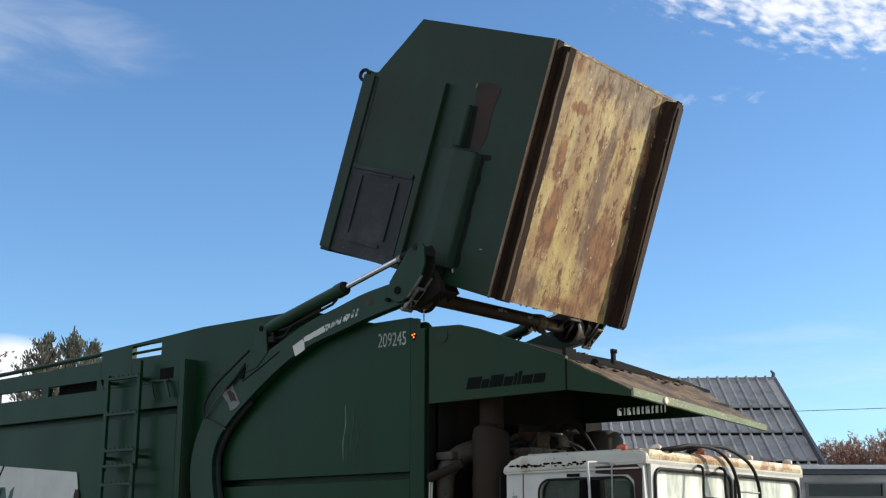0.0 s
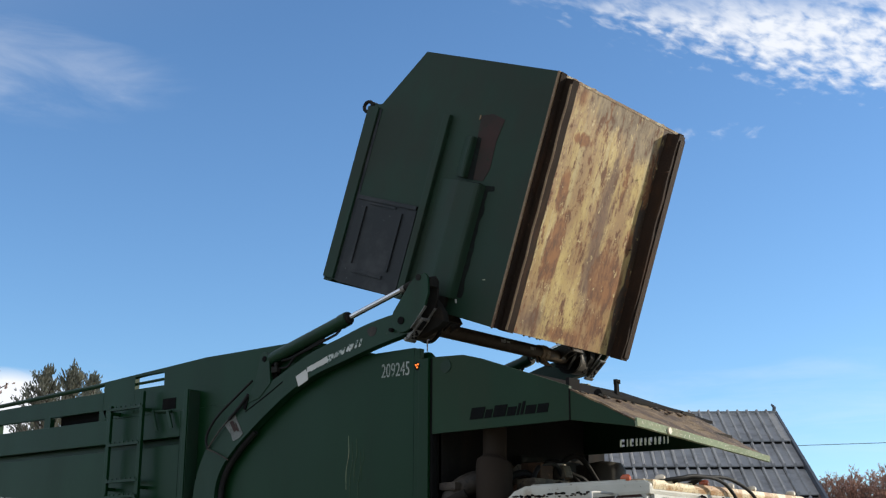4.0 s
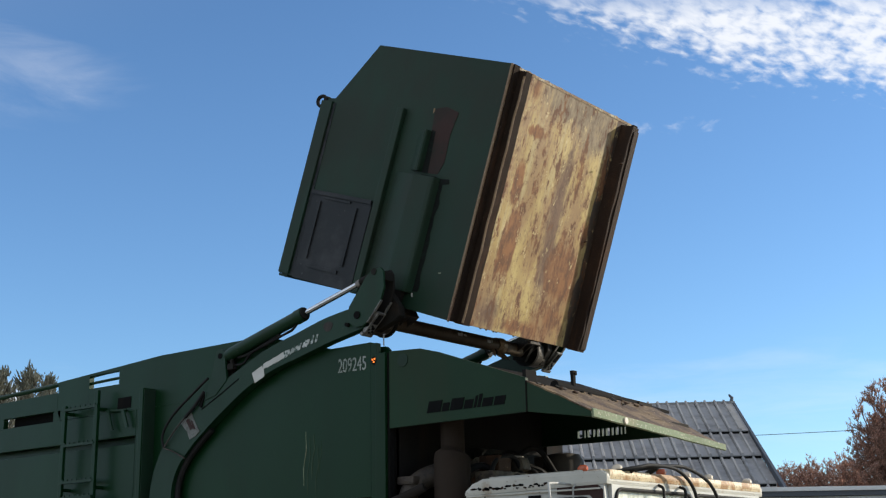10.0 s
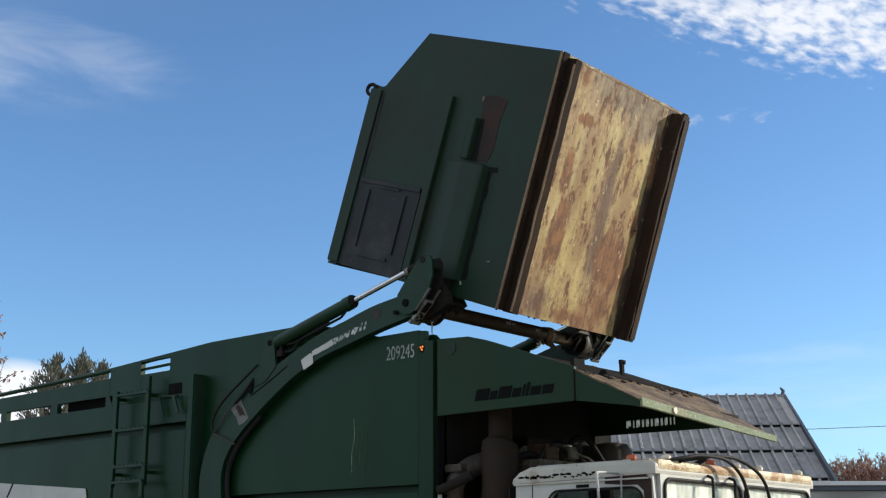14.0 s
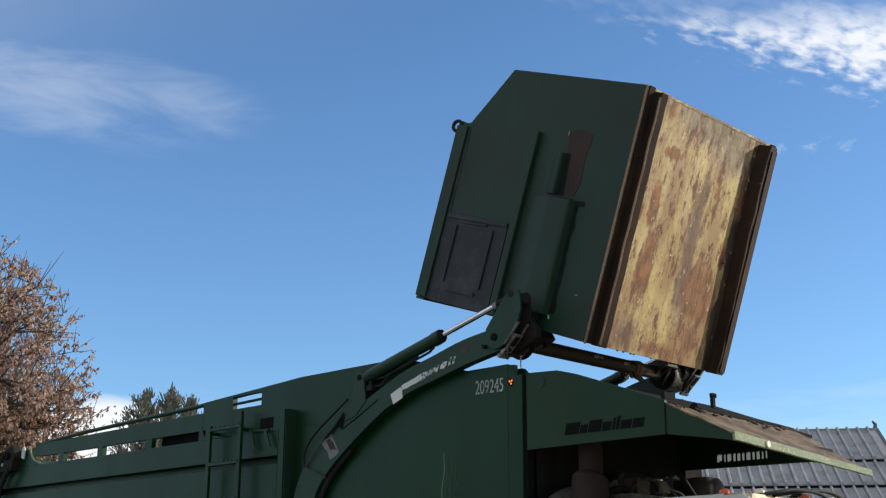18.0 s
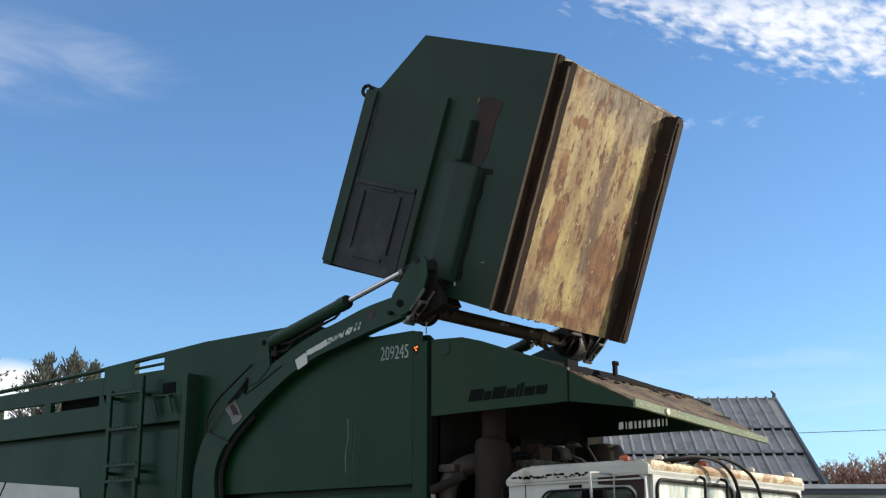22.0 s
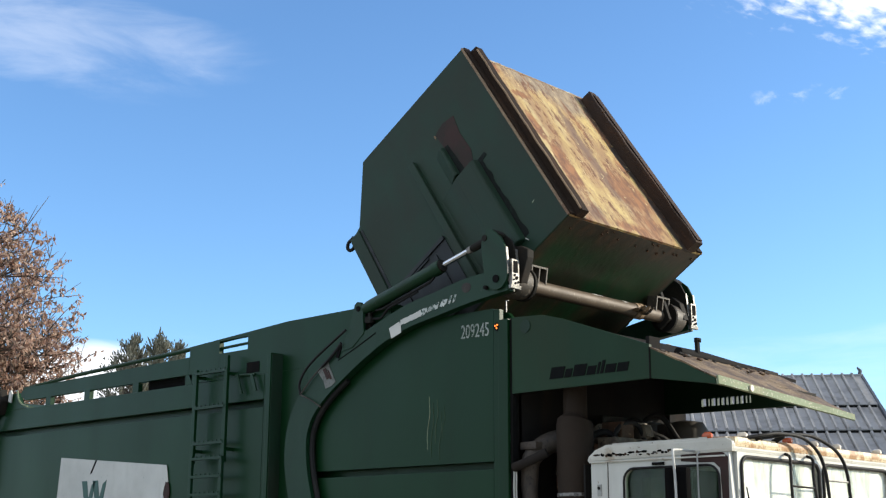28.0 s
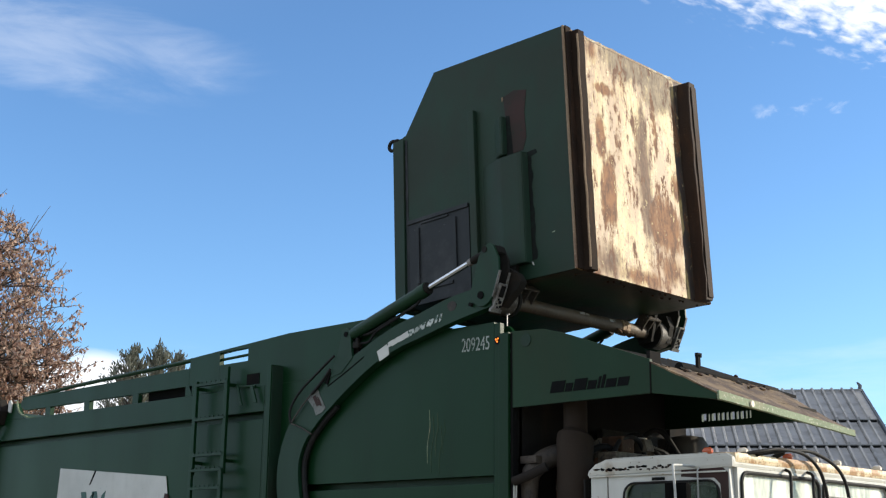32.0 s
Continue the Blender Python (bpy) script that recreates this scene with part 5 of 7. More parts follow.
    for y0, y1, p0, p1 in ((-1.06, -0.03, -w + 0.05, -0.0005), (0.03, 1.06, 0.0005, w - 0.05)):
        opening = rounded(y0, y1, 1.45, 2.205, 0.07)
        part("front_frame", pierced((p0, p1, 1.4405, 2.27), opening, at_front, 0.05), WHITE, shell)
        seal("windshield_seal", opening, at_front, 0.013)
        part("windshield", boxes((x1 - 0.03, x1 - 0.022, y0 - 0.01, y1 + 0.01, 1.442, 2.215)), DUSTY, shell, "dusty windshield pane in bright sun")
    # roof with rounded, rusting rim
    part("roof", prism([(3.475, 2.212), (x1 + 0.005, 2.232), (x1 + 0.005, 2.30), (4.60, 2.325), (3.64, 2.325), (3.55, 2.295), (3.49, 2.25)], -w - 0.012, w + 0.012, 0.022), CHIPPED, shell, "white roof with rust and chipped paint")
    part("roof_front_edge", boxes((x1 - 0.14, x1 + 0.012, -w + 0.02, w - 0.02, 2.262, 2.332), edge=0.03), RUSTY_WHITE, shell, "rusted front edge of the roof")
    part("rust_patch", prism([(4.555, 1.90), (4.60, 1.89), (4.605, 2.20), (4.56, 2.238), (4.25, 2.238), (4.25, 2.185), (4.40, 2.172), (4.50, 2.17), (4.545, 2.13)], -w - 0.004, -w + 0.002), PRIMER, shell, "brown rust patch")
    part("roof_ridge", boxes((x0 + 0.1, x1 - 0.12, -w + 0.12, w - 0.12, 2.32, 2.345), edge=0.01), CHIPPED, shell)
    part("drip_rail", boxes((x0, x1 - 0.05, -w - 0.018, -w - 0.004, 2.203, 2.214), edge=0.003), CHIPPED, shell)
    rnd = random.Random(17)
    for i in range(30):
        x = 3.56 + 0.62 * i / 29 + rnd.uniform(-0.01, 0.01)
        z, l, h = 2.250 + 0.012 * (x - 3.5) + rnd.uniform(-0.012, 0.010), rnd.uniform(0.010, 0.032), rnd.uniform(0.005, 0.014)
        chip = [(x + l * math.cos(a) * rnd.uniform(0.6, 1.1), z + h * math.sin(a) * rnd.uniform(0.6, 1.1)) for a in np.linspace(0, 2 * math.pi, 8)[:-1]]
        part("paint_chip", prism(chip, -w - 0.0145, -w - 0.008), RUST if i % 4 == 0 else GASKET, shell, "dark chip in the roof paint")
    part("rear_trim", boxes((x0 + 0.045, x0 + 0.06, -w + 0.06, w - 0.06, 1.48, 2.25)), CLOTH, shell)
    part("headliner", boxes((x0 + 0.06, x1 - 0.06, -w + 0.06, w - 0.06, 2.235, 2.25)), GASKET, shell)
    part("cab_back", boxes((x0, x0 + 0.04, -w + 0.05, w - 0.05, 1.48, 2.255)), WHITE, shell)
    # inside
    part("dashboard", boxes((4.2, 4.56, -1.0, 1.0, 1.3, 1.52), edge=0.03), DARK, shell)
    part("seat", boxes((3.62, 3.76, -0.9, -0.4, 1.2, 1.95), (3.76, 4.1, -0.9, -0.4, 1.2, 1.34), edge=0.04), CLOTH, shell)
    part("seat", boxes((3.62, 3.76, 0.35, 0.85, 1.2, 1.98), (3.76, 4.1, 0.35, 0.85, 1.2, 1.34), edge=0.04), CLOTH, shell)
    part("headrest", boxes((3.66, 3.75, -0.78, -0.52, 1.965, 2.12), edge=0.03), CLOTH, shell)
    part("coat", prism([(3.70, 1.66), (3.80, 1.72), (3.84, 1.98), (3.78, 2.06), (3.72, 2.04), (3.68, 1.9)], 0.62, 0.74, 0.02), GREEN, shell, "dark green coat hung in the cab")
    part("sun_visor", boxes((4.42, 4.55, -0.9, -0.2, 2.10, 2.235), (4.42, 4.55, 0.2, 0.9, 2.12, 2.235), edge=0.01), DARK, shell)
    part("steering_wheel", tube([(4.16 + 0.05 * math.sin(a), -0.65 + 0.22 * math.cos(a), 1.62 + 0.2 * math.sin(a)) for a in np.linspace(0, 2 * math.pi, 25)], 0.016, 8), RUBBER, shell)
    # lights on the roof's front edge
    for x, y, mat, lab in ((4.44, -1.12, AMBER, "amber roof light"), (4.61, -0.97, CLEAR, "pale roof light"), (4.61, -0.38, AMBER, "amber roof light"), (4.61, -0.02, CLEAR, "pale roof light"), (4.61, 0.32, CLEAR, "pale roof light"), (4.61, 0.97, CLEAR, "pale roof light")):
        part("roof_light", tube([(x - 0.035, y, 2.345), (x - 0.015, y, 2.345), (x + 0.02, y, 2.345), (x + 0.034, y, 2.345)], [0.013, 0.025, 0.024, 0.013], 12), mat, shell, lab, True)
        part("light_foot", boxes((x - 0.05, x + 0.01, y - 0.03, y + 0.03, 2.32, 2.335)), CHIPPED, shell)
    # black looped hoses and grab bars in front of the windshield
    for loop in ([(4.62, -1.0, 2.325), (4.70, -0.85, 2.352), (4.72, -0.69, 2.372), (4.73, -0.39, 2.36), (4.745, -0.22, 2.275), (4.75, -0.14, 2.15), (4.75, -0.105, 1.98), (4.75, -0.075, 1.83), (4.74, 0.01, 1.57), (4.72, 0.03, 1.35)], [(4.60, -0.84, 2.33), (4.70, -0.66, 2.36), (4.72, -0.49, 2.378), (4.72, -0.23, 2.38), (4.745, 0.0, 2.315), (4.75, 0.13, 2.23), (4.75, 0.19, 2.12), (4.75, 0.205, 1.99), (4.75, 0.27, 1.76), (4.74, 0.325, 1.57), (4.72, 0.34, 1.35)]):
        part("looped_hose", tube([tuple(r) for r in spline(loop, 6)], 0.0125, 10), RUBBER, shell, "black hose looping over the roof edge", True)
    part("hose_clamp", tube([(4.62, -0.86, 2.32), (4.68, -0.86, 2.345)], 0.018, 8), DARK, shell)
    part("hose_clamp", tube([(4.62, -0.60, 2.325), (4.70, -0.60, 2.36)], 0.018, 8), DARK, shell)
    for bar in ([(4.65, -0.50, 2.25), (4.70, -0.525, 2.22), (4.71, -0.545, 2.10), (4.71, -0.54, 1.95), (4.70, -0.49, 1.57), (4.69, -0.48, 1.38)], [(4.65, -0.20, 2.25), (4.70, -0.215, 2.22), (4.71, -0.235, 2.09), (4.71, -0.19, 1.87), (4.70, -0.13, 1.57), (4.69, -0.12, 1.38)]):
        part("grab_bar", tube([tuple(r) for r in spline(bar, 4)], 0.0105, 8), RUBBER, shell, "", True)
    part("grab_rung", tube([(4.71, -0.545, 2.035), (4.71, -0.225, 2.03)], 0.007, 8), DARK, shell)
    part("grab_rung", tube([(4.75, -0.12, 2.085), (4.75, 0.20, 2.085)], 0.007, 8), BRIGHT, shell)
    part("grab_rung", tube([(4.74, 0.0, 1.615), (4.74, 0.31, 1.62)], 0.007, 8), BRIGHT, shell)
    for arm_, blade in (([(4.67, -0.90, 1.40), (4.69, -0.95, 1.70), (4.675, -0.99, 1.84)], [(4.672, -1.055, 2.01), (4.672, -1.0, 1.83), (4.672, -0.96, 1.66)]), ([(4.67, 0.20, 1.40), (4.69, 0.14, 1.70), (4.675, 0.08, 1.80)], [(4.672, 0.01, 1.97), (4.672, 0.07, 1.83), (4.672, 0.13, 1.66)]), ([(4.67, 0.60, 1.40), (4.69, 0.55, 1.60), (4.675, 0.52, 1.66)], [(4.672, 0.44, 1.84), (4.672, 0.50, 1.70), (4.672, 0.55, 1.52)])):
        w_ = part("wiper", tube(arm_, [0.011, 0.009, 0.006], 6), RUBBER, shell)
        part("blade", tube(blade, [0.005, 0.009, 0.006], 6), RUBBER, w_)
    # mirror on its bracket
    br = [(4.36, -1.16, 2.245), (4.385, -1.42, 2.24), (4.40, -1.47, 2.21), (4.41, -1.47, 2.07), (4.42, -1.47, 1.74), (4.43, -1.465, 1.705), (4.46, -1.45, 1.68), (4.47, -1.33, 1.66), (4.46, -1.16, 1.655)]
    part("mirror_bracket", tube([tuple(r) for r in spline(br, 5)], 0.0085, 8), SIDING, shell, "grey-white mirror bracket", True)
    part("mirror", boxes((4.315, 4.485, -1.455, -1.395, 1.74, 2.13), edge=0.028), MATTE, shell, "black mirror housing")
    part("mirror_stay", tube([(4.40, -1.16, 2.24), (4.40, -1.19, 2.22), (4.40, -1.19, 1.68), (4.42, -1.16, 1.62)], 0.0055, 8), SIDING, shell, "thin mirror stay", True)
    part("spot_mirror", tube([(4.335, -1.475, 1.68), (4.337, -1.455, 1.68), (4.342, -1.425, 1.68), (4.345, -1.41, 1.68)], [0.06, 0.092, 0.092, 0.05], 22), MATTE, shell, "round black spot mirror", True)
    part("mirror_clip", boxes((4.395, 4.425, -1.475, -1.45, 1.70, 1.735)), GREYINK, shell)
    part("bumper", boxes((4.62, 4.80, -1.2, 1.2, 0.45, 0.75), edge=0.03), DARK, shell)
    for y in (-0.85, 0.85):
        part("headlight", tube([(4.63, y, 0.95), (4.66, y, 0.95)], 0.09, 16), CLEAR, shell)


cab()


SOOTED = worn("dusty_black_plastic", (0.050, 0.042, 0.034), (0.10, 0.085, 0.066), None, (0.6, 0.8), scale=6)


def behind_cab():
    part("exhaust", tube([(3.235, -0.98, 1.15), (3.235, -0.98, 2.50), (3.235, -0.98, 2.53), (3.235, -0.97, 2.55)], [0.125, 0.135, 0.128, 0.09], 20), STACK, truck, "dull brown exhaust stack", True)
    part("exhaust_pipe", tube([(3.235, -0.97, 2.52), (3.235, -0.97, 2.90)], 0.088, 16), STACK, truck, "", True)
    part("exhaust_band", tube([(3.235, -0.98, 1.985), (3.235, -0.98, 2.01)], 0.138, 20), SCUFF, truck)
    part("exhaust_guard", boxes((3.40, 3.415, -1.10, -0.86, 1.2, 2.2)), SHADE_BLACK, truck)
    part("air_cleaner", tube([(3.385, 0.26, 2.05), (3.385, 0.26, 2.42), (3.385, 0.26, 2.54), (3.385, 0.26, 2.595), (3.385, 0.26, 2.61)], [0.15, 0.165, 0.165, 0.13, 0.05], 22), SOOTED, truck, "black domed air cleaner", True)
    pipe = [(3.05, -0.6, 2.0), (3.02, -0.62, 2.28), (3.10, -0.45, 2.44), (3.22, -0.15, 2.46), (3.32, 0.05, 2.40)]
    part("intake_pipe", tube([tuple(r) for r in spline(pipe, 5)], 0.075, 12), TAN, truck, "tan dusty intake pipe", True)
    duct = [(2.89, -1.07, 1.80), (2.88, -1.07, 1.95), (2.875, -1.07, 2.12), (2.89, -1.06, 2.27), (2.96, -0.98, 2.37), (3.08, -0.88, 2.42)]
    part("coolant_pipe", tube([tuple(r) for r in spline(duct, 5)], [0.052 + 0.0014 * min(k, 20) for k in range(26)], 14), DUST, truck, "tan dusty coolant pipe", True)
    part("duct_collar", boxes((2.83, 2.99, -1.13, -0.98, 2.33, 2.39), edge=0.02), DUST, truck, "tan dusty duct collar")
    part("duct_hose", tube([(2.84, -1.20, 2.20), (2.97, -1.20, 2.235), (3.10, -1.14, 2.30)], 0.035, 12), SHADE_BLACK, truck, "", True)
    # pale strips stand in for a slit of daylight beside the duct
    for x, r in ((2.832, 0.008), (2.853, 0.006)):
        part("daylight_strip", tube([(x, -1.19, 1.95), (x - 0.004, -1.19, 2.05), (x, -1.19, 2.18)], r, 8), DECAL, truck, "pale strip for a slit of daylight")
    part("torn_boot", prism([(2.98, 2.15), (3.04, 2.32), (3.11, 2.34), (3.05, 2.18)], -0.90, -0.80, 0.01), TAN, truck, "torn tan rubber boot")
    part("torn_boot", prism([(3.03, 2.51), (3.10, 2.555), (3.17, 2.54), (3.32, 2.47), (3.30, 2.38), (3.04, 2.38)], -0.52, -0.40, 0.02), TAN, truck, "tan dusty casing")
    part("torn_boot", prism([(3.345, 2.47), (3.37, 2.53), (3.45, 2.535), (3.48, 2.44), (3.36, 2.42)], -0.42, -0.32, 0.015), TAN, truck, "tan dusty casing")
    # cover coloured pale for sunlight that does not reach it
    part("casing_cover", prism([(3.255, 2.44), (3.262, 2.53), (3.30, 2.56), (3.40, 2.55), (3.395, 2.43)], -0.36, -0.30, 0.01), PALE_SCRAP, truck, "casing cover, paled for sunlight")
    part("tank", boxes((3.28, 3.46, -0.78, -0.34, 2.12, 2.42), edge=0.03), TAN, truck, "tan header tank")
    # torn pale pieces; the lowest stands in for a gap of light
    for pts, y in (([(3.00, 2.33), (3.09, 2.30), (3.13, 2.42), (3.10, 2.48), (3.06, 2.41), (3.02, 2.42)], -0.80), ([(3.01, 2.12), (3.08, 2.10), (3.12, 2.25), (3.05, 2.24)], -0.80), ([(3.03, 1.88), (3.08, 1.84), (3.06, 1.94)], -0.82)):
        part("pale_scrap_and_gap", prism(pts, y, y + 0.02, 0.004), PALE_SCRAP, truck, "torn pale scrap, or painted gap of light")
    # tank coloured near black for the shade behind the cab
    part("hydraulic_tank", boxes((2.84, 3.08, -1.15, -0.75, 1.0, 1.90), edge=0.075), GRIME_SHADE, truck, "dark green hydraulic tank")
    # carried up and across to block light behind the cab
    part("engine_cover", boxes((2.86, 3.20, -0.62, 1.05, 0.95, 2.30), edge=0.05), SHADE_BLACK, truck)
    for k, (xa, ya, za, xb, yb, zb, mat) in enumerate(((2.88, -0.60, 2.30, 3.02, -0.42, 2.55, TAN), (2.90, 0.05, 2.28, 3.10, 0.35, 2.62, DARK), (3.30, -0.66, 2.42, 3.42, -0.50, 2.54, RUST), (2.84, -0.2, 2.58, 2.9, 0.5, 2.66, DARK))):
        part("engine_bracket", boxes((xa, xb, ya, yb, za, zb), edge=0.015), mat, truck, "dusty engine part")
    for loop, r in (([(3.20, -0.18, 2.30), (3.22, -0.12, 2.56), (3.33, -0.02, 2.63), (3.46, 0.05, 2.42)], 0.022), ([(3.14, -0.32, 2.30), (3.15, -0.28, 2.52), (3.24, -0.20, 2.59), (3.40, -0.10, 2.40)], 0.020), ([(2.86, -1.05, 2.2), (2.95, -1.0, 2.40), (3.06, -0.9, 2.42), (3.12, -0.8, 2.2)], 0.02), ([(3.38, -0.75, 2.3), (3.40, -0.66, 2.50), (3.42, -0.45, 2.52), (3.44, -0.35, 2.3)], 0.018)):
        part("engine_hose", tube([tuple(q) for q in spline(loop, 6)], r, 10), RUBBER, truck, "", True)
    rnd = random.Random(4)
    for i in range(16):
        y, x = rnd.uniform(-0.95, 0.4), rnd.uniform(2.9, 3.35)
        h = [(x, y, 1.6 + rnd.random() * 0.3), (x + rnd.uniform(-0.1, 0.15), y + rnd.uniform(-0.1, 0.2), 2.15 + rnd.random() * 0.3), (x + 0.15, y + rnd.uniform(0.1, 0.3), 2.35 + rnd.random() * 0.12), (3.42, y + rnd.uniform(0.2, 0.4), 2.1 + rnd.random() * 0.2)]
        part("engine_hose", tube([tuple(r) for r in spline(h, 5)], rnd.choice((0.018, 0.025, 0.034)), 8), rnd.choice((RUBBER, RUBBER, DARK, RUST)), truck, "", True)
    for i in range(26):
        x, y, z = rnd.uniform(2.88, 3.42), rnd.uniform(-1.05, 0.1), rnd.uniform(1.6, 2.5)
        part("bracket", boxes((x, x + rnd.uniform(0.04, 0.14), y, y + rnd.uniform(0.03, 0.12), z, z + rnd.uniform(0.05, 0.2)), edge=0.008), rnd.choice((DARK, RUST, DUST, RUST, SCUFF)), truck)


behind_cab()


def running_gear():
    for y in (-0.45, 0.45):
        part("chassis_rail", boxes((-5.6, 4.6, y - 0.05, y + 0.05, 0.68, 0.95)), DARK, truck)
    for x, dual in ((3.75, 0), (-2.2, 1), (-3.55, 1)):
        part("axle", tube([(x, -1.0, 0.52), (x, 1.0, 0.52)], 0.08, 12), DARK, truck)
        for s in (-1, 1):
            y0 = s * 1.15
            y1 = s * (0.62 if dual else 0.85)
            n = 28
            prof = [(0.30, y1), (0.48, y1), (0.52, y1 + (y0 - y1) * 0.1), (0.52, y1 + (y0 - y1) * 0.9), (0.48, y0), (0.30, y0)]
            bm = bmesh.new()
            rings = [[bm.verts.new((r * math.cos(2 * math.pi * k / n), y, r * math.sin(2 * math.pi * k / n))) for r, y in prof] for k in range(n)]
            for k in range(n):
                a, b = rings[k], rings[(k + 1) % n]
                for i in range(len(prof) - 1):
                    bm.faces.new((a[i], a[i + 1], b[i + 1], b[i]))
            bmesh.ops.translate(bm, verts=bm.verts, vec=(x, 0, 0.52))
            wheel = part("wheel", bm, RUBBER, truck, "black rubber tyre on a white rim", True)
            part("rim", tube([(x, y0 - s * 0.12, 0.52), (x, y0 - s * 0.02, 0.52)], [0.31, 0.28], 20), WHITE, wheel)
            part("hub", tube([(x, y0 - s * 0.03, 0.52), (x, y0 + s * 0.02, 0.52)], 0.11, 14), DARK, wheel)


running_gear()


# ---------------------------------------------------------------- the tipped container

bin_ = empty("waste_container", pose(FORK_PIN[0], BIN_Y, FORK_PIN[1], 0, -70.8, 0), "dark green steel waste container, rusted cream underside, tipped on forks", "dumpster")
DOORMAT = worn("grey_sliding_door", (0.012, 0.0145, 0.016), (0.034, 0.036, 0.038), (0.07, 0.07, 0.07), (0.5, 0.7), scale=2.6, streak=(1, 1, 1), dirt_at=(0.48, 0.68), wear_at=(0.66, 0.74), spec=0.3)
GREASED = worn("grimy_dark_rust", (0.020, 0.013, 0.009), (0.045, 0.024, 0.014), (0.10, 0.065, 0.04), (0.7, 0.9), scale=6, streak=(0.3, 1, 1), dirt_at=(0.5, 0.7), wear_at=(0.66, 0.72), bumps=0.5, spec=0.1)
REDRUST = worn("red_brown_rust", (0.13, 0.066, 0.036), (0.08, 0.040, 0.022), (0.20, 0.13, 0.08), (0.7, 0.9), scale=6, streak=(0.2, 1, 1), wear_at=(0.64, 0.70), bumps=0.4, spec=0.15)
FLAKED = worn("flaking_cream_flange", (0.42, 0.36, 0.24), (0.22, 0.14, 0.07), (0.05, 0.032, 0.022), (0.5, 0.8), scale=7, streak=(0.5, 1, 1), dirt_at=(0.42, 0.55), wear_at=(0.56, 0.60), bumps=0.4)


def container():
    W = 0.915
    B, A, P, Q, R = (0.13, -0.626), (2.124, -0.626), (2.185, 0.794), (1.70, 1.15), (0.158, 1.306)
    for s in (-1, 1):
        o = s * W
        out = lambda d0, d1: sorted((o + s * d0, o + s * d1))
        part("side_panel", prism([B, A, P, Q, (1.66, 1.30), R], *out(-0.02, 0.0), 0.003), BIN_GREEN, bin_, "dark green side panel")
        # edges folded over and worn bare along the bottom
        part("bottom_edge", boxes((0.13, 2.124, *out(-0.008, 0.006), -0.640, -0.622)), EDGE, bin_, "bare rusted edge")
        part("edge_strip", boxes((0.132, 2.122, *out(-0.075, -0.009), -0.652, -0.6345)), GREASED, bin_)
        part("side_lip", prism([(0.165, 1.175), (1.665, 1.165), (1.665, 1.295), (0.165, 1.295)], *out(0.0, 0.022), 0.006), BIN_GREEN, bin_)
        part("lip_shadow_strip", boxes((0.16, 1.655, *out(0.0, 0.004), 1.135, 1.163)), DOORMAT, bin_)
        part("stiffener", boxes((0.16, 1.68, *out(0.0, 0.045), 0.315, 0.385), edge=0.01), BIN_GREEN, bin_)
        part("side_door", boxes((0.15, 0.90, *out(0.0, 0.008), 0.43, 1.13), edge=0.003), DOORMAT, bin_, "dark grey sliding side door")
        part("door_edge", boxes((0.87, 0.905, *out(0.008, 0.022), 0.43, 1.13), edge=0.004), DOORMAT, bin_)
        part("door_rail", boxes((0.33, 0.82, *out(0.008, 0.022), 1.00, 1.03), edge=0.004), DOORMAT, bin_)
        part("door_rail", boxes((0.33, 0.82, *out(0.008, 0.022), 0.57, 0.60), edge=0.004), DOORMAT, bin_)
        part("door_stop", boxes((0.26, 0.29, *out(0.008, 0.02), 0.62, 0.98), edge=0.003), DOORMAT, bin_)
        part("door_stop", boxes((0.845, 0.862, *out(0.008, 0.02), 0.66, 0.98), edge=0.003), DOORMAT, bin_)
        # fork pocket, a flap above it and a bare patch
        def flap(name, u0, u1, sec, label=""):
            bm = bmesh.new()
            ring = [[bm.verts.new((u, o + s * d, v)) for d, v in sec] for u in (u0, u1)]
            for i in range(len(sec)):
                k = (i + 1) % len(sec)
                bm.faces.new((ring[0][i], ring[0][k], ring[1][k], ring[1][i]))
            for rr in ring:
                bm.faces.new(rr)
            bmesh.ops.recalc_face_normals(bm, faces=bm.faces)
            bmesh.ops.bevel(bm, geom=bm.edges[:], offset=0.006, segments=2, affect="EDGES")
            part(name, bm, BIN_GREEN, bin_, label)
        flap("fork_pocket", 0.26, 1.17, [(-0.01, 0.31), (0.064, 0.02), (0.066, -0.165), (0.058, -0.197), (-0.01, -0.215)], "welded fork pocket")
        flap("pocket_flap", 1.20, 1.53, [(-0.01, 0.14), (0.055, 0.02), (0.05, 0.0), (-0.01, -0.008)], "bent guide flap over the pocket")
        part("pocket_mouth", boxes((1.171, 1.176, *out(0.012, 0.045), -0.18, -0.05)), GASKET, bin_)
        part("primer_patch", prism([(1.20, -0.17), (1.30, -0.21), (1.52, -0.20), (1.70, -0.23), (1.735, -0.10), (1.71, 0.015), (1.55, 0.0), (1.20, -0.02)], *out(0.0, 0.003)), PRIMER, bin_, "faded red primer patch")
        part("bare_scar", prism([(1.69, 0.017), (1.715, 0.022), (1.71, 0.035), (1.67, 0.03)], *out(0.0, 0.004)), EDGE, bin_)
        # shade under pocket and flap coloured on as dark strips, with some grime
        low = [-0.245 - 0.03 * noise.noise(Vector((k * 0.35, s, 3))) - 0.015 * (1 - k / 24) for k in range(25)]
        part("shade_and_grime", prism([(0.28 + 0.89 * k / 24, -0.214) for k in range(25)] + [(0.28 + 0.89 * k / 24, low[k]) for k in range(24, -1, -1)], *out(0.0, 0.0025)), GRIME_SHADE, bin_)
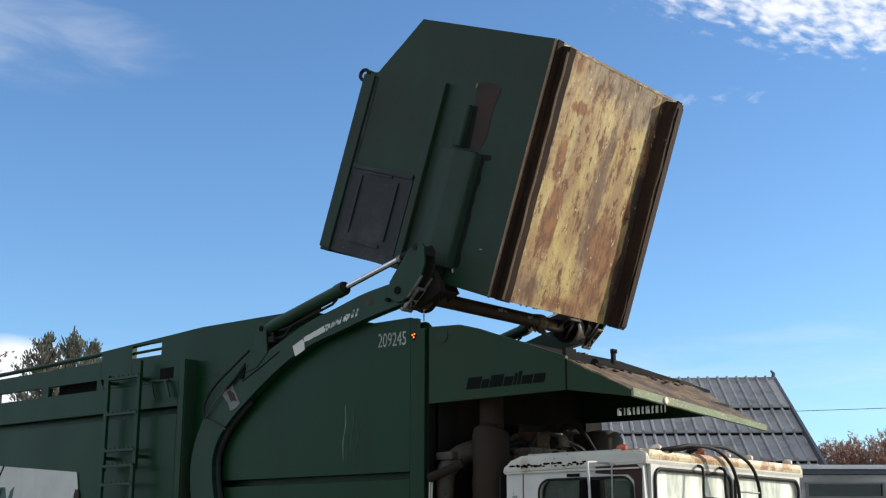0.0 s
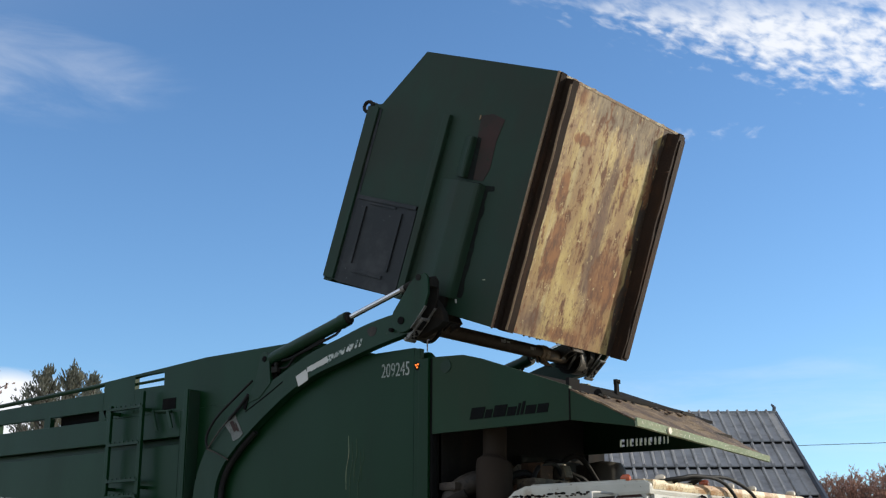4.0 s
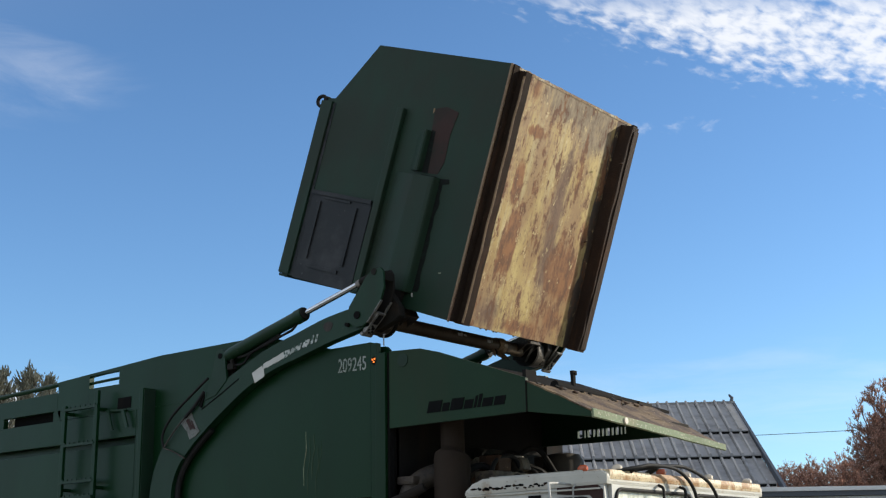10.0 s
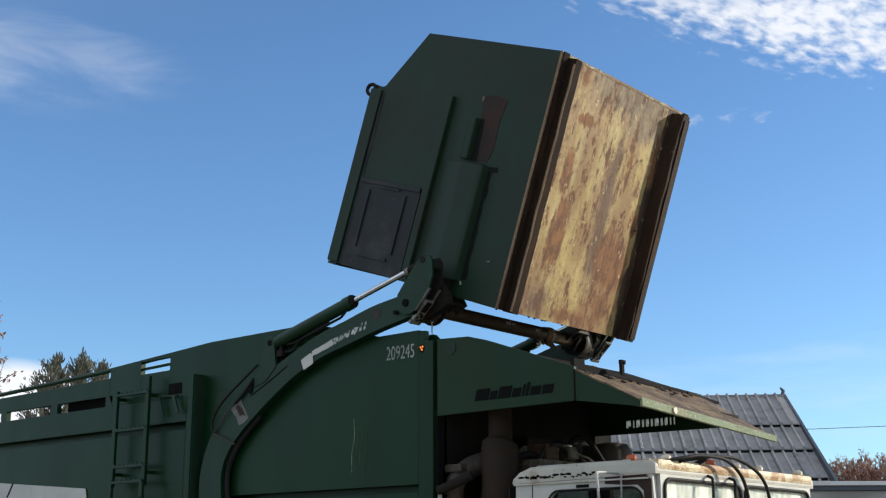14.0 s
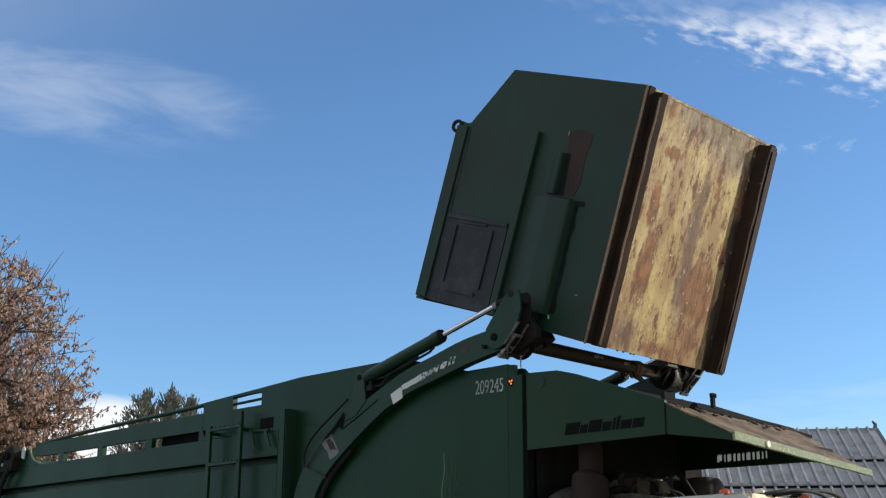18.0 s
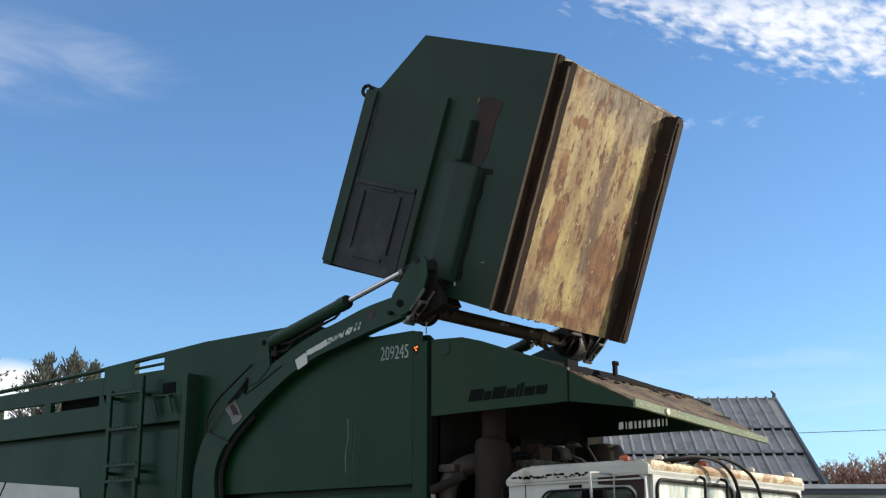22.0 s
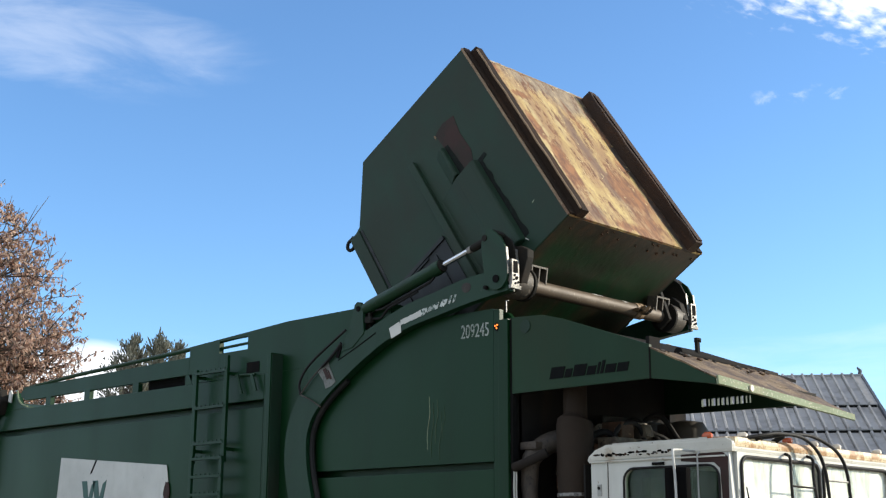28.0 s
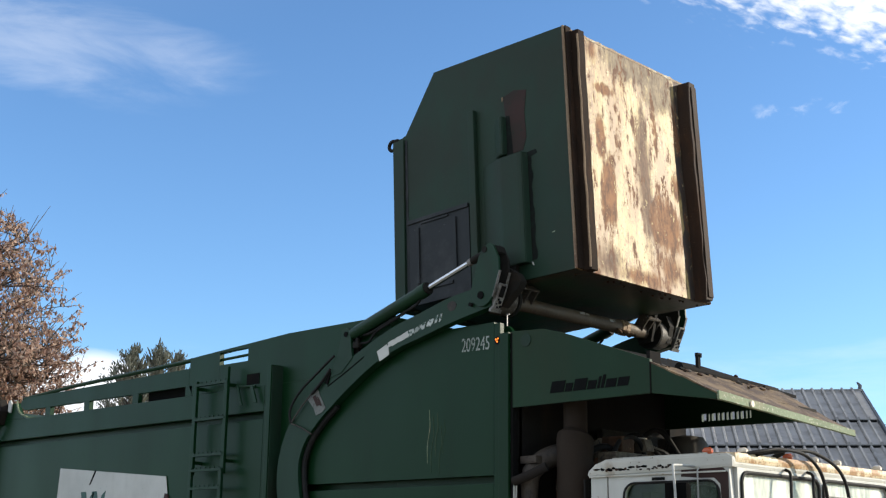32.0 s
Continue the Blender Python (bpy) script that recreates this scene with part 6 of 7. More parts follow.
        part("shade_and_grime", prism([(1.195, -0.07), (1.30, -0.062), (1.53, -0.045), (1.54, -0.006), (1.195, -0.006)], *out(0.0, 0.0045)), GRIME_SHADE, bin_)
        part("shade_and_grime", prism([(1.12, -0.22), (1.17, -0.21), (1.175, -0.30), (1.14, -0.31)], *out(0.0, 0.003)), GRIME_SHADE, bin_)
        part("scrap_of_paper", prism([(0.235, -0.225), (0.262, -0.215), (0.265, -0.22), (0.238, -0.232)], *out(0.0, 0.012)), DECAL, bin_, "small white scrap")
        part("scrape", prism([(0.455, -0.425), (0.462, -0.452), (0.467, -0.45), (0.461, -0.422)], *out(0.0, 0.0022)), LIP, bin_)
        part("lifting_eye", tube([(1.665 + 0.045 * math.sin(a), o - s * 0.03, 1.345 + 0.05 * math.cos(a)) for a in np.linspace(0, 2 * math.pi, 17)], 0.016, 8), DARK, bin_, "", True)
        part("eye_foot", boxes((1.62, 1.71, *out(-0.06, -0.01), 1.27, 1.31), edge=0.006), DARK, bin_)
        # skids
        y0, y1 = (-0.845, -0.745) if s < 0 else (0.68, 0.80)
        top = -0.715 if s < 0 else -0.742
        bm = bmesh.new()
        n = 24
        rows = []
        for k in range(n + 1):
            u = 0.125 + ((2.092 if s < 0 else 2.08) - 0.125) * k / n
            w = 0.012 * noise.noise(Vector((u * 2.3, s * 3, 0))) + (0.02 * math.sin(u * 3.1) if s > 0 else 0)
            e = 0.012 * noise.noise(Vector((u * 5.0, s * 7, 2)))
            rows.append([bm.verts.new((u, yy, vv)) for yy, vv in ((y0 + w, -0.634), (y0 + w * 0.6 + 0.01, top + 0.008 + e), (y0 + w * 0.5 + 0.015, top + e), (y1 - 0.01, top + e * 0.5), (y1, top + 0.01), (y1, -0.634))])
        for a, b in zip(rows, rows[1:]):
            for i in range(6):
                bm.faces.new((a[i], a[(i + 1) % 6], b[(i + 1) % 6], b[i]))
        bm.faces.new(rows[0][::-1])
        bm.faces.new(rows[-1])
        part("skid", bm, GREASED if s < 0 else DARKRUST, bin_, "rusty steel skid rail")
        if s > 0:
            part("skid_cap", boxes((0.15, 2.04, y0 + 0.045, y1 - 0.006, top - 0.010, top - 0.005)), DARKRUST, bin_, "worn skid sole")
        # strip coloured paler for the sunlight along the skid's outer edge
        lipy = y0 + 0.006 if s < 0 else y1 - 0.006
        lip = tube([(0.14 + 1.91 * k / 24, lipy, top + 0.004 + 0.010 * noise.noise(Vector(((0.14 + 1.91 * k / 24) * 5.0, s * 7, 2)))) for k in range(25)], 0.009, 6)
        part("skid_lit_edge", lip, EDGE if s < 0 else REDRUST, bin_, "skid edge, paled for sunlight")
        flange = (-0.745, -0.705) if s < 0 else (0.83, 0.88)
        ragged = bmesh.new()
        for k in range(28):
            u0, u1 = 0.135 + 1.945 * k / 28, 0.135 + 1.945 * (k + 0.97) / 28
            cut = 0.028 * abs(noise.noise(Vector((k * 0.83, s * 5, 1))))
            box(ragged, u0, u1, flange[0], flange[1] - cut, -0.643, -0.634)
        part("skid_flange", ragged, FLAKED, bin_, "flaking pale flange")
        part("flange_edge", boxes((0.135, 2.08, flange[0] - 0.004, flange[0] + 0.012, -0.652, -0.6435)), GRIME_SHADE, bin_)
    # bottom: a plate with dents
    bm = bmesh.new()
    n, m_ = 24, 20
    vs = []
    for lay, v0 in ((0, -0.634), (1, -0.615)):
        for i in range(n + 1):
            for j in range(m_ + 1):
                u, y = 0.132 + (2.122 - 0.132) * i / n, -W + 0.02 + (2 * W - 0.04) * j / m_
                d = 0.012 * noise.noise(Vector((u * 2.2, y * 2.2, 4))) * math.sin(math.pi * i / n) if lay == 0 else 0
                vs.append(bm.verts.new((u, y, v0 + d)))
    k = (n + 1) * (m_ + 1)
    at = lambda i, j, o=0: vs[o + i * (m_ + 1) + j]
    for i in range(n):
        for j in range(m_):
            bm.faces.new((at(i, j), at(i, j + 1), at(i + 1, j + 1), at(i + 1, j)))
            bm.faces.new((at(i, j, k), at(i + 1, j, k), at(i + 1, j + 1, k), at(i, j + 1, k)))
    for i in range(n):
        for j in (0, m_):
            bm.faces.new((at(i, j), at(i + 1, j), at(i + 1, j, k), at(i, j, k)))
    for j in range(m_):
        for i in (0, n):
            bm.faces.new((at(i, j), at(i, j + 1), at(i, j + 1, k), at(i, j, k)))
    torn = bmesh.new()
    cut = [(-W + 0.05 + (2 * W - 0.1) * j / 60, 2.118 + 0.014 * max(0.0, noise.noise(Vector((j * 0.31, 5, 1)))) + 0.012 * max(0.0, noise.noise(Vector((j * 0.93, 2, 7))))) for j in range(61)]
    rows = [[torn.verts.new(q) for q in ((2.10, y, -0.6365), (u, y, -0.6375), (u, y, -0.630), (2.10, y, -0.6355))] for y, u in cut]
    for a, b in zip(rows, rows[1:]):
        for i in range(4):
            torn.faces.new((a[i], a[(i + 1) % 4], b[(i + 1) % 4], b[i]))
    part("torn_edge", torn, FLAKED, bin_, "torn, rusted plate edge")
    part("bottom_panel", bm, CREAM, bin_, "cream-painted bottom worn through to rust", True)
    part("rear_panel", prism([(0.13, -0.612), (0.15, -0.612), (0.178, 1.30), (0.158, 1.30)], -W + 0.021, W - 0.021), REAR, bin_, "green rear panel with rust stains")
    part("front_panel", prism([(2.104, -0.612), (2.124, -0.612), (2.185, 0.79), (2.163, 0.79)], -W + 0.021, W - 0.021), BIN_GREEN, bin_)
    part("slope_panel", prism([(2.163, 0.796), (2.185, 0.794), (1.70, 1.15), (1.685, 1.135)], -W + 0.021, W - 0.021), BIN_GREEN, bin_)
    part("front_lip", boxes((1.63, 1.70, -W + 0.022, W - 0.022, 1.155, 1.30)), BIN_GREEN, bin_)
    part("rear_lip", boxes((0.135, 0.157, -W, W, 1.20, 1.30), edge=0.006), BIN_GREEN, bin_)
    rnd = random.Random(3)
    for i in range(16):
        y, v = rnd.uniform(-0.8, 0.85), -0.60 + 0.10 * rnd.random()
        part("weld_scar", tube([(0.131, y, v), (0.122, y + 0.012, v + 0.008)], [0.012, 0.005], 7), RUST, bin_)


container()

# ---------------------------------------------------------------- barn, long shed, house
def frame_of(origin, along):
    """Axes with x along a wall and y pointing away from its front."""
    a = Vector((*along, 0)).normalized()
    return Matrix(((a.x, -a.y, 0, origin[0]), (a.y, a.x, 0, origin[1]), (0, 0, 1, origin[2]), (0, 0, 0, 1)))


def barn():
    m = frame_of((-4.84, 20.56, 0), (0.811, 0.585))
    b = empty("barn", m, "old barn with a stepped grey sheet-metal roof", "barn")
    L, ridge, pitch = 15.0, 5.54, 0.478
    courses = (0.0, 1.87, 3.14, 4.45, 5.75, 7.0)
    for side in (-1, 1):
        for c, (s0, s1) in enumerate(zip(courses, courses[1:])):
            lift = 0.075 * (5 - c) - 0.10
            n = 32
            for k in range(n):
                x1, x0 = -L * k / n, -L * (k + 1) / n + 0.012
                za, zb = ridge - pitch * s0 + lift - 0.05, ridge - pitch * (s1 + 0.06) + lift - 0.05
                bm = bmesh.new()
                ya, yb = side * s0, side * (s1 + 0.06)
                xm = (x0 + x1) / 2
                ribs = [(x0, 0.0), (x0 + 0.02, 0.05), (x0 + 0.06, 0.05), (x0 + 0.08, 0.0), (xm, 0.0), (xm + 0.02, 0.05), (xm + 0.06, 0.05), (xm + 0.08, 0.0), (x1, 0.0)]
                top = [[bm.verts.new((x, y, z + h)) for x, h in ribs] for y, z in ((ya, za), (yb, zb))]
                bot = [[bm.verts.new((x, y, z - 0.11)) for x, h in ribs] for y, z in ((ya, za), (yb, zb))]
                for i in range(8):
                    bm.faces.new((top[0][i], top[0][i + 1], top[1][i + 1], top[1][i]))
                    bm.faces.new((bot[0][i], bot[1][i], bot[1][i + 1], bot[0][i + 1]))
                    bm.faces.new((top[1][i], top[1][i + 1], bot[1][i + 1], bot[1][i]))
                part("roof_sheet", bm, ROOFING, b)
        # dark strips drawn as the shade below each course step
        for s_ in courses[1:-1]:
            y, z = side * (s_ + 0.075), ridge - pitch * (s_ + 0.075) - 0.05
            part("lap_shade", boxes((-L, -0.02, *sorted((y, y - side * 0.012)), z - 0.05, z + 0.075 * (6 - courses.index(s_)) - 0.12)), GASKET, b, "dark strip for the shade under a course")
    part("ridge_cap", prism([(-L, ridge + 0.16), (0.06, ridge + 0.16), (0.06, ridge + 0.22), (-L, ridge + 0.22)], -0.12, 0.12), ROOFING, b)
    part("ridge_finial", tube([(0.0, 0, ridge + 0.2), (0.02, 0, ridge + 0.32), (-0.05, 0, ridge + 0.40)], [0.05, 0.045, 0.02], 8), TRIM, b)
    for side in (-1, 1):
        bm = bmesh.new()
        prism([(0.0, 0.0), (0.06, 0.0), (0.06, 0.16), (0.0, 0.16)], 0, 7.3, 0, bm)
        bmesh.ops.transform(bm, matrix=Matrix.Translation((0.01, 0, ridge + 0.06)) @ Matrix.Rotation(-math.atan(pitch) * 1, 4, "X") if side > 0 else Matrix.Translation((0.01, 0, ridge + 0.06)) @ Matrix.Scale(-1, 4, (0, 1, 0)) @ Matrix.Rotation(-math.atan(pitch), 4, "X"), verts=bm.verts)
        part("rake_board", bm, TRIM, b)
        part("long_wall", boxes((-L + 0.3, -0.3, *sorted((side * 6.4, side * 6.55)), 0, 2.75)), SIDING, b)
    for x0, x1 in ((-0.45, -0.3), (-L + 0.3, -L + 0.45)):
        bm = bmesh.new()
        vs = [(-6.4, 0), (6.4, 0), (6.4, 2.35), (0, 5.32), (-6.4, 2.35)]
        a = [bm.verts.new((x0, y, z)) for y, z in vs]
        c = [bm.verts.new((x1, y, z)) for y, z in vs]
        bm.faces.new(a)
        bm.faces.new(c[::-1])
        for i in range(5):
            bm.faces.new((a[i], c[i], c[(i + 1) % 5], a[(i + 1) % 5]))
        part("gable_wall", bm, SIDING, b)


barn()


def shed():
    m = frame_of((-1.30, 13.55, 0), (0.76, 0.65))
    sh = empty("long_shed", m, "long low white shed with a dark fascia and high window", "shed")
    H = 3.12
    part("front_wall", boxes((-1.2, 0.30, -0.0, 0.10, 0, H - 0.14), (0.30, 1.75, 0.0, 0.10, 0, 2.565), (0.30, 1.75, 0.0, 0.10, 2.84, H - 0.14), (1.75, 3.95, 0.0, 0.10, 0, H - 0.14), (3.95, 4.65, 0.0, 0.10, 0, 1.3), (3.95, 4.65, 0.0, 0.10, 2.42, H - 0.14), (4.65, 12, 0.0, 0.10, 0, H - 0.14)), SIDING, sh)
    part("side_wall", boxes((-1.2, -1.1, 0.10, 3.0, 0, H - 0.14), (11.9, 12, 0.10, 3.0, 0, H - 0.14)), SIDING, sh)
    part("back_wall", boxes((-1.2, 12, 3.0, 3.1, 0, H - 0.14)), SIDING, sh)
    part("fascia", boxes((-1.25, 12.05, -0.05, -0.003, H - 0.13, H - 0.04)), TRIM, sh, "dark fascia board")
    part("roof_edge", boxes((-1.3, 12.1, -0.09, 3.2, H - 0.04, H + 0.035), edge=0.01), PALE, sh)
    part("band", boxes((-1.2, 12.0, -0.022, -0.002, 2.548, 2.562)), SIDING, sh)
    for x0, x1, z0, z1 in ((0.30, 1.75, 2.565, 2.84), (3.95, 4.65, 1.3, 2.42)):
        w = part("window", boxes((x0, x0 + 0.05, -0.03, 0.06, z0, z1), (x1 - 0.05, x1, -0.03, 0.06, z0, z1), (x0 + 0.05, x1 - 0.05, -0.03, 0.06, z1 - 0.03, z1), (x0 + 0.05, x1 - 0.05, -0.03, 0.06, z0, z0 + 0.03)), BOARDS, sh)
        part("pane", boxes((x0 + 0.05, x1 - 0.05, 0.02, 0.03, z0 + 0.03, z1 - 0.03)), DARK_GLASS, w)
        part("sill", boxes((x0 - 0.05, x1 + 0.05, -0.05, -0.031, z0 - 0.025, z0 - 0.003)), BOARDS, w)
    for i in range(40):
        x = -1.15 + i * 0.33
        if 3.5 < x < 4.7:
            continue
        part("board", boxes((x, x + 0.318, -0.014 - 0.004 * (i % 3), -0.001, 0.05, 2.545)), BOARDS, sh)
    for k, z in enumerate((2.564, 2.704, 2.844)):
        for xa, xb in ((-1.2, 0.22), (1.83, 12.0)):
            part("lap", prism([(xa, z), (xb, z), (xb, z + 0.136), (xa, z + 0.136)], -0.012 - 0.003 * (k % 2), -0.001), SIDING, sh)
    part("inner_back", boxes((-1.0, 11.8, 1.2, 1.25, 0.0, H - 0.2)), GASKET, sh)


shed()


def house():
    m = frame_of((-15.2, 2.3, 0), (0.57, 0.82))
    h = empty("house", m, "grey house with a dull red roof behind the tree", "house")
    part("wall", boxes((-5, 2.2, 0, 6, 0, 3.3), edge=0.02), WALLGREY, h)
    bm = bmesh.new()
    vs = [(-0.5, 3.25), (3.0, 4.4), (6.5, 3.25), (6.5, 3.4), (3.0, 4.55), (-0.5, 3.4)]
    a = [bm.verts.new((-5.4, y, z)) for y, z in vs]
    c = [bm.verts.new((2.6, y, z)) for y, z in vs]
    bm.faces.new(a)
    bm.faces.new(c[::-1])
    for i in range(6):
        bm.faces.new((a[i], c[i], c[(i + 1) % 6], a[(i + 1) % 6]))
    part("roof", bm, REDROOF, h)
    bm = bmesh.new()
    a = [bm.verts.new((x, y, z)) for x, y, z in ((2.1, 0.05, 3.3), (2.1, 5.95, 3.3), (2.1, 3.0, 4.3))]
    c = [bm.verts.new((2.2, y, z)) for x, y, z in ((2.1, 0.05, 3.3), (2.1, 5.95, 3.3), (2.1, 3.0, 4.3))]
    bm.faces.new(a)
    bm.faces.new(c[::-1])
    for i in range(3):
        bm.faces.new((a[i], c[i], c[(i + 1) % 3], a[(i + 1) % 3]))
    part("gable", bm, WALLGREY, h)
    for x in (-3.5, -0.6):
        w = part("window", boxes((x, x + 1.1, -0.04, -0.002, 1.7, 3.0)), PALE, h)
        part("pane", boxes((x + 0.08, x + 1.02, -0.05, -0.042, 1.78, 2.92)), GLASS, w)


house()


def fence():
    m = frame_of((-13.6, 0.6, 0), (0.5, 0.87))
    f = empty("fence", m, "pale wooden picket fence", "fence")
    for z in (1.0, 2.6):
        part("rail", boxes((-3, 3, 0, 0.05, z - 0.05, z + 0.05)), PALE, f)
    for i in range(40):
        x = -3 + i * 0.15
        part("picket", prism([(x, 0.05), (x + 0.09, 0.05), (x + 0.09, 3.2), (x + 0.045, 3.28 + 0.03 * math.sin(i * 1.7)), (x, 3.2)], -0.03, -0.002), PALE, f)


fence()


# ---------------------------------------------------------------- trees
def mesh_part(name, verts, faces, material, parent, label=""):
    me = bpy.data.meshes.new(name)
    me.from_pydata(verts, [], faces)
    me.materials.append(material)
    ob = new(name, me)
    ob.parent = parent
    if label:
        ob["label"] = label
    return ob


def limb(verts, faces, a, b, ra, rb, seg):
    d = (b - a).normalized()
    u = d.orthogonal().normalized()
    w = d.cross(u)
    o = len(verts)
    for p, r in ((a, ra), (b, rb)):
        for k in range(seg):
            t = 2 * math.pi * k / seg
            verts.append(tuple(p + (u * math.cos(t) + w * math.sin(t)) * r))
    for k in range(seg):
        faces.append((o + k, o + (k + 1) % seg, o + seg + (k + 1) % seg, o + seg + k))


def broadleaf(name, base, label, height, half, seed, leaf_mat, leaf, leaves, limbs, branches, twigs, low=0.25, upright=0.3, trunk_r=0.2, category="tree", bark=BARK):
    """Trunk, curving limbs, branches and fine twigs inside an uneven crown, with leaves hanging in tufts."""
    rnd = random.Random(seed)
    t = empty(name, pose(*base), label, category)
    wv, wf, lv, lf = [], [], [], []
    mid, tall = Vector((0, 0, height * (1 + low) / 2)), height * (1 - low) / 2
    ball = lambda: Vector((rnd.gauss(0, 1), rnd.gauss(0, 1), rnd.gauss(0, 1))).normalized()

    def edge_of(d):
        k = 0.86 + 0.42 * noise.noise(d * 2.1 + Vector((seed, 0, 0)))
        return Vector((d.x * half, d.y * half, d.z * tall)) * k

    def stem(a, b, c, ra, rb, n, seg):
        """A curved limb from a by b to c."""
        pts = [a.lerp(b, k / n).lerp(b.lerp(c, k / n), k / n) for k in range(n + 1)]
        for k in range(1, n):
            pts[k] = pts[k] + ball() * (c - a).length * 0.02
        for k in range(n):
            limb(wv, wf, pts[k], pts[k + 1], ra + (rb - ra) * k / n, ra + (rb - ra) * (k + 1) / n, seg)
        return pts

    def tuft(p):
        for _ in range(max(1, int(rnd.gauss(leaves, leaves * 0.4)))):
            s = leaf * rnd.uniform(0.6, 1.25)
            d = Vector((rnd.gauss(0, 0.55), rnd.gauss(0, 0.55), rnd.gauss(-0.8, 0.5))).normalized()
            u = d.orthogonal().normalized()
            a = rnd.random() * 6.28
            u = (u * math.cos(a) + d.cross(u) * math.sin(a)) * s * 0.24
            q = p + ball() * leaf * rnd.uniform(0.1, 0.7)
            o = len(lv)
            m = q + d * s * 0.5 + u.cross(d).normalized() * s * 0.08
            lv.extend(tuple(v) for v in (q, m + u, q + d * s, m - u))
            lf.append((o, o + 1, o + 2, o + 3))

    crotch = Vector((0.03, 0.02, max(0.02, height * low * 0.9)))
    stem(Vector((0, 0, -0.05)), crotch * 0.5 + Vector((0.04, 0, 0)), crotch, trunk_r, trunk_r * 0.75, 3, 8)
    leader = stem(crotch, mid, mid + Vector((0.1, 0.05, tall * 0.8)), trunk_r * 0.7, 0.015, 6, 6)
    for _ in range(limbs):
        d = ball()
        d.z = abs(d.z) * 1.1 - 0.55
        d.normalize()
        tip = mid + edge_of(d) * rnd.uniform(0.7, 0.95)
        root = leader[rnd.randrange(0, 5)] if rnd.random() < 0.75 else crotch
        knee = root.lerp(tip, 0.5) + Vector((0, 0, (tip - root).length * rnd.uniform(0.0, 0.25)))
        pts = stem(root, knee, tip, trunk_r * 0.28, 0.012, 6, 5)
        # bare shoots past the leaves
        for _ in range(2):
            way = ((tip - mid).normalized() * 0.6 + ball() * 0.35 + Vector((0, 0, 0.5))).normalized()
            limb(wv, wf, tip, tip + way * half * rnd.uniform(0.10, 0.24), 0.010, 0.003, 4)
        for _ in range(branches):
            a = pts[rnd.randrange(2, 7)]
            out = (a - mid).normalized() if (a - mid).length > 0.1 else d
            way = (out * 0.5 + ball() * 0.9 + Vector((0, 0, upright))).normalized()
            b = a + way * half * rnd.uniform(0.18, 0.42)
            r = Vector(((b - mid).x / half, (b - mid).y / half, (b - mid).z / tall))
            if r.length > 0.92:
                b = mid + (b - mid) * (0.92 / r.length)
            bp = stem(a, a.lerp(b, 0.5) + Vector((0, 0, 0.05)), b, 0.013, 0.007, 3, 4)
            for _ in range(twigs):
                p = bp[rnd.randrange(1, 4)]
                q = p + (way * 0.6 + ball() * 0.8 + Vector((0, 0, upright))).normalized() * half * rnd.uniform(0.05, 0.14)
                limb(wv, wf, p, q, 0.007, 0.004, 3)
                tuft(p.lerp(q, rnd.uniform(0.3, 0.7)))
                if rnd.random() < 0.75:
                    tuft(p.lerp(q, rnd.uniform(0.7, 1.0)))
    mesh_part("trunk", wv, wf, bark, t, "grey-brown trunk and bare twigs")
    mesh_part("crown", lv, lf, leaf_mat, t, "sparse hanging leaves")
    return t


def conifer(name, base, label, height, radius, seed):
    """A juniper: stem, upswept boughs and tufts of scale leaves."""
    rnd = random.Random(seed)
    t = empty(name, pose(*base), label, "tree")
    wv, wf, lv, lf = [], [], [], []
    limb(wv, wf, Vector((0, 0, -0.05)), Vector((0, 0, height * 0.97)), 0.16, 0.02, 7)
    for k in range(250):
        f = rnd.random() ** 0.8
        z = 0.4 + f * (height - 0.55)
        reach = radius * (1 - f) ** 0.78 * rnd.uniform(0.35, 1.2) + 0.04
        a = rnd.random() * 6.28
        o = Vector((0, 0, z))
        end = o + Vector((math.cos(a) * reach, math.sin(a) * reach, reach * rnd.uniform(0.4, 0.9) + rnd.uniform(0.0, 0.25)))
        limb(wv, wf, o, end, 0.022, 0.006, 3)
        for j in range(34):
            p = o.lerp(end, rnd.uniform(0.35, 1.04)) + Vector((rnd.gauss(0, 0.045), rnd.gauss(0, 0.045), rnd.gauss(0, 0.045)))
            s = rnd.uniform(0.05, 0.12)
            d = ((end - o).normalized() * 0.8 + Vector((rnd.gauss(0, 0.38), rnd.gauss(0, 0.38), rnd.gauss(0.75, 0.35)))).normalized()
            u = d.orthogonal().normalized() * s * 0.13
            b = len(lv)
            lv.extend(tuple(q) for q in (p - u, p + d * s * 0.5 - u * 1.1, p + d * s, p + d * s * 0.5 + u * 1.1, p + u))
            lf.append((b, b + 1, b + 2, b + 3, b + 4))
    mesh_part("trunk", wv, wf, BARK, t)
    mesh_part("crown", lv, lf, NEEDLE, t, "dull green needle tufts")
    return t


broadleaf("autumn_tree", (-11.1, -0.45, 0), "tree with sparse dry brown leaves and bare twigs", 7.7, 3.4, 11, DRY_LEAF, 0.082, 6, 120, 10, 9, 0.22, 0.3, 0.24)
conifer("juniper", (-16.4, 7.55, 0), "dull green juniper behind the truck", 6.25, 2.0, 5)
conifer("juniper", (-16.4, 8.30, 0), "dull green juniper behind the truck", 6.5, 1.6, 6)
conifer("juniper", (-16.6, 8.95, 0), "dull green juniper behind the truck", 6.3, 1.6, 9)
broadleaf("red_tree", (-5.15, 33.0, 0), "tree with rust-red autumn leaves", 7.85, 1.6, 21, RED_LEAF, 0.050, 4, 84, 9, 13, 0.40, 0.9, 0.16, "tree", RED_BARK)
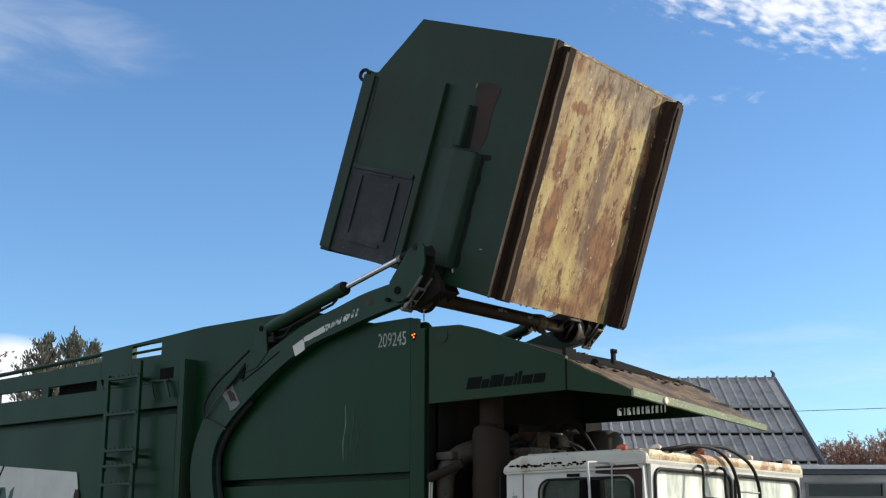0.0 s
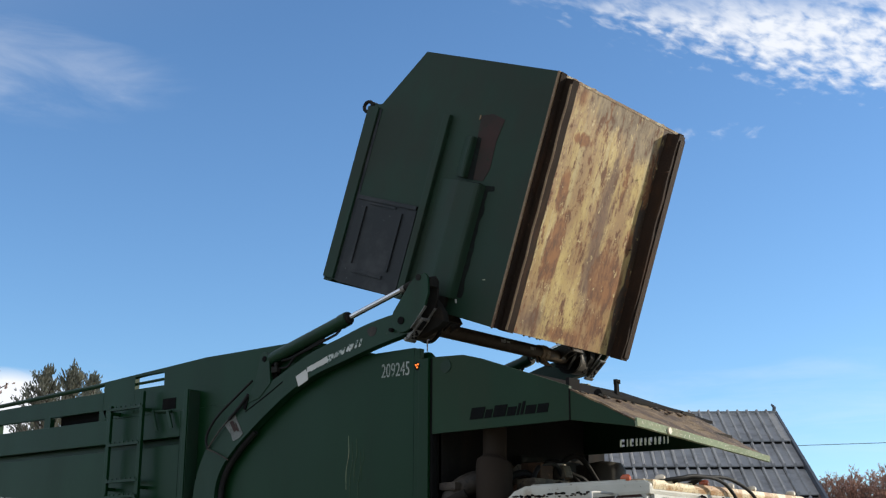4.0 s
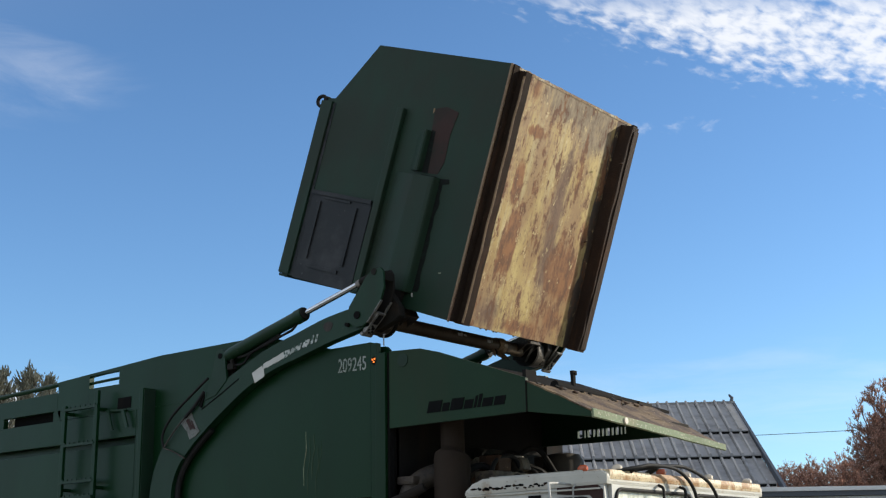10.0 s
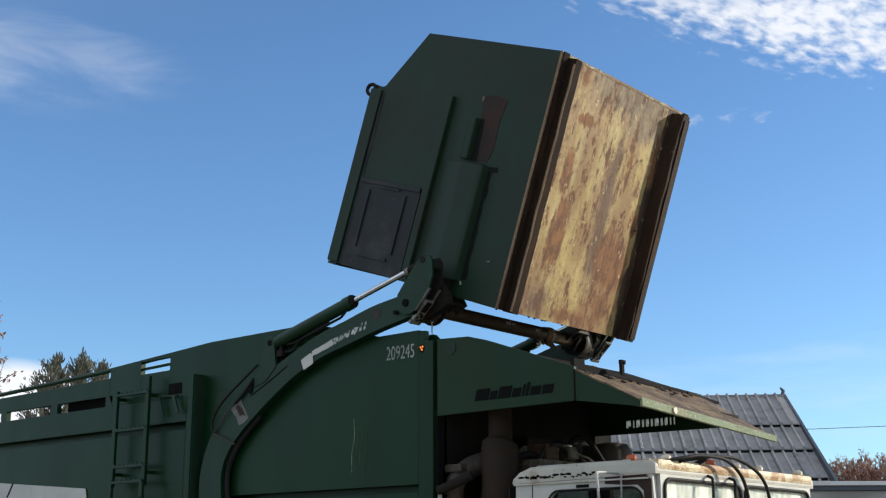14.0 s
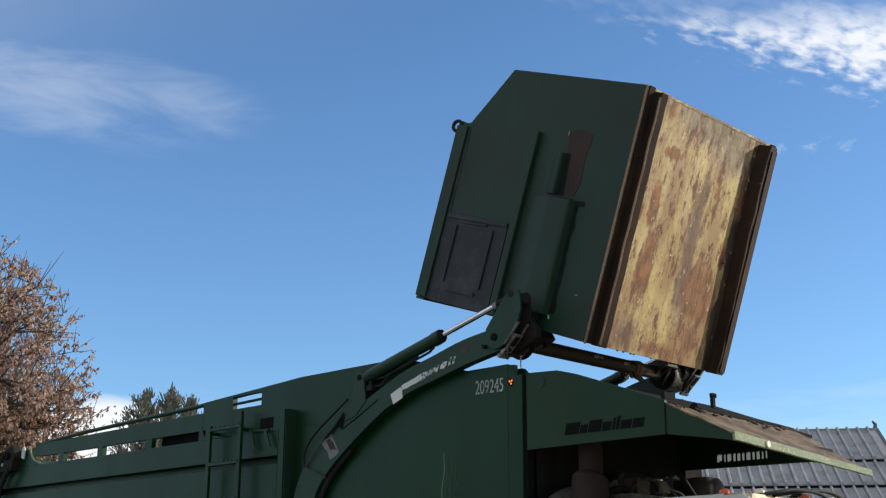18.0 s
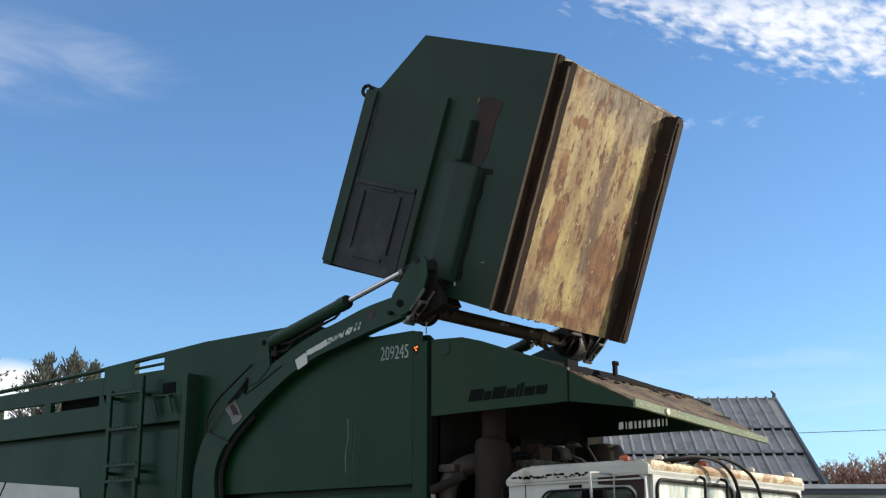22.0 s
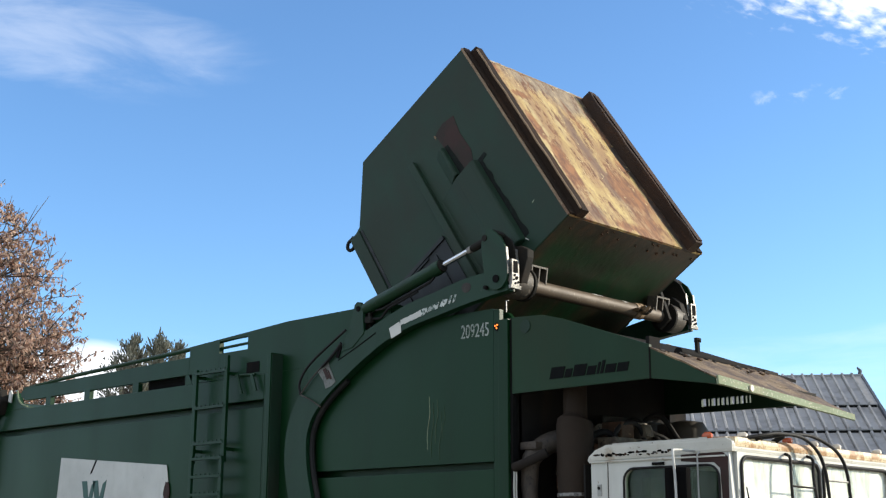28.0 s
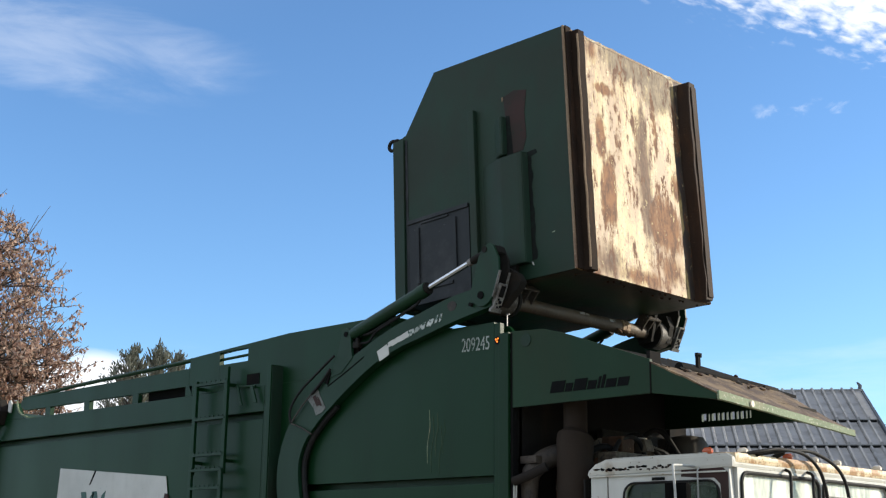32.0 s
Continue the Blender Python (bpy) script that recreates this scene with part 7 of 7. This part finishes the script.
broadleaf("red_tree", (-2.2, 34.5, 0), "tree with rust-red autumn leaves", 8.4, 1.8, 22, RED_LEAF, 0.050, 4, 84, 9, 13, 0.35, 0.9, 0.16, "tree", RED_BARK)
rnd = random.Random(12)
for i in range(12):
    x, y = -12.3 + i * 0.85 + rnd.uniform(-0.2, 0.2), 36.5 + rnd.uniform(-0.6, 0.8)
    broadleaf("red_bush", (x, y, 0), "tall shrub with thin rust-red leaves", 5.55 + rnd.uniform(0, 0.45), 2.0, 40 + i, RED_LEAF, 0.055, 5, 76, 9, 12, 0.15, 0.8, 0.08, "shrub", RED_BARK)


def power_line():
    line = empty("power_line", pose(-7.2, 34.9, 0), "thin overhead cable between wooden poles", "power line")
    for x, y in ((-32.5, -10.4), (30.1, 11.8)):
        part("pole", tube([(x, y, -0.1), (x, y, 7.30)], [0.14, 0.10], 10), BARK, line)
    pts = [(-32.5 + 62.6 * k / 24, -10.4 + 22.2 * k / 24, 6.98 - 0.52 * math.sin(math.pi * k / 24)) for k in range(25)]
    part("cable", tube(pts, 0.011, 6), TRIM, line)


power_line()


# ---------------------------------------------------------------- what moves
def angle_at(rows, t):
    """Smooth value between rows of (seconds, degrees)."""
    for (a, va), (b, vb) in zip(rows, rows[1:]):
        if a <= t <= b:
            k = (t - a) / (b - a)
            return va + (vb - va) * k
    return rows[-1][1]


# how far the container is tipped: the lean of its bottom from level
TIP = [(0, 70.5), (22.5, 70.5), (22.75, 71.2), (23.0, 76.3), (23.2, 83.5), (23.4, 94.0), (23.6, 104.9), (23.8, 113.7), (24.0, 120.5), (24.2, 127.8), (24.4, 133.5), (24.6, 139.9), (24.8, 145.0), (24.9, 147.4), (25.0, 149.0), (25.2, 148.4), (25.4, 146.0), (25.5, 143.6), (25.9, 134.7), (26.4, 128.4), (27.0, 125.0), (27.5, 123.3), (27.8, 125.2), (28.0, 123.9), (28.2, 119.1), (28.4, 112.7), (28.5, 110.2), (28.7, 103.5), (28.9, 97.0), (29.0, 95.4), (29.15, 96.7), (29.3, 101.2), (29.5, 108.6), (29.7, 117.7), (29.85, 120.7), (30.0, 117.0), (30.2, 114.7), (30.4, 119.8), (30.5, 122.8), (30.6, 125.0), (30.7, 125.8), (30.8, 124.4), (30.9, 122.8), (31.0, 120.2), (31.2, 115.2), (31.5, 108.2), (31.75, 100.2), (32.0, 92.9)]
# how far the arms have swung forward from rest
SWING = [(0, 0), (27.5, 0), (27.8, -0.6), (28.0, -3.4), (28.25, -10.5), (28.5, -16.4), (28.7, -17.2), (28.85, -16.4), (29.0, -14.0), (29.25, -7.0), (29.5, -1.6), (29.7, 0.3), (30.0, 0), (32.0, 0)]
# how far the cranks have turned for a lean of the container
CRANK = [(60.0, -10.8), (70.8, 0), (83, 13), (95.3, 25), (116.8, 43), (132, 53), (147, 60), (160, 65)]
# shift of the container on the forks, fitted to the camera's view
BIN_SHIFT = [(0, 0, 0), (22.6, 0, 0), (23, 0.026, 0.004), (24, 0.036, 0.018), (25, 0.014, 0.011), (26, 0.008, 0.03), (27.5, 0.01, 0.034), (28, 0.015, 0.021), (28.5, 0.012, 0.006), (29, -0.073, -0.035), (29.5, -0.065, -0.045), (30, -0.075, -0.067), (30.5, -0.07, -0.054), (31, 0.081, 0.031), (31.5, 0.045, 0.012), (32, 0.064, -0.002)]


def rust_flake(seed):
    rnd = random.Random(seed)
    bm = bmesh.new()
    bmesh.ops.create_icosphere(bm, subdivisions=1, radius=0.018)
    for v in bm.verts:
        v.co = Vector((v.co.x * rnd.uniform(0.7, 1.5), v.co.y * rnd.uniform(0.7, 1.5), v.co.z * rnd.uniform(0.3, 0.8)))
    return tagged(part("rust_flake", bm, RUST), "small flake of rust shaken off the container", "rust flake")


# each flake: where it lies on the container, when it slips, its speed ahead, where it comes to rest
FLAKES = [(rust_flake(1), (1.74, 0.62, -0.765), 29.82, 2.36, (3.93, 2.995)), (rust_flake(2), (1.03, 0.55, -0.655), 30.35, 1.83, (3.74, 3.075))]


def motions():
    times = sorted({t for t, _ in TIP} | {t for t, _ in SWING})
    px, pz = ARM_PIN

    def swung(p, phi):
        a = radians(phi)
        x, z = p[0] - px, p[1] - pz
        return px + x * math.cos(a) - z * math.sin(a), pz + x * math.sin(a) + z * math.cos(a)

    rows_arm, rows_fork, rows_bin = [], [], []
    gear = {id(c): ([], [], []) for c in CYLINDERS}
    for t in times:
        tip, phi = angle_at(TIP, t), angle_at(SWING, t)
        fx, fz = swung(FORK_PIN, phi)
        rows_arm.append((t, pose(px, MID, pz, 0, -phi, 0)))
        rows_fork.append((t, pose(fx, MID, fz, 0, -tip, 0)))
        dx = angle_at([(r[0], r[1]) for r in BIN_SHIFT], t)
        dz = angle_at([(r[0], r[2]) for r in BIN_SHIFT], t)
        rows_bin.append((t, pose(fx + dx, BIN_Y, fz + dz, 0, -tip, 0)))
        turn = angle_at(CRANK, tip)
        ex, ez = fx + EYE[0] * math.cos(radians(EYE[1] + turn)), fz + EYE[0] * math.sin(radians(EYE[1] + turn))
        bx, bz = swung(CYL_BASE, phi)
        lean = math.degrees(math.atan2(ez - bz, ex - bx))
        for c in CYLINDERS:
            y = c[1] + MID
            gear[id(c)][0].append((t, pose(bx, y, bz, 0, -lean, 0)))
            gear[id(c)][1].append((t, pose(ex, y, ez, 0, -lean, 0)))
            gear[id(c)][2].append((t, pose(fx, MID, fz, 0, -turn, 0)))
    for flake, (u, y, v), slip, ahead, (rx, rz) in FLAKES:
        rows = []
        for t, m in rows_bin:
            if t < slip:
                rows.append((t, Matrix.Translation(m @ Vector((u, y, v))) @ Matrix.Rotation(0.3, 4, "X")))
        tip, phi = angle_at(TIP, slip), angle_at(SWING, slip)
        fx, fz = swung(FORK_PIN, phi)
        fx += angle_at([(r[0], r[1]) for r in BIN_SHIFT], slip)
        fz += angle_at([(r[0], r[2]) for r in BIN_SHIFT], slip)
        start = pose(fx, BIN_Y, fz, 0, -tip, 0) @ Vector((u, y, v))
        k = 0
        while True:
            d = 0.06 * k
            x, z = start.x + ahead * d, start.z - 4.9 * d * d
            if z < rz + 0.03:
                break
            rows.append((slip + d, Matrix.Translation((x, start.y, z)) @ Matrix.Rotation(0.3 + 0.5 * k, 4, "X")))
            k += 1
        rest = Matrix.Translation((rx, start.y, rz)) @ Matrix.Rotation(0.3 + 0.5 * k, 4, "X")
        rows += [(slip + 0.06 * k, rest), (32.0, rest)]
        walk(flake, rows)
    for a in ARMS:
        walk(a, rows_arm)
    walk(FORKS, rows_fork)
    walk(bin_, rows_bin)
    for c in CYLINDERS:
        for ob, rows in zip(c[2:], gear[id(c)]):
            walk(ob, rows)


motions()
